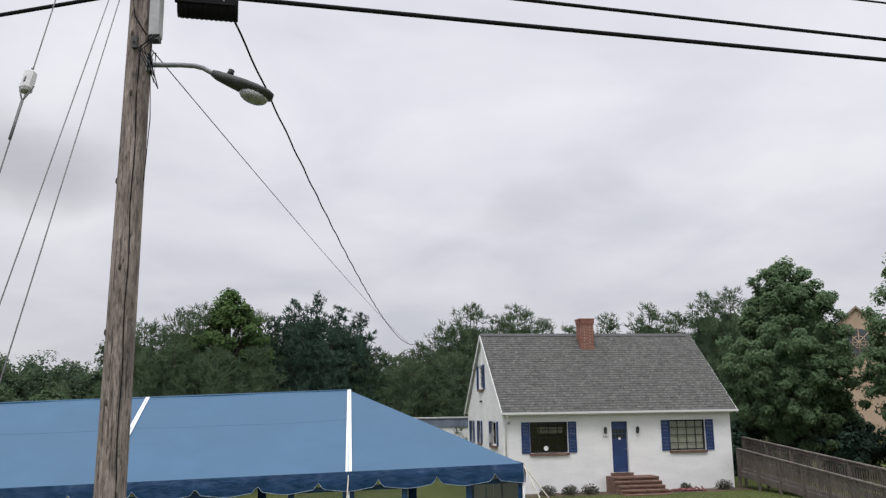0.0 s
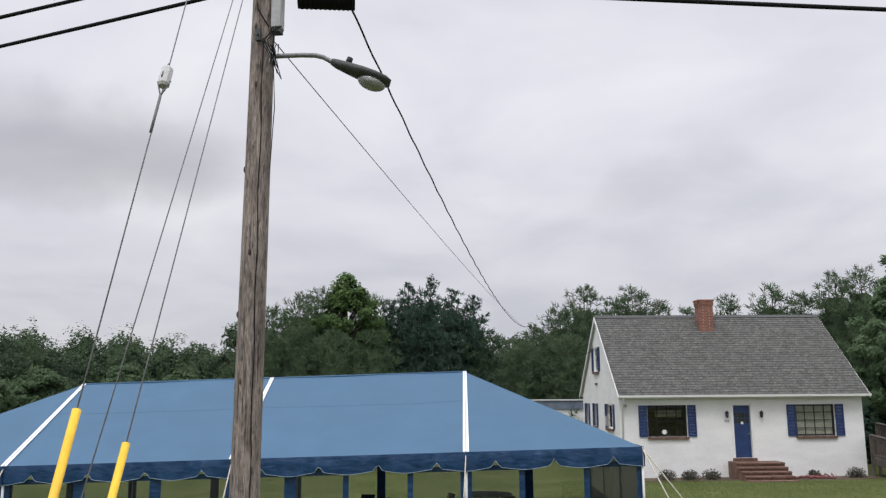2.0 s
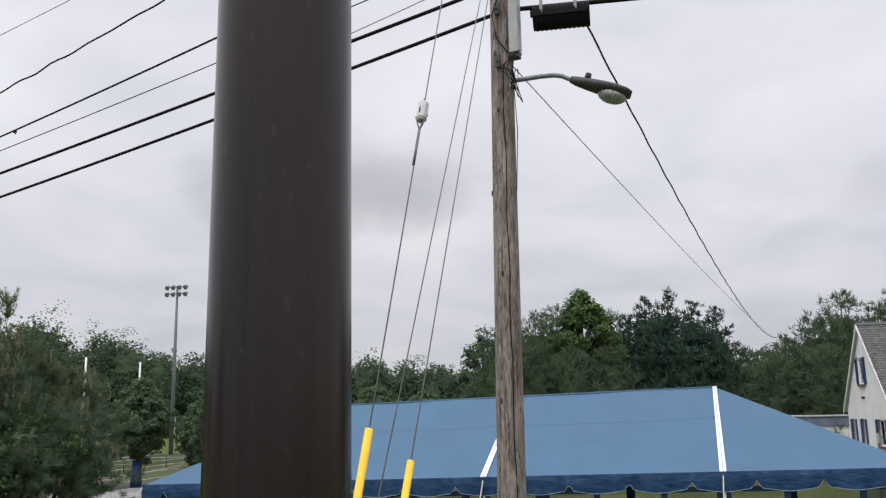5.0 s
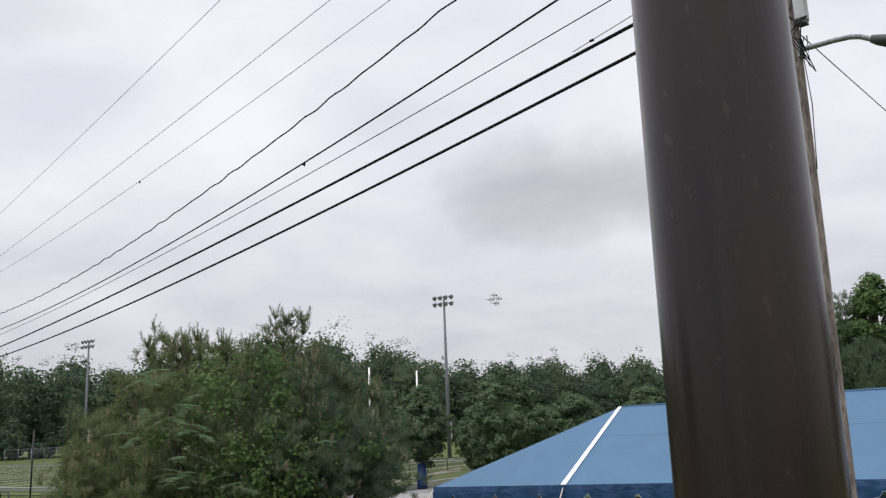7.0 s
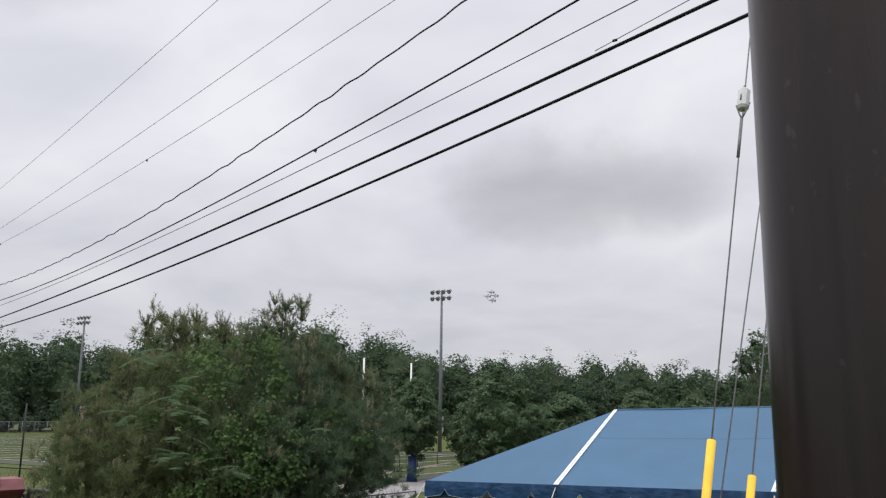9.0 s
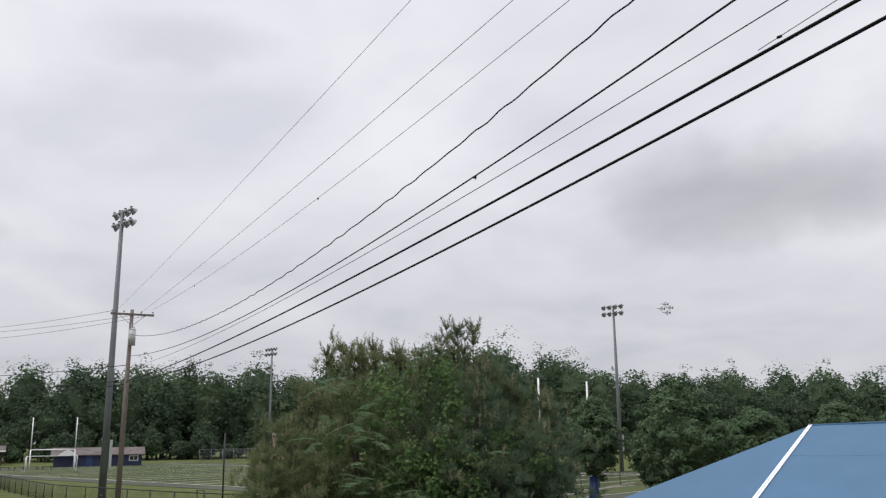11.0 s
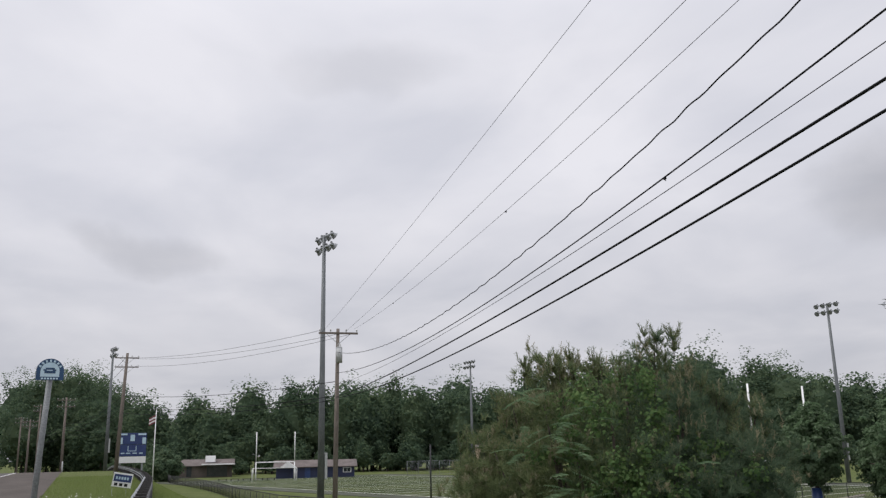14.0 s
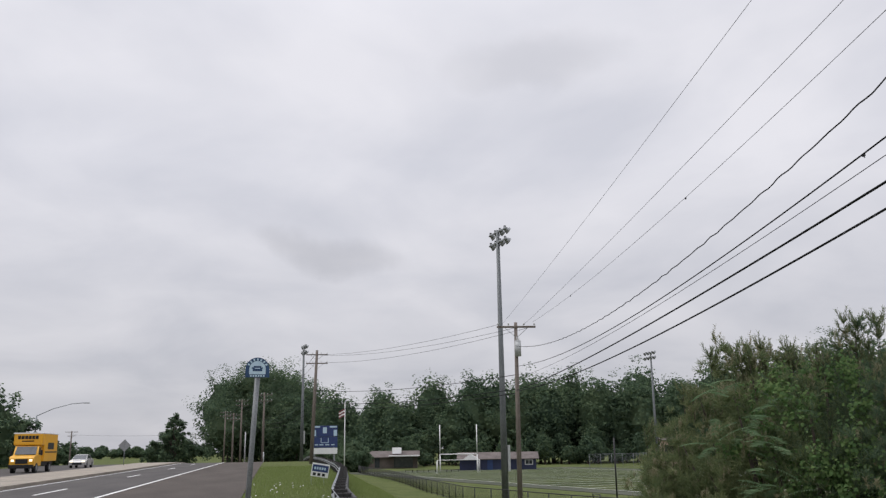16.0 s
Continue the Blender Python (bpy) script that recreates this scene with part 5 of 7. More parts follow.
def wire(name, label, way, off, heights, end, r, n=48, wobble=0.0, mat=M_CABLE, lash=0.0):
    nv = Vector((0.17686, 0.98424, 0))
    pts = []
    for i in range(n + 1):
        s = end * (i / n) ** 1.25
        p = P1 + way * s + nv * off
        p.z = parabola(*heights, s) + (wobble * math.sin(s * 6.5) * (0.6 + 0.4 * math.sin(s * 1.7)))
        pts.append(p)
    ob = Mesh().tube(pts, r, 6).done(name, mat)
    tagged(ob, label, "cable")
    if lash:
        Mesh().tube([p + Vector((0, 0, r + 0.014)) for p in pts], lash, 4).done("messenger", M_STRAND, ob)
    return ob


BK, TH = "thick black overhead cable slung between poles", "thin bare overhead power wire between poles"
wire("cable", BK, WU, 0, ((0, 5.64), (9.9, 5.09), (30.6, 4.63)), 50, 0.020)
wire("cable", BK, WU, 0, ((0, 5.95), (9.9, 5.5), (30.8, 5.01)), 50, 0.021)
wire("wire", TH, WU, 0, ((0, 6.40), (9.9, 5.89), (31, 5.47)), 50, 0.007)
wc = wire("cable", BK, WU, 0, ((0, 6.88), (10, 6.12), (31, 5.67)), 50, 0.014)
wire("twisted_cable", "twisted black overhead service cable between poles", WU, 0, ((0, 8.10), (10, 6.9), (31.4, 6.28)), 50, 0.013, 220, 0.022)
wire("wire", TH, WU, 1.1, ((0, 9.45), (20.2, 8.83), (37.5, 8.93)), 49.7, 0.006)
wire("wire", TH, WU, 0.5, ((0, 9.60), (9.3, 9.39), (34.9, 9.11)), 49.8, 0.006)
wire("wire", TH, WU, -1.1, ((0, 9.75), (10.85, 9.43), (27.8, 9.09)), 50.2, 0.005)
wire("cable", BK, EV, 0, ((0, 5.66), (8.5, 5.60), (30, 5.55)), 32, 0.024)
wire("cable", BK, EV, 0, ((0, 6.00), (8.5, 5.86), (30, 5.75)), 32, 0.02)
wire("cable", BK, EV, 0, ((0, 6.46), (8.3, 6.34), (30, 6.2)), 32, 0.012)
strand = [P1 + WU * q + Vector((0, 0, z)) for q, z in ((0.1, 6.16), (1.2, 6.03), (2.6, 5.88))]
dead = tagged(Mesh().tube(strand, 0.005, 6).done("dead_end_strand", M_STRAND), "short steel strand gripping the cable near the pole", "cable")
for q, z in ((0.9, 6.07), (2.3, 5.91)):
    Mesh().box(P1 + WU * q + Vector((0, 0, z)), (0.06, 0.02, 0.03), None, 0.005).done("strand_clamp", M_CABLE, dead)
# small clamps on the wires
for s, off, hts, nm in ((8.9, 0, ((0, 6.88), (10, 6.12), (31, 5.67)), "wire_tag"), (20.2, 1.1, ((0, 9.45), (20.2, 8.83), (37.5, 8.93)), "wire_tag"), (37.5, 1.1, ((0, 9.45), (20.2, 8.83), (37.5, 8.93)), "wire_tag")):
    p = P1 + WU * s + Vector((0.17686, 0.98424, 0)) * off
    p.z = parabola(*hts, s)
    tagged(Mesh().box(p + Vector((0, 0, -0.02)), (0.06, 0.03, 0.05), None, 0.006).cyl(p + Vector((0, 0, -0.03)), p + Vector((0.02, 0, -0.07)), 0.008, n=6).done(nm, M_CABLE), "small black clamp fixed on an overhead wire", "wire clamp")


def sag_line(p, q, sag, n=28):
    return [Vector(p).lerp(Vector(q), i / n) - Vector((0, 0, sag * 4 * (i / n) * (1 - i / n))) for i in range(n + 1)]


far_drop = Vector((-1.73, 47.97, 5.15))
tagged(Mesh().tube(sag_line((-2.76, 7.6, 5.05), far_drop, 0.2), 0.0055, 5).done("drop_wire", M_CABLE), "thin grey service drop wire running to the trees", "cable")
q = on_pole(5.5) + EV * 0.86
tw = [p + Vector((0, 0, 0.012 * math.sin(i * 1.3))) for i, p in enumerate(sag_line((q.x, q.y, 5.42), far_drop + Vector((0.25, 0, 0.1)), 1.0, 160))]
tagged(Mesh().tube(tw, 0.011, 5).done("drop_cable", M_CABLE), "twisted black service drop cable running to the trees", "cable")
tagged(Mesh().tube(sag_line(far_drop + Vector((0.25, 0, 0.1)), HM @ Vector((0.0, 4.2, 3.55)), 0.9), 0.01, 5).done("drop_cable", M_CABLE), "black service cable running to the house gable", "cable")


# ---- guy wires ----
def guy(top, foot, sleeve_top=None):
    ob = thing("guy_wire", "steel guy wire anchored in the bank" + (" with a yellow plastic guard" if sleeve_top else ""), "guy wire", at=tuple(foot))
    top, foot = Vector(top), Vector(foot)
    Mesh().tube([(0, 0, 0), (top - foot)], 0.005, 6).done("strand", M_STRAND, ob)
    Mesh().cyl((0, 0, -0.3), (top - foot).normalized() * 0.35, 0.012, n=8).done("anchor_rod", M_GALV, ob)
    if sleeve_top:
        d = (top - foot).normalized()
        k = (sleeve_top - foot.z) / d.z
        Mesh().tube([d * (k - 2.1), d * k], 0.024, 14).done("guard", M_YELLOW, ob, "yellow plastic guy guard")
    return ob


g1 = guy((-2.86, 7.52, 8.85), (-2.56, 3.40, -0.58), 1.51)
guy((-2.84, 7.55, 6.35), (-2.557, 3.95, -0.45), 1.30)
guy((-2.84, 7.55, 6.60), (-2.75, 3.89, -0.48))
ins = Vector((-2.70, 5.29, 3.76)) - g1.location
gd = Vector((-0.07, 0.97, 2.24)).normalized()
im = Mesh()
im.cyl(ins - gd * 0.07, ins + gd * 0.07, 0.043, 0.043, 8, smooth=False).cyl(ins - gd * 0.088, ins - gd * 0.07, 0.03, 0.043, 8, smooth=False).cyl(ins + gd * 0.07, ins + gd * 0.088, 0.043, 0.03, 8, smooth=False)
im.done("strain_insulator", M_PORCELAIN, g1, "pale porcelain strain insulator")
Mesh().tube([ins - gd * 0.04 + Vector((0.046, 0, 0)), ins - gd * 0.12 + Vector((0.02, 0, 0)), ins - gd * 0.17], 0.006, 5).tube([ins - gd * 0.04 - Vector((0.046, 0, 0)), ins - gd * 0.12 - Vector((0.02, 0, 0)), ins - gd * 0.17], 0.006, 5).tube([ins + gd * 0.13, ins + gd * 0.02 + Vector((0, -0.047, 0)), ins - gd * 0.02 + Vector((0, -0.047, 0))], 0.006, 5).tube([ins - gd * 0.17, ins - gd * 0.5], 0.011, 6).done("wire_loop", M_STRAND, g1)


# ---- trees ----
def crown_points(rng, centre, radii, clumps, per, cr, top_heavy=0.0, shell=0.35):
    """Leaf places and outward ways on clumps that fill an uneven egg."""
    c, r = np.array(centre, float), np.array(radii, float)
    d = unit(rng.normal(size=(clumps, 3)))
    k = rng.uniform(0.45, 1.0, (clumps, 1)) ** 0.6
    egg = 1 - 0.35 * np.clip(d[:, 2:3], 0, 1) * (1 - top_heavy) + 0.12 * rng.normal(size=(clumps, 1))
    C = c + d * r * k * np.concatenate([egg, egg, np.ones_like(egg)], 1)
    R = cr * rng.uniform(0.6, 1.35, clumps)
    o = unit(rng.normal(size=(clumps, per, 3)))
    P = C[:, None] + o * (R[:, None, None] * rng.uniform(shell, 1.0, (clumps, per, 1))) * np.array([1, 1, 0.75])
    out = unit(P - c) * 0.6 + o * 0.6 + np.array([0, 0, 0.45])
    return P.reshape(-1, 3), out.reshape(-1, 3), C


def core(rng, c, r, n=12, rough=0.14):
    """Inner leaf mass of a dense crown: a lumpy closed body."""
    rows = 8
    q = np.array([[math.cos(2 * math.pi * j / n) * math.sin(math.pi * (i + 0.5) / rows), math.sin(2 * math.pi * j / n) * math.sin(math.pi * (i + 0.5) / rows), math.cos(math.pi * (i + 0.5) / rows)] for i in range(rows) for j in range(n)])
    egg = 1 - 0.25 * np.clip(q[:, 2:3], 0, 1)
    P = np.array(c) + q * np.array(r) * np.concatenate([egg, egg, np.ones_like(egg)], 1) * (1 + rng.normal(size=(len(q), 1)) * rough)
    F = [(i * n + j, (i + 1) * n + j, (i + 1) * n + (j + 1) % n, i * n + (j + 1) % n) for i in range(rows - 1) for j in range(n)]
    return P, F + [tuple(range(n)), tuple((rows - 1) * n + n - 1 - j for j in range(n))]


def skin(rng, c, r, n, lf):
    """Leaves that cover the inner leaf mass."""
    q = unit(rng.normal(size=(n, 3)))
    egg = 1 - 0.25 * np.clip(q[:, 2:3], 0, 1)
    P = np.array(c) + q * np.array(r) * np.concatenate([egg, egg, np.ones_like(egg)], 1) * rng.uniform(0.86, 1.16, (n, 1))
    return leaves(rng, P, q * 0.7 + np.array([0, 0, 0.5]), lf[0], lf[1], 0.6)


def limbs(m, base, C, r, rng, count=14):
    base = Vector(base)
    for i in rng.choice(len(C), min(count, len(C)), replace=False):
        q = Vector(C[i])
        t = base.lerp(Vector((base.x, base.y, q.z)), 0.55)
        mid = t.lerp(q, 0.5) + Vector((0, 0, 0.15 * (q - t).length))
        m.tube([t, mid, q], r, 5, [r * 0.6, r * 0.4, r * 0.12])


def broadleaf(name, label, at, height, width, low, mat, seed, clumps=150, per=110, lf=(0.26, 0.17), cr=0.55, top_heavy=0.0, trunk=0.18, dense=0.0):
    rng = np.random.default_rng(seed)
    ob = thing(name, label, "tree", at=at)
    rz = (height - low) / 2
    P, D, C = crown_points(rng, (0, 0, low + rz), (width / 2, width / 2, rz), clumps, per, cr, top_heavy)
    V = leaves(rng, P, D, lf[0], lf[1], 0.45)
    if dense:
        inner = (width / 2 * dense, width / 2 * dense, rz * (dense + 0.08))
        V = np.concatenate([V, skin(rng, (0, 0, low + rz), inner, int(60 * width * height), lf)])
    quads("crown", V, mat, ob)
    if dense:
        Mesh().faces(*core(rng, (0, 0, low + rz), [0.92 * q for q in inner])).done("inner_foliage", mat, ob)
    m = Mesh().tube([(0, 0, -0.2), (0.05, 0.03, low * 0.6), (0.0, 0.05, low + rz * 0.7), (0.02, 0, height * 0.86)], trunk, 9, [trunk * 1.25, trunk, trunk * 0.65, trunk * 0.12])
    limbs(m, (0, 0, low), C, trunk, rng, 26)
    m.done("trunk", M_BARK, ob)
    return ob


def conifer(name, label, at, height, radius, mat, seed, whorls=26, per=7, blades=34, ln=0.42, wd=0.05, rise=0.35, low=0.06, taper=0.75, tuft=0.32, ragged=0.25, gap=0.42, top=0.4, inner=0.0):
    """Whorled boughs that carry tufts of needles; the outline is ragged."""
    rng = np.random.default_rng(seed)
    ob = thing(name, label, "tree", at=at)
    m = Mesh().tube([(0, 0, -0.2), (0.04, 0.02, height * 0.5), (0, 0, height)], 0.16, 8, [0.20, 0.12, 0.015])
    T, D, S = [], [], []
    for w in range(whorls):
        t = low + (1 - low) * (w + rng.uniform(0, 0.6)) / whorls
        t = min(t, 0.985)
        R = radius * (1 - t) ** taper * (0.35 + 0.65 * min(1, t / 0.22)) + 0.05 + 0.07 * min(1, (1 - t) * 6)
        fine = min(1.0, top + (1 - t) * 3.2)
        for k in range(per if t < 0.8 else max(3, per - 3)):
            az = 2 * math.pi * (k + rng.uniform(-0.35, 0.35)) / per + w * 1.1
            L = R * rng.uniform(1 - ragged * 1.6, 1 + ragged)
            d = np.array([math.cos(az), math.sin(az), rise * rng.uniform(0.4, 1.5)])
            z = t * height
            tip = np.array([0, 0, z]) + d * L
            if L > 0.9 and k % 3 == 0:
                m.tube([(0, 0, z - 0.1), tuple(np.array([0, 0, z]) + d * L * 0.8)], 0.03, 4, [0.03, 0.008])
            steps = max(2, int(L / gap))
            for s in range(steps):
                f = 0.25 + 0.78 * (s + 1) / steps
                T.append(np.array([0, 0, z]) + d * L * f + rng.normal(size=3) * 0.16 * fine)
                D.append(d)
                S.append(fine)
    T, D = np.array(T), np.array(D)
    S = np.repeat(np.array(S), blades)[:, None]
    n = len(T)
    P = np.repeat(T, blades, 0) + S * rng.normal(size=(n * blades, 3)) * tuft * np.array([0.55, 0.55, 0.35])
    W = unit(np.repeat(D, blades, 0)) * 0.7 + rng.normal(size=(n * blades, 3)) * 0.6 + np.array([0, 0, 0.35])
    V = needles(rng, P, W, ln, wd)
    V = P[:, None] + (V - P[:, None]) * np.maximum(S, 0.5)[:, :, None]
    quads("crown", V, mat, ob)
    if inner:
        n, rows = 9, 9
        ring = []
        for i in range(rows):
            t = low + (0.86 - low) * i / (rows - 1)
            r = inner * radius * (1 - t) ** taper * (0.35 + 0.65 * min(1, t / 0.22))
            ring += [(r * rng.uniform(0.75, 1.25) * math.cos(2 * math.pi * j / n), r * rng.uniform(0.75, 1.25) * math.sin(2 * math.pi * j / n), t * height + rng.normal() * 0.1) for j in range(n)]
        Mesh().faces(ring, [(i * n + j, i * n + (j + 1) % n, (i + 1) * n + (j + 1) % n, (i + 1) * n + j) for i in range(rows - 1) for j in range(n)] + [tuple(range(n - 1, -1, -1)), tuple((rows - 1) * n + j for j in range(n))]).done("inner_foliage", mat, ob)
    m.done("trunk", M_BARK, ob)
    return ob


def gz(x, y):
    return ground_z(x, y)


# pines behind the tent and the house; tops as they stand against the sky
PINE = "tall feathery dark green pine behind the lawn"
for i, (x, y, top, r) in enumerate(((-16.6, 47.5, 6.5, 2.6), (-15.4, 50.0, 7.5, 2.6), (-13.7, 48.6, 7.6, 2.5), (-11.3, 51.0, 7.4, 2.6), (-14.6, 46.6, 5.2, 2.4), (-12.2, 46.0, 4.8, 2.4), (-10.5, 47.5, 5.0, 2.3),
                                     (-3.0, 54.5, 4.9, 2.4), (-1.3, 52.2, 5.4, 2.3), (0.2, 52.2, 6.5, 2.4), (1.8, 53.2, 7.9, 2.5), (3.7, 54.1, 7.3, 2.5), (4.9, 55.0, 8.0, 2.5), (6.6, 55.8, 7.2, 2.5), (8.4, 55.6, 6.7, 2.4),
                                     (10.95, 56.2, 7.5, 2.2), (13.6, 55.6, 8.0, 2.4), (15.0, 54.4, 7.4, 2.4), (16.9, 53.8, 8.5, 2.7), (18.8, 55.0, 8.9, 2.8), (-1.8, 49.8, 4.2, 2.4), (0.6, 49.6, 4.6, 2.3), (22.5, 55.0, 7.5, 2.8), (-4.2, 51.6, 4.8, 2.4))):
    z = gz(x, y)
    conifer("pine_tree", PINE, (x, y, z), top - z, r * 1.15, L_PINE, 100 + i, whorls=30, per=8, blades=11, ln=0.34, wd=0.075, rise=0.5, taper=0.62, tuft=0.13, ragged=0.24, gap=0.33, top=0.75, inner=0.62)
for i, (x, y, top, r) in enumerate(((-10.1, 51.2, 6.8, 1.7), (-9.1, 52.3, 8.0, 1.9), (-7.75, 52.5, 8.3, 1.9), (-6.3, 51.8, 7.5, 1.8), (-5.0, 51.9, 7.0, 1.7), (-8.4, 50.8, 6.3, 1.8), (-6.6, 50.6, 5.8, 1.8))):
    z = gz(x, y)
    conifer("cedar_tree", "dense very dark green cedar with a pointed top", (x, y, z), top - z + 0.45, r * 1.3, L_CEDAR, 140 + i, whorls=36, per=7, blades=12, ln=0.30, wd=0.10, rise=0.75, taper=0.85, tuft=0.16, ragged=0.30, gap=0.30, top=0.45, inner=0.6)
broadleaf("broadleaf_tree", "bright green broadleaf tree rising over the pines", (-12.13, 48.6, -2.4), 10.85, 3.6, 5.0, L_VINE, 160, 90, 130, (0.24, 0.15), 0.5)
broadleaf("chestnut_tree", "large full green broadleaf tree beside the house", (17.75, 43.6, -1.95), 10.9, 6.6, 0.2, L_MAPLE, 161, 460, 140, (0.24, 0.12), 0.42, 0.0, 0.28, 0.68)
broadleaf("broadleaf_tree", "bright green broadleaf tree at the edge of the lawn", (22.0, 38.9, -1.95), 10.8, 5.2, 0.2, L_MAPLE, 162, 250, 130, (0.22, 0.13), 0.5, dense=0.62)
broadleaf("broadleaf_tree", "green broadleaf tree at the edge of the lawn", (24.5, 40.5, -1.95), 9.5, 5.0, 0.8, L_MAPLE, 163, 160, 110, (0.28, 0.16), 0.6)
# young trees beyond the driveway
for i, (x, y, h, w) in enumerate(((19.6, 42.6, 3.0, 3.0), (20.9, 44.4, 3.4, 3.4), (15.2, 45.0, 2.6, 2.8), (22.6, 42.0, 2.6, 2.6))):
    broadleaf("bush", "dark green bush below the broadleaf trees", (x, y, gz(x, y)), h, w, 0.0, L_CEDAR, 165 + i, 60, 80, (0.22, 0.14), 0.45, 0.1, 0.08, 0.6)
LD = "round grey-green street tree beyond the driveway"
for i, (x, y, top, w, low) in enumerate(((-39.6, 42.9, 4.1, 3.5, 1.5), (-33.4, 44.2, 5.0, 6.2, 0.2), (-36.9, 46.4, 3.0, 3.4, 0.8), (-33.6, 52.4, 3.4, 4.2, 1.4), (-29.0, 55.0, 3.6, 4.4, 1.4), (-25.5, 56.0, 3.2, 4.0, 1.2))):
    z = gz(x, y)
    broadleaf("street_tree", LD, (x, y, z), top - z, w, low, L_LINDEN, 170 + i, 180, 84, (0.22, 0.15), 0.44, 0.0, 0.16, 0.62)
wrap = Mesh().cyl((-39.6, 42.9, -2.6), (-39.6, 42.9, -0.9), 0.36, 0.30, 14)
tagged(wrap.done("trunk_wrap", M_NAVY), "blue wrap round a street tree trunk", "trunk wrap")
broadleaf("broadleaf_tree", "thin green tree between the tent and the woods", (-21.2, 56.5, -2.55), 10.0, 3.0, 3.0, L_WOODS, 181, 50, 60, (0.28, 0.16), 0.5)

# big pine overgrown with vines
def overgrown_pine():
    rng = np.random.default_rng(200)
    ob = thing("overgrown_pine", "broad bushy pine overgrown with bright green vines", "tree", at=(-27.4, 19.6, -2.55))
    ax = Vector((0.70, 0.714, 0))
    ay = Vector((-0.714, 0.70, 0))
    m = Mesh()
    T, D = [], []
    stems = ((-2.9, 0.3, 7.9), (-2.1, -0.6, 7.4), (-0.8, 0.5, 7.2), (0.4, -0.3, 7.3), (1.5, 0.2, 8.2), (2.6, -0.5, 7.0), (-4.2, 0.2, 6.0), (3.7, 0.3, 5.9), (4.9, -0.3, 5.4), (-5.2, -0.2, 4.8), (5.5, 0.3, 3.9), (-6.0, 0.2, 3.4), (0, -1.9, 6.2), (-2.4, -2.0, 5.8), (2.4, -1.9, 5.8), (4.4, -1.8, 4.4), (-4.4, -1.8, 4.2), (-1.2, -2.8, 4.4), (1.4, -2.8, 4.4), (3.4, -2.6, 3.4), (-3.4, -2.6, 3.4), (4.9, -1.4, 3.2), (-5.6, -1.4, 2.8))
    for sx, sy, h in stems:
        b = ax * sx + ay * sy
        m.tube([(b.x * 0.25, b.y * 0.25, -0.2), (b.x * 0.8, b.y * 0.8, h * 0.4), (b.x, b.y, h)], 0.14, 7, [0.16, 0.09, 0.015])
        for w in range(19):
            t = 0.04 + 0.96 * w / 18.5
            R = 1.9 * (1 - t) ** 0.5 + 0.15
            for k in range(5):
                az = rng.uniform(0, 2 * math.pi)
                d = np.array([math.cos(az), math.sin(az), 0.5 * rng.uniform(0.1, 1.7)])
                L = R * rng.uniform(0.35, 1.3)
                f0 = 0.75 + 0.25 * t
                o = np.array([b.x * f0, b.y * f0, t * h])
                for s in range(max(2, int(L / 0.5))):
                    f = 0.3 + 0.75 * (s + 1) / max(2, int(L / 0.5))
                    T.append(o + d * L * f + rng.normal(size=3) * 0.12)
                    D.append(d)
    T, D = np.array(T), np.array(D)
    n, bl = len(T), 30
    P = np.repeat(T, bl, 0) + rng.normal(size=(n * bl, 3)) * 0.045
    W = unit(np.repeat(D, bl, 0)) * 0.45 + unit(rng.normal(size=(n * bl, 3))) * 0.85 + np.array([0, 0, 0.55])
    V = needles(rng, P, W, 0.25, 0.033)
    # the sunny flank takes the lighter olive: its brightness is painted in
    half = P @ np.array([ax.x, ax.y, 0]) + rng.normal(size=len(P)) * 1.2 < 0.2
    quads("needles_lit_olive", V[half], L_PINE_LIT_OLIVE, ob, "olive green needles with highlights in their colour")
    quads("needles", V[~half], L_PINE_NEAR, ob, "dark green needles")
    # upright bristly shoots on the outer tips, most of them on the sunny flank
    ta, td = T @ np.array([ax.x, ax.y, 0]), T @ np.array([ay.x, ay.y, 0])
    outer = (ta / 7.0) ** 2 + (td / 4.6) ** 2 + (T[:, 2] / 8.2) ** 2
    keep = (outer > 0.62) & (td < 1.5) & (rng.random(len(T)) < np.where(ta < -1.0, 0.24, 0.15) * np.clip(T[:, 2] / 5.0, 0.1, 1.2))
    tips = np.repeat(T[keep], 3, 0) + rng.normal(size=(3 * keep.sum(), 3)) * np.array([0.14, 0.14, 0.06])
    run = rng.uniform(0.15, 0.55, (len(tips), 1)) * np.clip(tips[:, 2:3] / 5.0, 0.5, 1.0)
    lean = np.array([0, 0, 1.0]) + rng.normal(size=(len(tips), 3)) * 0.13
    P = np.concatenate([tips + lean * run * u for u in np.linspace(0.1, 1, 8)])
    P = np.repeat(P, 3, 0)
    W = unit(rng.normal(size=P.shape)) * 0.7 + np.array([0, 0, 0.8])
    # the shoots' pale tone also puts highlights into the colour
    quads("new_growth", needles(rng, P, W, 0.12, 0.030), L_CANDLE, ob, "pale upright new shoots")
    # bristly leaders above the crown: whorls of upturned shoots
    tops, ways = [], []
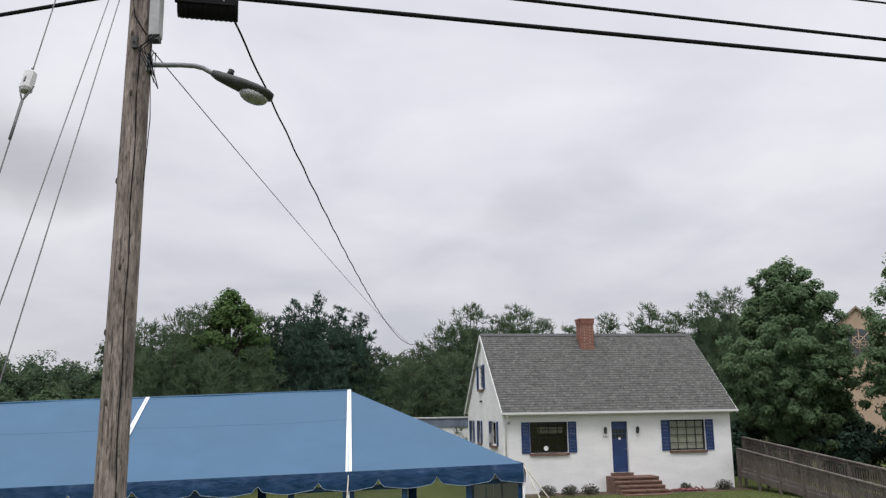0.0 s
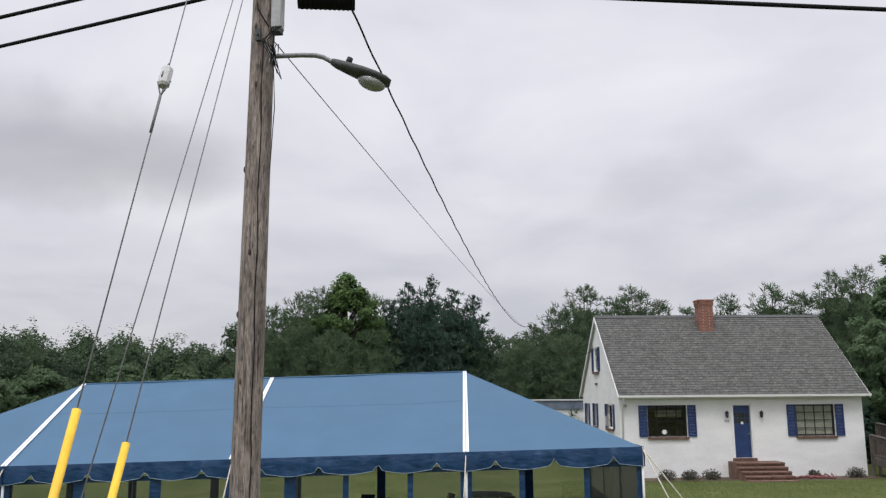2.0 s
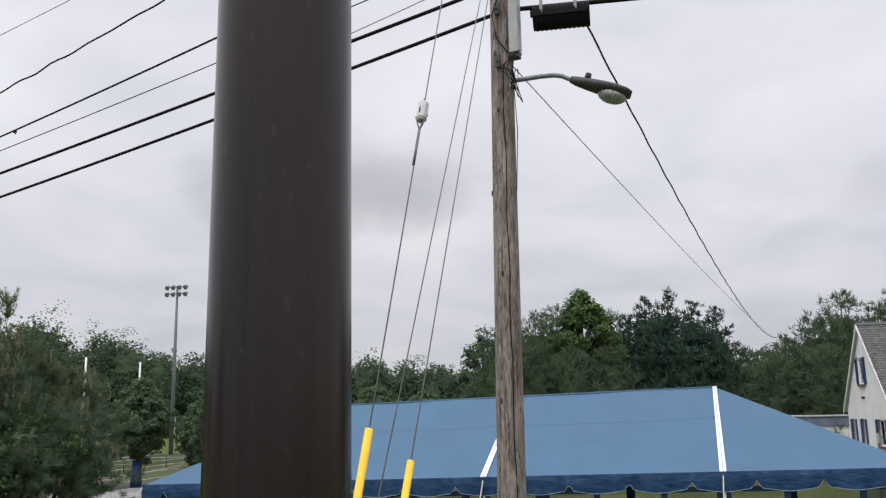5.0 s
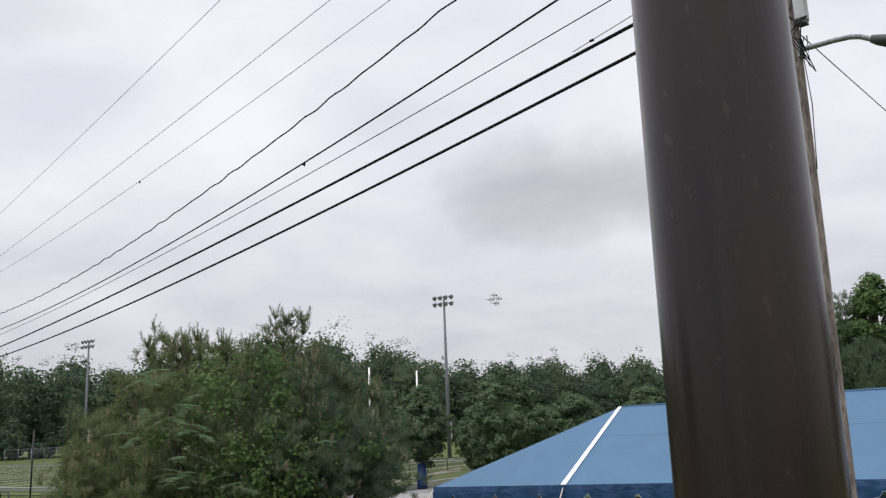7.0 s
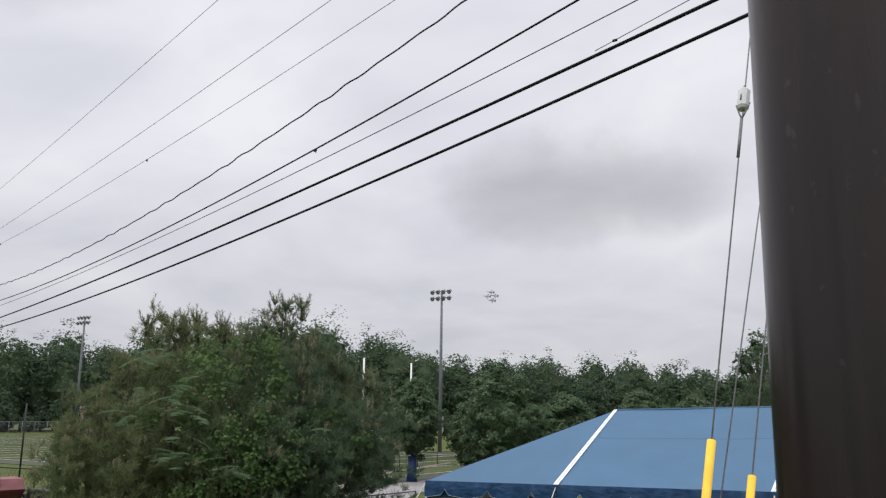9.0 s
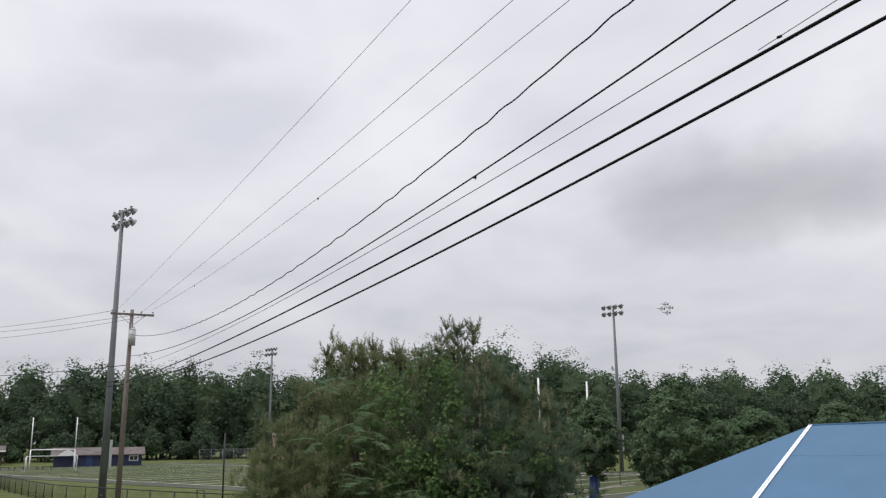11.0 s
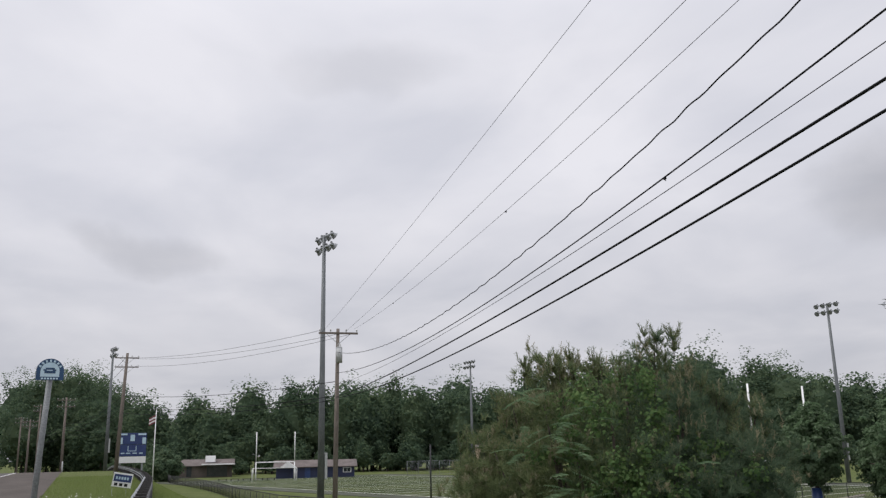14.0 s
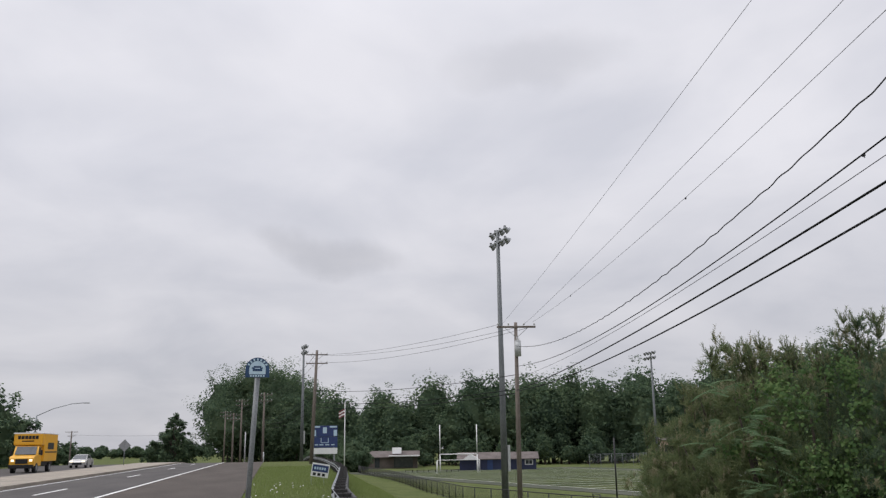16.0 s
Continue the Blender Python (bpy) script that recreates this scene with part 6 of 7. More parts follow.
    for sx, sy, h in stems[:10]:
        for k in range(6):
            b = ax * (sx + rng.normal() * 0.5) + ay * (sy + rng.normal() * 0.4)
            hh = h + rng.uniform(-1.1, 0.25)
            m.tube([(b.x, b.y, hh - 0.9), (b.x, b.y, hh)], 0.014, 4)
            for level in (0.0, 0.4):
                for q in range(6):
                    az = rng.uniform(0, 2 * math.pi)
                    o = np.array([b.x, b.y, hh - level])
                    d = np.array([math.cos(az) * 0.75, math.sin(az) * 0.75, 0.75])
                    ln = rng.uniform(0.22, 0.5) * (0 if q == 0 else 1)
                    e = o + d * ln * 0.6
                    f = e + np.array([d[0] * 0.12, d[1] * 0.12, ln * 0.75 + (0.3 if q == 0 else 0)])
                    m.tube([tuple(o), tuple(e), tuple(f)], 0.008, 4)
                    for s in range(9):
                        u = s / 8
                        tops.append(o + (e - o) * min(1, u * 2) + (f - e) * max(0, u * 2 - 1))
                        ways.append(f - o)
    tops, ways = np.repeat(np.array(tops), 6, 0), np.repeat(unit(np.array(ways)), 6, 0)
    P = tops + rng.normal(size=tops.shape) * 0.01
    W = unit(rng.normal(size=P.shape)) * 0.8 + ways * 0.7 + np.array([0, 0, 0.3])
    quads("leader_needles", needles(rng, P, W, 0.13, 0.022), L_PINE_LIT_OLIVE, ob, "olive green leader needles")
    # vines hang over the middle and the near side
    cl = []
    for i in range(105):
        a, h = rng.normal() * 2.0 + 1.2, rng.uniform(0.2, 7.2)
        if abs(a) > 4.6 or h > 7.4 - 0.20 * (a - 0.6) ** 2:
            continue
        dep = -math.sqrt(max(0.05, 1 - (h / 8.0) ** 2) * (1 - (a / 7.0) ** 2)) * rng.uniform(2.4, 4.1)
        p = ax * a + ay * (dep if rng.random() < 0.8 else -dep)
        cl.append((p.x, p.y, h))
    cl = np.array(cl)
    per = 80
    o = unit(rng.normal(size=(len(cl), per, 3)))
    P = (cl[:, None] + o * rng.uniform(0.1, 0.7, (len(cl), per, 1)) * np.array([1, 1, 0.9])).reshape(-1, 3)
    N = o.reshape(-1, 3) + np.array([0.3, -0.4, 0.5])
    quads("vines", leaves(rng, P, N, 0.15, 0.12, 0.5), L_VINE, ob, "bright green vine leaves")
    # compound fronds that stand out of the mass
    fr = []
    for i in range(46):
        a, h = rng.normal() * 1.2 - 1.3, rng.uniform(2.4, 6.4)
        p = np.array(tuple(ax * a - ay * (rng.uniform(3.7, 4.5) * math.sqrt(max(0.05, 1 - (h / 8.0) ** 2))))) + [0, 0, h]
        az = rng.uniform(0, 2 * math.pi)
        d = np.array([math.cos(az), math.sin(az), rng.uniform(-0.25, 0.3)])
        sd = unit(np.cross(d, [0, 0, 1]))
        for s in range(13):
            for q in (-1, 1):
                fr.append(np.concatenate([p + d * 0.075 * s - [0, 0, 0.004 * s * s * 0.4], sd * q + d * 0.35 - [0, 0, 0.2]]))
    fr = np.array(fr)
    quads("fronds", needles(rng, fr[:, :3], fr[:, 3:], 0.22, 0.055), L_MAPLE, ob, "feathery pale compound leaves")
    m.done("trunk", M_BARK, ob)
    return ob


overgrown_pine()


def woods(name, label, line, spacing, depth_rows, hmin, hmax, seed, mat=L_WOODS, lf=0.62, clumps=34, per=34, low=0.05):
    """Far woodland along a line of (x, y, share of height): crowns down to the ground, in one mesh."""
    rng = np.random.default_rng(seed)
    V = []
    tm, cm = Mesh(), Mesh()
    for (x0, y0, s0), (x1, y1, s1) in zip(line, line[1:]):
        ln = math.hypot(x1 - x0, y1 - y0)
        for row in range(depth_rows):
            for i in range(max(1, int(ln / spacing))):
                f = (i + rng.uniform(0.1, 0.9)) / max(1, int(ln / spacing))
                nx, ny = (y1 - y0) / ln, -(x1 - x0) / ln
                off = row * 6.0 + rng.uniform(-2, 2)
                x, y = x0 + (x1 - x0) * f - nx * off, y0 + (y1 - y0) * f - ny * off
                h = rng.uniform(hmin, hmax) * (1.0 if row else 0.84) * (s0 + (s1 - s0) * f)
                w = max(h * rng.uniform(0.55, 0.95), spacing * 1.2)
                lo = rng.uniform(-low, low) * h
                c, r = (x, y, -2.6 + lo + (h - lo) / 2), (w / 2, w / 2, (h - lo) / 2)
                P, D, C = crown_points(rng, c, r, clumps, per, h * rng.uniform(0.07, 0.10), 0.75, 0.35)
                D = D + np.array([0, 0, 0.5])
                V.append(leaves(rng, P, D, lf, lf * 0.75, 0.35))
                V.append(skin(rng, c, [q * 0.70 for q in r], int(48 * h), (lf * 1.4, lf * 1.1)))
                cm.faces(*core(rng, c, [q * 0.56 for q in r], 10, 0.10))
                tm.tube([(x, y, -2.8), (x, y, -2.6 + h * 0.7)], 0.25, 5, [0.3, 0.08])
    ob = quads(name, np.concatenate(V), mat)
    tagged(ob, label, "woods", kind="stuff")
    cm.done("inner_foliage", mat, ob)
    tm.done("trunks", M_BARK, ob)
    return ob


woods("woods", "dense mixed green woodland beyond the field", [(-232, 6, 0.95), (-222, 20, 1.0), (-213, 34, 0.90), (-209, 44, 1.02), (-207, 53, 1.10), (-196, 92, 1.20)], 6.0, 3, 15, 25.0, 300, lf=0.62, clumps=34, per=24)
woods("woods", "dense mixed green woodland behind the driveway", [(-196, 92, 1.20), (-168, 140, 1.50), (-150, 155, 1.38), (-135, 168, 1.14), (-92, 212, 0.96), (-40, 235, 0.84), (-5, 237, 0.82)], 6.2, 3, 15, 22.5, 310, lf=0.62, clumps=32, per=22)
woods("woods", "tall dark woodland beside the road", [(-238, -6, 0.94), (-241, 12, 1.0), (-268, 21, 1.0)], 5.4, 3, 22.0, 31.5, 301, clumps=60, per=40, lf=0.55)
woods("woods", "low bushy trees at the edge of the roadside woods", [(-232, -19, 0.8), (-236, -13, 1.25)], 3.4, 2, 8.0, 12.0, 306, clumps=30, per=34, lf=0.5)
woods("woods", "dark trees on the far side of the road", [(-70, -35.5, 1.0), (-104, -34.0, 1.25), (-128, -33.5, 1.15), (-146, -33.5, 0.7)], 5.6, 2, 11.5, 14.5, 302, clumps=30, per=30, lf=0.55)
woods("woods", "low trees beside the far end of the road", [(-262, -56, 1.0), (-267, -42, 0.9)], 4.0, 2, 7.5, 9.5, 305, clumps=26, per=40, lf=0.55)
woods("woods", "low wooded rise at the end of the road", [(-520, -150, 1.0), (-560, -80, 0.9), (-600, -30, 1.1), (-620, 30, 1.0)], 9, 2, 6, 11, 303, lf=0.9, clumps=24, per=26)
woods("undergrowth", "bushy undergrowth at the edge of the woods", [(-202, 14, 1.0), (-197, 45, 0.9), (-186, 88, 1.0), (-160, 132, 1.1), (-128, 158, 1.0), (-86, 202, 1.0), (-30, 224, 1.0)], 4.4, 2, 4.0, 11.0, 304, clumps=20, per=18, lf=0.5, low=0.02)
broadleaf("broadleaf_tree", "slender green tree standing apart beside the far road", (-205, -14.6, -2.6), 13.0, 5.2, 1.0, L_WOODS, 191, 80, 70, (0.5, 0.34), 0.75, 0.5, 0.2)


# ---- tall sports lights ----
def sports_light(x, y, top, face, label):
    """A tapered steel mast with two crossarms of floodlights turned to the field."""
    z0 = gz(x, y)
    ob = thing("sports_light", label, "floodlight mast", "floodlight masts", (x, y, z0))
    h = top - z0
    Mesh().tube([(0, 0, -0.3), (0, 0, h * 0.4), (0, 0, h)], 0.2, 14, [0.27, 0.22, 0.13]).done("mast", M_MAST, ob)
    Mesh().box((0.06, 0.33, 3.4), (0.3, 0.2, 1.9), None, 0.02).done("control_box", M_GREYBOX, ob)
    fx = Vector((face[0], face[1], 0)).normalized()
    sx = Vector((-fx.y, fx.x, 0))
    rot = Matrix((sx, fx, Vector((0, 0, 1)))).transposed()
    for dz in (-0.15, -1.0):
        Mesh().box((0, 0, h + dz), (3.0, 0.10, 0.12), rot).done("crossarm", M_GALV, ob)
        for k in range(4):
            c = sx * (-1.25 + k * 0.83) + Vector((0, 0, h + dz + 0.02))
            d = (fx + Vector((0, 0, -0.55))).normalized()
            lm = Mesh().cyl(c - d * 0.10, c + d * 0.10, 0.12, 0.17, 12).cyl(c + d * 0.10, c + d * 0.36, 0.17, 0.30, 14, caps=False).cyl(c + d * 0.34, c + d * 0.37, 0.29, 0.28, 14)
            fl = lm.done("floodlight", M_ALU, ob)
            Mesh().box(c + Vector((0, 0, 0.12)), (0.1, 0.14, 0.2), rot).done("ballast_bracket", M_LAMPHOOD, fl)
    return ob


SL = "tall grey steel floodlight mast beside the playing field"
sports_light(-63.6, 19.1, 18.5, AY, SL)
sports_light(-71.6, 83.5, 17.9, -AY, SL)
sports_light(-135.8, 68.4, 17.2, -AY, SL)
sports_light(-130.3, 8.6, 16.9, AY, SL)


# ---- other utility poles along the road ----
def far_pole(x, y, top, arms, lean=0.0, can=False, r=0.15):
    z0 = gz(x, y)
    h = top - z0
    ob = thing("utility_pole", "brown wooden utility pole with crossarms beside the road", "utility pole", "roadside utility poles", (x, y, z0))
    Mesh().tube([(0, 0, -0.3), (0, lean * 0.5, h * 0.5), (0, lean, h)], r, 12, [r, r * 0.85, r * 0.62]).done("shaft", M_FARWOOD, ob)
    rot = pose(0, 0, 0, 0, 0, -10).to_3x3()
    for dz, ln in arms:
        arm = Mesh().box((0.1, lean, h - dz), (0.10, ln, 0.12), rot).done("crossarm", M_FARWOOD, ob)
        for s in (-0.47, -0.2, 0.2, 0.47):
            c = Vector((0.1, lean, h - dz)) + rot @ Vector((0, s * ln, 0.06))
            Mesh().cyl(c, c + Vector((0, 0, 0.1)), 0.015, n=6).cyl(c + Vector((0, 0, 0.08)), c + Vector((0, 0, 0.22)), 0.06, 0.03, 8).done("insulator", M_PORCELAIN, arm)
        for s in (-1, 1):
            Mesh().tube([Vector((0.12, lean, h - dz - 0.7)), Vector((0.1, lean, h - dz)) + rot @ Vector((0, s * ln * 0.3, -0.05))], 0.015, 4).done("brace", M_GALV, arm)
    if can:
        t = Mesh().cyl((0.3, lean, h - 2.2), (0.3, lean, h - 1.25), 0.2, n=14).done("transformer", M_GREYBOX, ob)
        Mesh().cyl((0.3, lean, h - 1.25), (0.3, lean, h - 1.18), 0.21, 0.12, 14).done("lid", M_GREYBOX, t)
        for s in (-0.08, 0.08):
            Mesh().cyl((0.3, lean + s, h - 1.2), (0.3, lean + s, h - 0.95), 0.035, 0.02, 8).done("bushing", M_PORCELAIN, t)
    return ob


far_pole(-52.5, 16.6, 9.45, ((0.3, 2.5),), 0.1, True, 0.17)
far_pole(-105.0, 8.0, 13.4, ((0.55, 2.6), (1.6, 2.6)), 0.45, r=0.24)
far_pole(-146.0, 3.4, 10.9, ((0.4, 2.6), (1.4, 2.6)), 0.0, r=0.22)
far_pole(-225.6, -4.0, 11.3, ((0.4, 2.6), (1.3, 2.6)), 0.0, r=0.22)
far_pole(-190.6, -0.1, 12.3, ((0.4, 2.6), (1.3, 2.6)), 0.0, r=0.22)
far_pole(-246.0, -43.5, 7.2, ((0.3, 3.2), (1.3, 2.0)), 0.0, r=0.24)
far_pole(-171.0, -1.6, 8.6, ((0.4, 2.6), (1.2, 2.4)), 0.0, r=0.2)
for k, (za, zb) in enumerate(((9.3, 12.9), (9.2, 12.8), (9.15, 11.9), (6.1, 8.6), (5.2, 7.2), (4.95, 6.6))):
    off = (-1.1, 0.5, 1.1, 0, 0, 0)[k]
    a = Vector((-52.5, 16.6, za)) + NV * off
    b = Vector((-105.0, 8.3, zb)) + NV * off
    tagged(Mesh().tube(sag_line(a, b, 0.6 if k < 3 else 0.5), 0.012 if k < 3 else 0.022, 5).done("wire", M_CABLE), "overhead wire between roadside poles", "cable")
for k, (za, zb) in enumerate(((12.9, 10.5), (11.9, 9.6), (8.6, 7.0), (7.2, 6.0), (7.9, 6.5), (6.5, 5.4))):
    tagged(Mesh().tube(sag_line((-105.0, 8.3, za), (-146, 3.4, zb), 1.0), 0.02, 5).done("wire", M_CABLE), "overhead wire between roadside poles", "cable")
tagged(Mesh().tube(sag_line((-225.6, -4, 6.0), (-246, -43.5, 6.2), 0.5), 0.02, 5).done("wire", M_CABLE), "overhead wire between roadside poles", "cable")
for za, zb in ((10.5, 11.8), (9.6, 10.9), (7.0, 8.2), (6.5, 7.4), (5.4, 6.2)):
    tagged(Mesh().tube(sag_line((-146, 3.4, za), (-190.6, -0.1, zb), 1.2), 0.024, 5).done("wire", M_CABLE), "overhead wire between roadside poles", "cable")
    tagged(Mesh().tube(sag_line((-190.6, -0.1, zb), (-225.6, -4.0, zb - 0.8), 1.0), 0.026, 5).done("wire", M_CABLE), "overhead wire between roadside poles", "cable")
# two short white marker posts by the far shoulder
for x, y, h in ((-150.0, 0.6, 4.6), (-140, 3.4, 1.3)):
    tagged(Mesh().cyl((x, y, gz(x, y) - 0.2), (x, y, h), 0.11, 0.09, 10).done("marker_post", M_GREYBOX), "pale slender post beside the road", "post")

# ---- arched road sign ----
SX, SY = -19.2, -0.05
sign = thing("road_sign", "arched blue and pale sign on a grey steel post", "road sign", at=(SX, SY, -0.13))
Mesh().tube([(0, -0.15, -0.3), (0, -0.07, 1.6), (0, 0.01, 3.42)], 0.055, 12).done("post", M_SIGNPOST, sign)


def arch(w, h0, h1, n=18):
    r = w / 2
    return [(-r, h0), (r, h0)] + [(r * math.cos(math.pi * i / n), h1 - r + r * math.sin(math.pi * i / n) * 1.0) for i in range(n + 1)]


face = 0.075
Mesh().prism([(face, -y, z) for y, z in arch(0.50, 3.32, 3.74)], (-0.012, 0, 0)).done("plate", M_SIGNBLUE, sign)
Mesh().prism([(face + 0.003, -y, z) for y, z in arch(0.34, 3.385, 3.665)], (-0.002, 0, 0)).done("inner_field", M_SIGNLIGHT, sign)
for y0, y1, z0, z1 in ((-0.10, 0.10, 3.45, 3.50), (-0.08, 0.08, 3.52, 3.56), (-0.12, -0.06, 3.50, 3.53), (0.05, 0.11, 3.50, 3.53)):
    Mesh().span((face + 0.001, y0, z0), (face + 0.007, y1, z1)).done("picture_bar", M_SIGNBLUE, sign)
for i in range(7):
    a = math.pi * (0.16 + 0.68 * i / 6)
    Mesh().box((face + 0.003, 0.207 * math.cos(a), 3.49 + 0.207 * math.sin(a)), (0.006, 0.035, 0.045), Matrix.Rotation(a - math.pi / 2, 3, "X")).done("letter_bar", M_SIGNLIGHT, sign)
for i in range(6):
    Mesh().span((face - 0.002, -0.15 + i * 0.053, 3.335), (face + 0.005, -0.115 + i * 0.053, 3.367)).done("letter_bar", M_SIGNLIGHT, sign)

# ---- guard rail ----
rail_line = [(-11, 1.25), (-16, 1.45), (-22.6, 1.9), (-32, 3.05), (-47, 4.85), (-62, 6.2), (-80, 7.5), (-95, 8.4), (-110, 9.05), (-130, 9.7), (-160, 10.4), (-195, 11.0)]


def along(line, step):
    """Even steps along a line of corners, with the way at each."""
    out, left = [], 0.0
    for (x0, y0), (x1, y1) in zip(line, line[1:]):
        ln = math.hypot(x1 - x0, y1 - y0)
        d = ((x1 - x0) / ln, (y1 - y0) / ln)
        s = left
        while s < ln:
            out.append((x0 + d[0] * s, y0 + d[1] * s, d))
            s += step
        left = s - ln
    return out


guard = thing("guard_rail", "long weathered grey steel guard rail on dark posts", "guard rail")
prof = [(0.00, 0.42), (-0.055, 0.46), (-0.055, 0.51), (0.0, 0.56), (0.0, 0.60), (-0.055, 0.65), (-0.055, 0.70), (0.0, 0.74)]
pp = along(rail_line, 1.905)
rv = [(x - d[1] * -o * 1.0 + 0.0, y + d[0] * -o * -1.0, z + crest(x)) for x, y, d in pp for o, z in prof]
np_ = len(prof)
Mesh().faces(rv, [(k * np_ + i, (k + 1) * np_ + i, (k + 1) * np_ + i + 1, k * np_ + i + 1) for k in range(len(pp) - 1) for i in range(np_ - 1)]).done("beam", M_GALV, guard, "corrugated grey steel beam")
post_me = Mesh().box((0, 0, 0.2), (0.15, 0.18, 1.1), None, 0.008).data("post", M_POST)
block_me = Mesh().box((0, 0, 0.58), (0.15, 0.18, 0.34), None, 0.006).data("block", M_POST)
for x, y, d in pp:
    a = math.degrees(math.atan2(d[1], d[0]))
    for nm, me, off in (("post", post_me, 0.30), ("block", block_me, 0.10)):
        ob = new(nm, me)
        ob.parent = guard
        ob.matrix_basis = pose(x + d[1] * off, y - d[0] * off, -0.03 + crest(x), 0, 0, a)


# ---- black chain-link fences ----
def fence(name, label, line, height, step, mat, mesh=True, r=0.03, z=None):
    ob = thing(name, label, "fence")
    pts = along(line, step)
    tops = []
    for x, y, d in pts:
        g0 = gz(x, y) if z is None else z
        Mesh().cyl((x, y, g0 - 0.2), (x, y, g0 + height), r, n=8).done("post", mat, ob)
        tops.append(Vector((x, y, g0 + height)))
    Mesh().tube(tops, r * 0.8, 6).done("top_rail", mat, ob)
    Mesh().tube([t - Vector((0, 0, height - 0.1)) for t in tops], r * 0.5, 5).done("bottom_rail", mat, ob)
    if mesh:
        for a, b in zip(tops, tops[1:]):
            w = Mesh()
            n = 10
            for i in range(n):
                for s in (1, -1):
                    f0, f1 = i / n, min(1, max(0, (i + s * 3.0) / n))
                    lim = abs(f1 - f0) * n / 3.0
                    w.tube([a.lerp(b, f0) - Vector((0, 0, height - 0.1)), a.lerp(b, f1) - Vector((0, 0, (height - 0.1) * (1 - lim)))], 0.008, 3)
            w.done("mesh_panel", mat, ob)
    return ob


fence("chain_fence", "low black chain-link fence along the playing field", [(-37, 25), (-44, 22.5), (-52, 20.0), (-67, 17.0), (-85, 17.6), (-103, 19.0), (-118, 19.8), (-150, 20.0), (-175, 22.5)], 1.25, 2.7, M_BLACK, True, 0.042)
fence("chain_fence", "low black chain-link fence beyond the driveway", [(-45.0, 38), (-48.3, 47), (-50.5, 57), (-49, 75)], 1.25, 3.0, M_BLACK, True, 0.035)
fence("pipe_fence", "black pipe fence beside the driveway", [(-25.0, 19), (-25.5, 24.0), (-25.8, 29.4)], 1.12, 2.2, M_BLACK, False, 0.03)
fence("tall_fence", "tall grey chain-link fence at the far side of the field", [(-150, 62), (-158, 84)], 2.6, 2.8, M_GALV, True, 0.035)
tagged(Mesh().cyl((-55.5, 24.4, -2.8), (-55.5, 24.4, 2.15), 0.055, n=10).done("fence_mast", M_BLACK), "tall thin black post by the field fence", "post")
fence("net_fence", "black fence bank rising beside the guard rail", [(-16, 1.8), (-24, 2.45), (-34, 3.7), (-50, 5.55), (-80, 7.9)], 0.7, 1.9, M_BLACK, True, 0.05)


# ---- field furniture ----
def goal_post(a, b, top, bar, r):
    ob = thing("goal_post", "cream football goal posts on the playing field", "goal post", "football goal posts", ((a[0] + b[0]) / 2, (a[1] + b[1]) / 2, -2.6))
    p, q = Vector((a[0], a[1], 0)) - Vector((ob.location.x, ob.location.y, 0)), Vector((b[0], b[1], 0)) - Vector((ob.location.x, ob.location.y, 0))
    for w in (p, q):
        Mesh().tube([w + Vector((0, 0, bar)), w + Vector((0, 0, top + 2.6))], r, 8).done("upright", M_TRIM, ob)
    Mesh().tube([p + Vector((0, 0, bar)), q + Vector((0, 0, bar))], r, 8).done("crossbar", M_TRIM, ob)
    for w in (p, q):
        Mesh().tube([w + Vector((0, 0, bar)), w + Vector((0, 0, -0.2))], r * 1.2, 8).done("leg", M_TRIM, ob)


goal_post((-51.0, 49.4), (-52.1, 56.4), 6.35, 3.05, 0.075)
goal_post((-146.8, 33.3), (-145.2, 39.45), 5.42, 3.05, 0.08)


def soccer_goal(a, b):
    ob = thing("soccer_goal", "white framed soccer goal on the field", "soccer goal", at=(a[0], a[1], -2.55))
    p, q = Vector((0, 0, 0)), Vector((b[0] - a[0], b[1] - a[1], 0))
    up, bk = Vector((0, 0, 2.1)), Vector((-2.0, 0.3, 0))
    for m in ([p, p + up], [q, q + up], [p + up, q + up], [p + up, p + bk + up * 0.9], [q + up, q + bk + up * 0.9], [p + bk, p + bk + up * 0.9], [q + bk, q + bk + up * 0.9], [p, p + bk], [q, q + bk]):
        Mesh().tube(m, 0.05, 6).done("bar", M_TRIM, ob)


soccer_goal((-142.2, 31.8), (-140.6, 38.6))


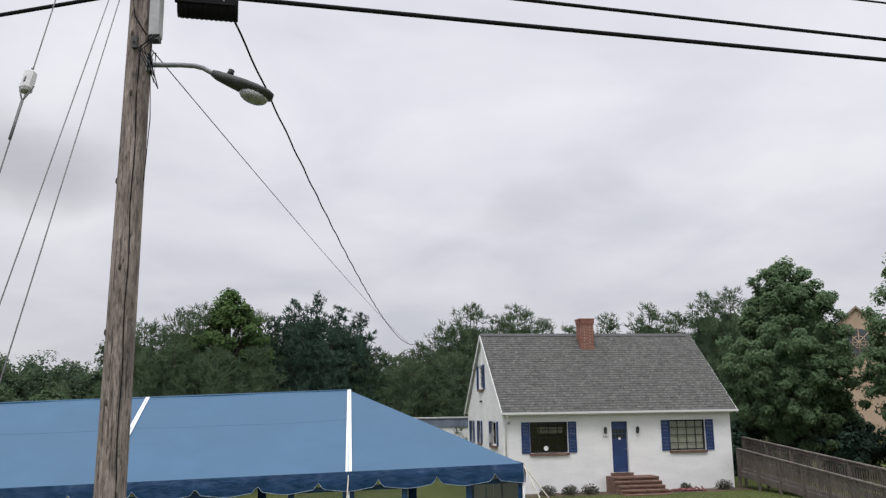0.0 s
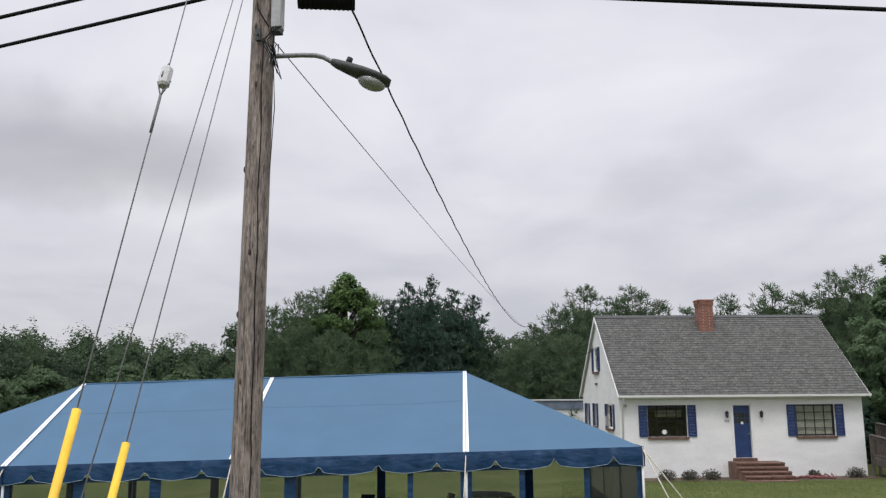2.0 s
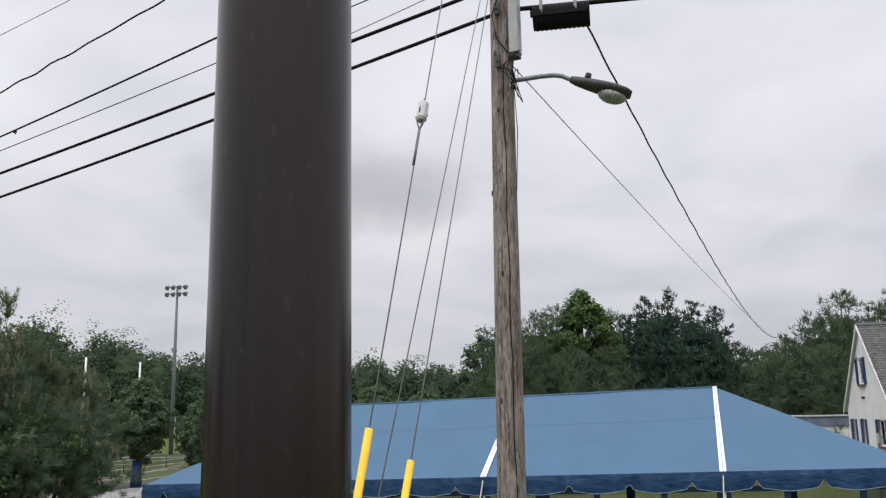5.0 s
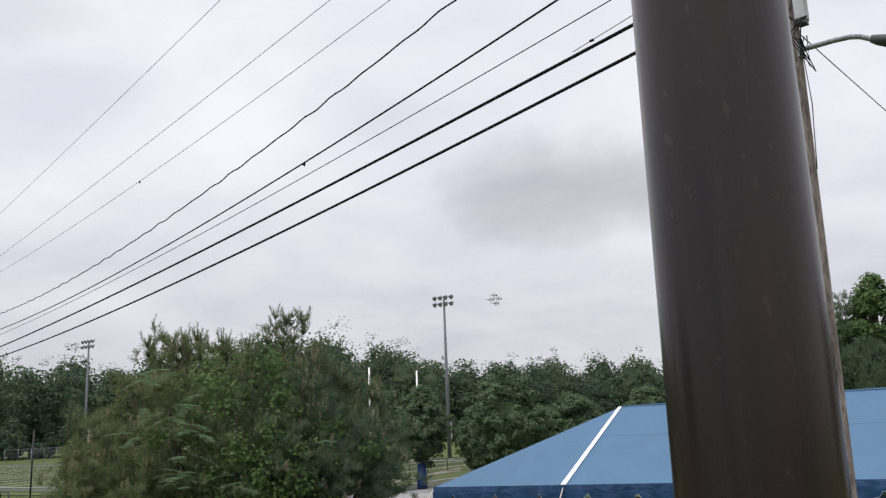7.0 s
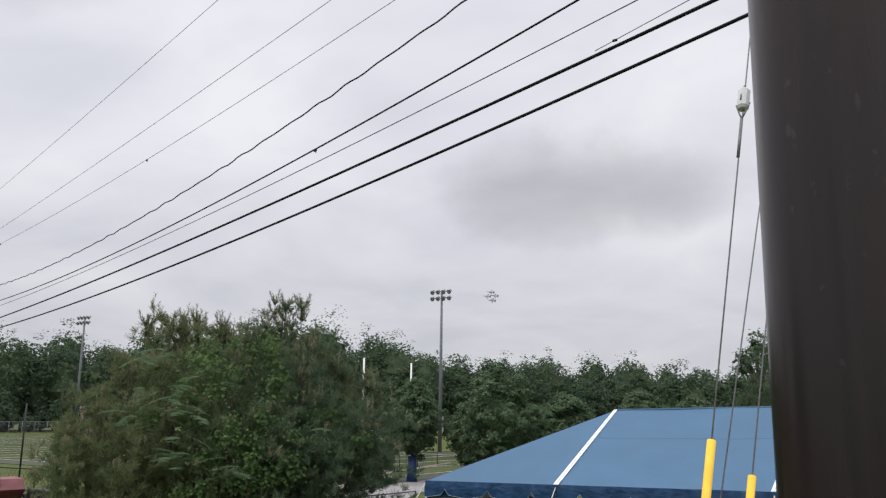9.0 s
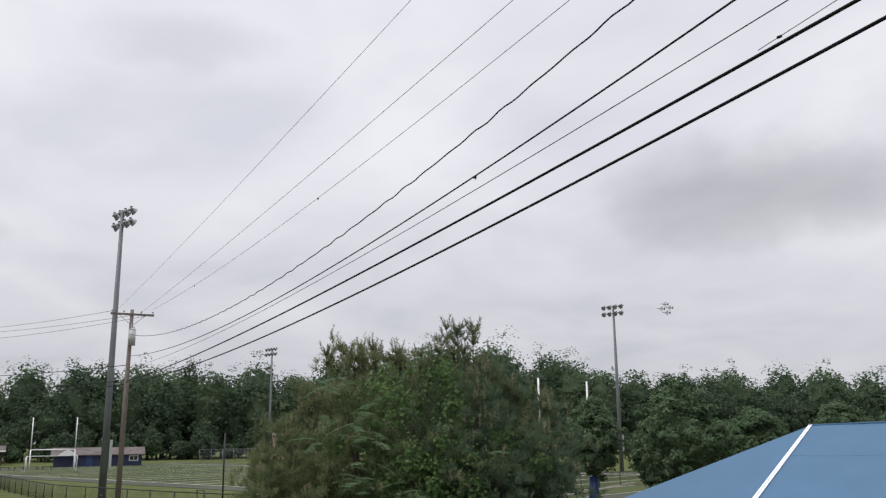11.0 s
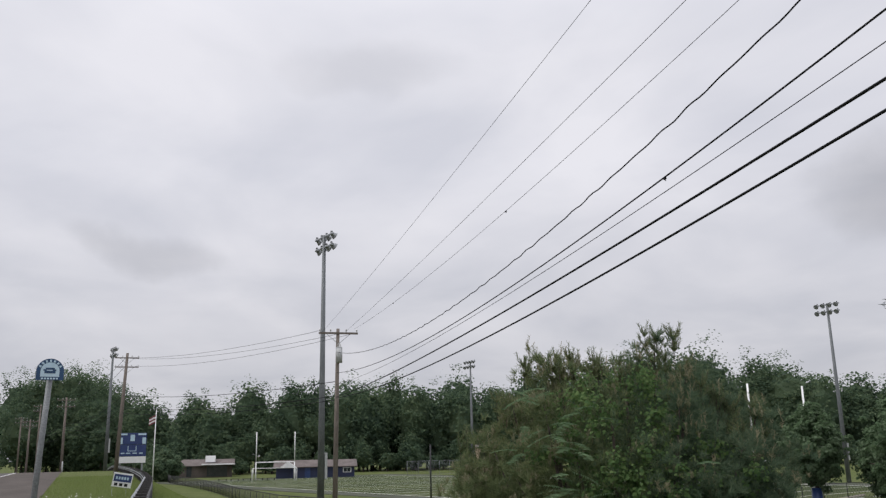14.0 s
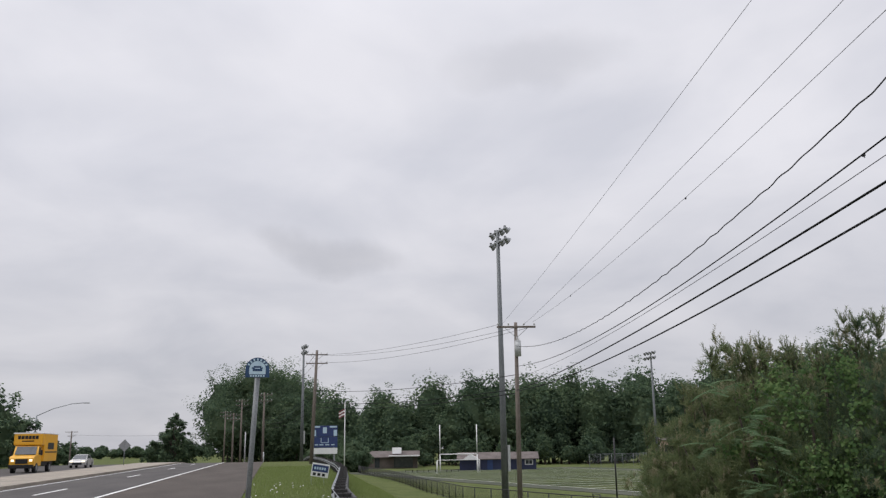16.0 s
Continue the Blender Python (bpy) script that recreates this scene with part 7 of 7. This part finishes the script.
def low_building(name, label, a, b, depth, z0, wall, ridge, wmat, rmat, over=0.5):
    """A long low building with a pitched roof, front wall from a to b."""
    p, q = Vector((*a, 0)), Vector((*b, 0))
    d = (q - p).normalized()
    n = Vector((d.y, -d.x, 0))
    ob = thing(name, label, "building", at=(a[0], a[1], z0))
    ln = (q - p).length
    M = Matrix(((d.x, n.x, 0, 0), (d.y, n.y, 0, 0), (0, 0, 1, 0), (0, 0, 0, 1)))
    w = Mesh().span((0, 0, -0.3), (ln, 0.2, wall), M).span((0, depth - 0.2, -0.3), (ln, depth, wall), M).span((0, 0.2, -0.3), (0.2, depth - 0.2, wall), M).span((ln - 0.2, 0.2, -0.3), (ln, depth - 0.2, wall), M)
    w.prism([M @ Vector((0, 0, wall)), M @ Vector((0, depth, wall)), M @ Vector((0, depth / 2, ridge - 0.1))], M.to_3x3() @ Vector((0.2, 0, 0)))
    w.prism([M @ Vector((ln, 0, wall)), M @ Vector((ln, depth, wall)), M @ Vector((ln, depth / 2, ridge - 0.1))], M.to_3x3() @ Vector((-0.2, 0, 0)))
    w.done("wall", wmat, ob)
    sl = (ridge - wall) / (depth / 2)
    for s, y0 in ((1, -over), (-1, depth + over)):
        Mesh().prism([M @ Vector((-over, y0, wall - sl * over)), M @ Vector((ln + over, y0, wall - sl * over)), M @ Vector((ln + over, depth / 2, ridge)), M @ Vector((-over, depth / 2, ridge))], (0, 0, 0.12)).done("roof", rmat, ob)
    return ob, M, ln


shed, sm, ln = low_building("field_house", "long navy blue field house with a brown roof", (-153.5, 53.0), (-157.3, 39.4), 5, -2.6, 2.1, 3.1, M_SHED, M_BROWNROOF)
w = Mesh().span((0.6, -0.06, 0.9), (2.1, -0.003, 1.8), sm).done("window_frame", M_TRIM, shed)
for k in range(2):
    Mesh().span((0.72 + 0.66 * k, -0.075, 1.0), (1.32 + 0.66 * k, -0.062, 1.7), sm).done("pane", M_DARKGLASS, w)
Mesh().span((8.0, -0.05, 0), (9.0, -0.003, 2.0), sm).done("door", M_NAVY, shed)
Mesh().prism([sm @ Vector((10.5, -1.6, 2.0)), sm @ Vector((13.5, -1.6, 2.0)), sm @ Vector((12.0, -1.6, 3.0))], sm.to_3x3() @ Vector((0, 3.0, 0))).done("porch_gable", M_TRIM, shed)
club, cm, ln = low_building("club_house", "low tan building with a brown roof and dark openings", (-182.0, 36.5), (-185.0, 21.0), 7, -2.6, 2.4, 3.5, M_DIMTAN, M_BROWNROOF)
# no holes in the wall: dark slabs stand for the shade inside the openings
for k, (s0, s1) in enumerate(((1.0, 5.0), (8.0, 9.0), (11.5, 14.0))):
    Mesh().span((s0, -0.05, 0.2), (s1, -0.003, 2.2), cm).done("opening", M_DARKGLASS, club)
Mesh().span((3.4, 1.0, 3.0), (5.4, 2.6, 4.3), cm, 0.05).done("rooftop_unit", M_TRIM, club)
Mesh().span((-0.5, -2.6, 2.5), (6.0, -0.01, 2.7), cm).done("awning", M_TRIM, club)

broadleaf("bush", "spreading dark green bush before the low building", (-162.4, 20.6, gz(-162.4, 20.6)), 5.0, 6.5, 0.0, L_PINE, 190, 80, 60, (0.5, 0.3), 0.9, 0.1, 0.12, 0.6)

score = thing("scoreboard", "large blue scoreboard with white panels on steel posts", "scoreboard", at=(-134.9, 12.4, gz(-134.9, 12.4)))
sz = -score.location.z
sd = Vector((0.05, 1, 0)).normalized()
SR = Matrix((sd, Vector((-1, 0.05, 0)).normalized(), Vector((0, 0, 1)))).transposed().to_4x4()
for s in (-1.5, 1.5):
    Mesh().span((s - 0.12, 0.05, -0.4), (s + 0.12, 0.3, sz + 5.0), SR).done("post", M_GALV, score)
Mesh().span((-1.95, -0.12, sz + 1.85), (1.95, 0.05, sz + 3.45), SR, 0.02).done("panel", M_SCORE, score)
Mesh().span((-1.95, -0.12, sz + 3.50), (1.95, 0.05, sz + 5.15), SR, 0.02).done("panel", M_SCORE, score)
Mesh().span((-1.95, -0.12, sz + 0.9), (1.95, 0.05, sz + 1.8), SR, 0.02).done("banner", M_TRIM, score)
for s0, s1, q0, q1 in ((-1.85, -0.75, 4.85, 5.08), (0.75, 1.85, 4.85, 5.08), (-1.85, -1.35, 3.6, 4.5), (1.35, 1.85, 3.6, 4.5), (-0.3, 0.3, 4.0, 4.9), (-0.8, -0.2, 2.2, 2.35), (0.1, 0.7, 2.2, 2.35), (-0.6, -0.5, 2.6, 3.3), (0.5, 0.6, 2.6, 3.3), (-0.6, 0.6, 2.55, 2.63), (-1.5, -1.0, 2.2, 2.35), (1.0, 1.5, 2.2, 2.35)):
    Mesh().span((s0, -0.15, sz + q0), (s1, -0.124, sz + q1), SR).done("display_bar", M_SIGNLIGHT, score)

flag = thing("flagpole", "white flagpole with a red and white flag", "flagpole", at=(-149.6, 17.2, gz(-149.6, 17.2)))
Mesh().tube([(0, 0, -0.2), (0, 0, 12.0)], 0.09, 8, [0.11, 0.06]).done("pole", M_TRIM, flag)
Mesh().ball((0, 0, 12.05), 0.1, 8).done("finial", M_GALV, flag)
for k in range(5):
    pts = [(0.02, -0.05 - 0.25 * i, 10.9 - 0.26 * k - 0.10 * i + 0.05 * math.sin(i * 1.4)) for i in range(5)]
    ptb = [(0.02, y, z - 0.26) for _, y, z in pts]
    m = Mesh()
    for i in range(4):
        m.prism([pts[i], pts[i + 1], ptb[i + 1], ptb[i]], (0.02, 0, 0))
    m.done("flag_stripe", M_RED if k % 2 == 0 else M_FLAGW, flag)
booth, bm_, ln = low_building("press_box", "small tan timber press box with a flat dark roof", (-124.2, 66.2), (-125.0, 63.8), 2.4, -2.6, 4.8, 5.1, M_TAN, M_BROWNROOF, 0.3)
Mesh().span((0.4, -0.05, 3.0), (ln - 0.4, -0.003, 4.1), bm_).done("window", M_DARKGLASS, booth)
# small sign staked in the verge
ys = thing("yard_sign", "small white and blue sign staked in the grass verge", "yard sign", at=(-43.0, 3.35, -0.03))
yr = pose(0, 0, 0, -9, 6, 0)
Mesh().span((0, -0.42, 0.42), (0.02, 0.42, 1.05), yr).done("board", M_TRIM, ys)
Mesh().span((0.021, -0.38, 0.66), (0.026, 0.38, 0.98), yr).done("colour_field", M_SCORE, ys)
for i in range(5):
    Mesh().span((0.027, -0.3 + i * 0.12, 0.76), (0.031, -0.22 + i * 0.12, 0.88), yr).done("letter_bar", M_SIGNLIGHT, ys)
for i in range(3):
    Mesh().span((0.021, -0.32 + i * 0.22, 0.47), (0.026, -0.18 + i * 0.22, 0.60), yr).done("letter_bar", M_BLACK, ys)
for s in (-0.3, 0.3):
    Mesh().cyl((0.01, s, -0.2), (0.01, s, 0.42), 0.008, n=5).done("wire_leg", M_GALV, ys)
# benches by the field
for i in range(5):
    x, y = -150 + 0.6 * i, 28.5 + 1.9 * i
    be = thing("bench", "dark bench beside the playing field", "bench", "field benches", (x, y, -2.6))
    Mesh().box((0, 0, 0.45), (0.35, 1.6, 0.06)).done("seat", M_BLACK, be)
    for s in (-0.6, 0.6):
        Mesh().box((0, s, 0.2), (0.3, 0.08, 0.45)).done("leg", M_BLACK, be)


# ---- vehicles ----
def wheel(ob, c, r, w):
    t = Mesh().cyl((c[0], c[1] - w / 2, c[2]), (c[0], c[1] + w / 2, c[2]), r, n=18).done("tyre", M_RUBBER, ob)
    Mesh().cyl((c[0], c[1] - w / 2 - 0.01, c[2]), (c[0], c[1] + w / 2 + 0.01, c[2]), r * 0.6, n=14).done("rim", M_ALU, t)


def box_truck(at, turn):
    ob = thing("box_truck", "yellow rental box truck with lit headlamps on the road", "truck")
    Mesh().span((-6.6, -1.2, 0.95), (-1.9, 1.2, 3.45), None, 0.05).done("cargo_box", M_TRUCK, ob)
    Mesh().span((-1.9, -1.2, 2.35), (-0.9, 1.2, 3.45), None, 0.12).done("cab_overhang", M_TRUCK, ob)
    Mesh().span((-6.62, -1.22, 3.36), (-0.88, 1.22, 3.47), None, 0.02).done("roof_edge", M_TRIM, ob)
    cab = Mesh().prism([(-1.85, -1.0, 0.6), (0.55, -1.0, 0.6), (0.6, -1.0, 1.25), (0.45, -1.0, 1.42), (-0.45, -1.0, 1.52), (-0.95, -1.0, 2.3), (-1.85, -1.0, 2.34)], (0, 2.0, 0)).done("cab", M_TRUCK, ob)
    Mesh().prism([(-0.44, -0.88, 1.56), (-0.42, 0.88, 1.56), (-0.90, 0.82, 2.24), (-0.90, -0.82, 2.24)], (0.03, 0, 0.02)).done("windscreen", M_DARKGLASS, cab)
    for s in (-1, 1):
        Mesh().span((-1.6, s * 1.0, 1.55), (-0.85, s * 1.012, 2.2)).done("side_window", M_DARKGLASS, cab)
        Mesh().span((0.56, s * 0.74 - 0.12, 0.98), (0.63, s * 0.74 + 0.12, 1.16), None, 0.02).done("headlight", M_HEAD, cab)
        Mesh().span((-0.75, s * 1.25 - 0.1, 1.5), (-0.65, s * 1.25 + 0.1, 1.95), None, 0.02).done("mirror", M_BLACK, cab)
        for x in (-0.35, -4.9):
            wheel(ob, (x, s * 0.88, 0.42), 0.42, 0.3)
    Mesh().span((0.5, -1.0, 0.4), (0.72, 1.0, 0.72), None, 0.04).done("bumper", M_BLACK, ob)
    Mesh().span((0.55, -0.5, 0.8), (0.62, 0.5, 1.2)).done("grille", M_BLACK, ob)
    Mesh().span((-6.3, -0.9, 0.6), (-1.9, 0.9, 0.95)).done("chassis", M_BLACK, ob)
    for i in range(6):
        Mesh().span((-0.905, -0.84 + i * 0.29, 2.9), (-0.885, -0.59 + i * 0.29, 3.2)).done("letter_bar", M_BLACK, ob)
    Mesh().span((-0.905, -0.5, 2.68), (-0.885, 0.5, 2.78)).done("letter_bar", M_BLACK, ob)
    Mesh().span((-5.2, 1.2, 2.0), (-3.0, 1.21, 2.6)).done("side_mark", M_BLACK, ob)
    Mesh().span((-6.4, 1.2, 1.7), (-2.1, 1.209, 1.82)).done("side_stripe", M_BLACK, ob)
    Mesh().span((-6.4, -1.209, 1.7), (-2.1, -1.2, 1.82)).done("side_stripe", M_BLACK, ob)
    ob.matrix_world = Matrix.Translation(at) @ pose(0, 0, 0, 0, 0, turn)


def sedan(at, turn, paint, label):
    ob = thing("car", label, "car")
    body = Mesh()
    prof = [(-2.25, 0.30), (-2.3, 0.62), (-2.22, 0.92), (-1.5, 0.98), (1.0, 0.95), (2.05, 0.80), (2.28, 0.62), (2.25, 0.30)]
    for s0, s1, k in ((-0.88, -0.80, 0.9), (-0.80, 0.80, 1.0), (0.80, 0.88, 0.9)):
        body.prism([(x * (1 if k == 1 else 0.985), s0, 0.3 + (z - 0.3) * (1 if k == 1 else 0.93)) for x, z in prof], (0, s1 - s0, 0))
    b = body.done("body", paint, ob)
    cab = [(-1.75, 0.96), (-1.15, 1.40), (-0.3, 1.46), (0.35, 1.40), (1.15, 0.93)]
    pts = [(x, -0.78 + (z - 0.93) * 0.30, z) for x, z in cab] + [(x, 0.78 - (z - 0.93) * 0.30, z) for x, z in cab]
    Mesh().faces(pts, [(0, 1, 2, 3, 4), (9, 8, 7, 6, 5)] + [(i, i + 5, i + 6, i + 1) for i in range(4)] + [(4, 9, 5, 0)]).done("cabin", paint, ob)
    Mesh().faces([(1.10, -0.72, 0.97), (1.10, 0.72, 0.97), (0.40, 0.62, 1.40), (0.40, -0.62, 1.40), (1.07, -0.72, 0.95), (1.07, 0.72, 0.95), (0.37, 0.62, 1.38), (0.37, -0.62, 1.38)], [(0, 1, 2, 3), (7, 6, 5, 4), (0, 4, 5, 1), (2, 6, 7, 3)]).done("windscreen", M_DARKGLASS, ob)
    for s in (-1, 1):
        Mesh().prism([(-1.3, s * 0.755, 1.0), (0.85, s * 0.755, 1.0), (0.3, s * 0.66, 1.36), (-1.05, s * 0.66, 1.36)], (0, s * 0.02, 0)).done("side_window", M_DARKGLASS, ob)
        Mesh().span((2.12, s * 0.62 - 0.17, 0.62), (2.27, s * 0.62 + 0.17, 0.77), None, 0.03).done("headlight", M_HEAD, b)
        for x in (-1.4, 1.4):
            wheel(ob, (x, s * 0.78, 0.33), 0.33, 0.22)
    Mesh().span((2.2, -0.5, 0.36), (2.29, 0.5, 0.58)).done("grille", M_BLACK, b)
    ob.matrix_world = Matrix.Translation(at) @ pose(0, 0, 0, 0, 0, turn)


box_truck((-83.5, -18.7, 0.0), -2.0)
sedan((-106.5, -17.7, 0.0), -2.0, M_SILVER, "silver sedan with lit headlamps driving on the road")

cart = thing("utility_cart", "red and black utility cart parked by the field fence", "utility cart", at=(-41.5, 17.6, gz(-41.5, 17.6) - 0.1))
Mesh().prism([(-0.9, -0.7, 0.5), (0.5, -0.7, 0.5), (0.8, -0.7, 0.9), (0.5, -0.7, 1.35), (-0.4, -0.7, 1.4), (-0.9, -0.7, 1.1)], (0, 1.2, 0)).done("body", M_RED, cart)
for x, y in ((-0.6, -0.7), (0.6, -0.7), (-0.6, 0.6), (0.6, 0.6), (1.6, 0.9), (2.4, 0.9)):
    wheel(cart, (x, y, 0.34), 0.34, 0.24)
Mesh().span((0.9, 0.5, 0.5), (2.9, 1.2, 0.95), None, 0.05).done("bed", M_BLACK, cart)
Mesh().tube([(-0.3, -0.6, 1.3), (-0.5, -0.6, 2.0), (0.4, -0.6, 2.0), (0.7, -0.6, 1.0)], 0.03, 6).done("roll_bar", M_BLACK, cart)

tb = thing("utility_box", "dark green metal utility box on the lawn", "utility box", at=(-19.4, 20.4, gz(-19.4, 20.4)))
Mesh().box((0, 0, 0.45), (0.7, 0.6, 0.95), None, 0.04).done("cabinet", M_CEDARBOX, tb)
Mesh().box((0, 0, 0.94), (0.76, 0.66, 0.05), None, 0.02).done("lid", M_CEDARBOX, tb)

# ---- buildings behind the house ----
ch, chm, ln = low_building("church", "tan stucco church gable with a round dark window", (45.8, 83.4), (37.6, 86.9), 16, -2.0, 9.2, 9.4, M_TAN, M_CHURCHROOF, 0.2)
Mesh().prism([chm @ Vector((0, -0.02, 9.2)), chm @ Vector((ln, -0.02, 9.2)), chm @ Vector((ln / 2, -0.02, 13.0))], chm.to_3x3() @ Vector((0, 0.4, 0))).done("gable", M_TAN, ch)
for s in (0, 1):
    Mesh().prism([chm @ Vector((ln * s, -0.3, 9.1)), chm @ Vector((ln / 2, -0.3, 12.95)), chm @ Vector((ln / 2, -0.3, 13.2)), chm @ Vector((ln * s + (0.3 if s else -0.3), -0.3, 9.2))], chm.to_3x3() @ Vector((0, 16.3, 0))).done("roof", M_CHURCHROOF, ch)
rw = Mesh()
c0 = chm @ Vector((ln / 2, -0.05, 9.55))
cn = chm.to_3x3() @ Vector((0, -1, 0))
rw.cyl(c0, c0 + cn * 0.06, 1.35, n=32)
rwo = rw.done("round_window", M_DARKGLASS, ch)
for k in range(4):
    a = math.pi * k / 4
    dv = chm.to_3x3() @ Vector((math.cos(a) * 1.3, 0, math.sin(a) * 1.3))
    Mesh().tube([c0 + cn * 0.08 - dv, c0 + cn * 0.08 + dv], 0.05, 5).done("tracery", M_TAN, rwo)
Mesh().tube([c0 + cn * 0.08 + chm.to_3x3() @ Vector((math.cos(t * math.pi / 12) * 0.6, 0, math.sin(t * math.pi / 12) * 0.6)) for t in range(25)], 0.05, 5).done("tracery", M_TAN, rwo)
tr = thing("site_trailer", "white flat roofed trailer with a grey-blue fascia", "trailer", at=(-2.5, 47.0, -2.1))
Mesh().span((0, 0, 0.4), (6.5, 2.8, 2.75)).done("wall", M_TRIM, tr)
Mesh().span((-0.1, -0.1, 2.75), (6.6, 2.9, 3.2), None, 0.02).done("fascia", M_GREYBLUE, tr)
Mesh().span((-0.16, -0.16, 3.2), (6.66, 2.96, 3.28), None, 0.02).done("roof_edge", M_GREYBOX, tr)
for i in range(12):
    Mesh().span((0.0, -0.012, 0.5 + i * 0.19), (6.5, -0.001, 0.66 + i * 0.19)).done("siding_board", M_TRIM, tr)

# street lamp over the far lanes and a warning sign
fl = thing("street_lamp", "grey street lamp with a long arm over the road", "street lamp", at=(-137.9, -29.5, -0.22))
Mesh().tube([(0, 0, -0.2), (0, 0, 7.3)], 0.12, 10, [0.14, 0.09]).done("mast", M_GALV, fl)
Mesh().tube([(0, 0, 7.2), (-0.4, 2.2, 8.3), (-0.8, 4.6, 9.0), (-1.0, 6.2, 9.15)], 0.055, 8).done("arm", M_GALV, fl)
Mesh().box((-1.02, 6.6, 9.12), (0.3, 0.9, 0.14), None, 0.05).done("head", M_ALU, fl)
ws = thing("warning_sign", "grey diamond road sign seen from behind", "road sign", at=(-110.0, -13.6, 0.1))
Mesh().cyl((0, 0, -0.2), (0, 0, 2.6), 0.04, n=8).done("post", M_GALV, ws)
Mesh().prism([(0.05, 0, 1.58), (0.05, 0.72, 2.3), (0.05, 0, 3.02), (0.05, -0.72, 2.3)], (0.02, 0, 0)).done("plate", M_ALU, ws)


# ---- four jets in the sky ----
def jet(at, turn):
    ob = thing("jet_aircraft", "small grey jet aircraft flying in a group of four", "aircraft", "jets in formation", at)
    Mesh().tube([(8, 0, 0), (5.5, 0, 0.1), (2, 0, 0.2), (-4, 0, 0.1), (-7, 0, 0)], 0.8, 10, [0.06, 0.55, 0.85, 0.8, 0.45]).done("fuselage", M_JET, ob)
    for s in (-1, 1):
        Mesh().prism([(2.6, s * 0.6, 0), (-2.6, s * 0.6, 0), (-3.2, s * 5.4, 0), (-1.7, s * 5.4, 0)], (0, 0, 0.18)).done("wing", M_JET, ob)
        Mesh().prism([(-4.6, s * 0.5, 0), (-6.9, s * 0.5, 0), (-7.3, s * 2.8, 0), (-6.4, s * 2.8, 0)], (0, 0, 0.12)).done("tailplane", M_JET, ob)
        Mesh().prism([(-3.8, s * 0.7, 0.4), (-6.4, s * 0.7, 0.4), (-7.0, s * 1.2, 2.9), (-5.9, s * 1.2, 2.9)], (0, 0.12, 0)).done("tail_fin", M_JET, ob)
    ob.matrix_world = Matrix.Translation(at) @ pose(0, 0, 0, -62, -8, turn)
    return ob


j = jet((-902.4, 1198.6, 222), 215)
for p in ((-907.5, 1194.8, 214.5), (-896.5, 1203.0, 215.5), (-900.5, 1200.0, 207.0)):
    copy_thing(j, Matrix.Translation(p) @ pose(0, 0, 0, -62, -8, 215))


# ---- grass blades on the bank and the lawn ----
def grass(name, label, n, xr, yf, seed, ln, wd):
    rng = np.random.default_rng(seed)
    X = rng.uniform(*xr, n)
    Y = np.array([yf(x, rng) for x in X])
    P = np.array([(x, y, gz(x, y) - 0.01) for x, y in zip(X, Y)])
    D = rng.normal(size=(n, 3)) * 0.45 + np.array([0, 0, 1.0])
    tagged(quads(name, needles(rng, P, D, ln, wd), M_BLADE), label, "grass", kind="stuff")


grass("bank_grass", "rough green grass on the roadside bank", 66000, (-90, -12), lambda x, r: road_y(x, -1.35) + (shelf_edge(x) + 6 - road_y(x, -1.35)) * r.random(), 401, 0.16, 0.024)
grass("lawn_grass", "short green lawn grass before the house", 30000, (0, 14), lambda x, r: 27 + 9.0 * r.random(), 402, 0.07, 0.016)
rng = np.random.default_rng(77)
dots = []
for k in range(60):
    x = rng.uniform(-45, -14)
    y = road_y(x, -1.2) + 2.8 * rng.random()
    dots.append((x, y, gz(x, y) + 0.13))
fl_ = quads("clover_flowers", leaves(rng, np.array(dots), np.tile([0.4, -0.2, 1.0], (len(dots), 1)), 0.06, 0.06, 0.3), M_FLAGW)
tagged(fl_, "small white flowers scattered in the verge grass", "flowers", kind="stuff")
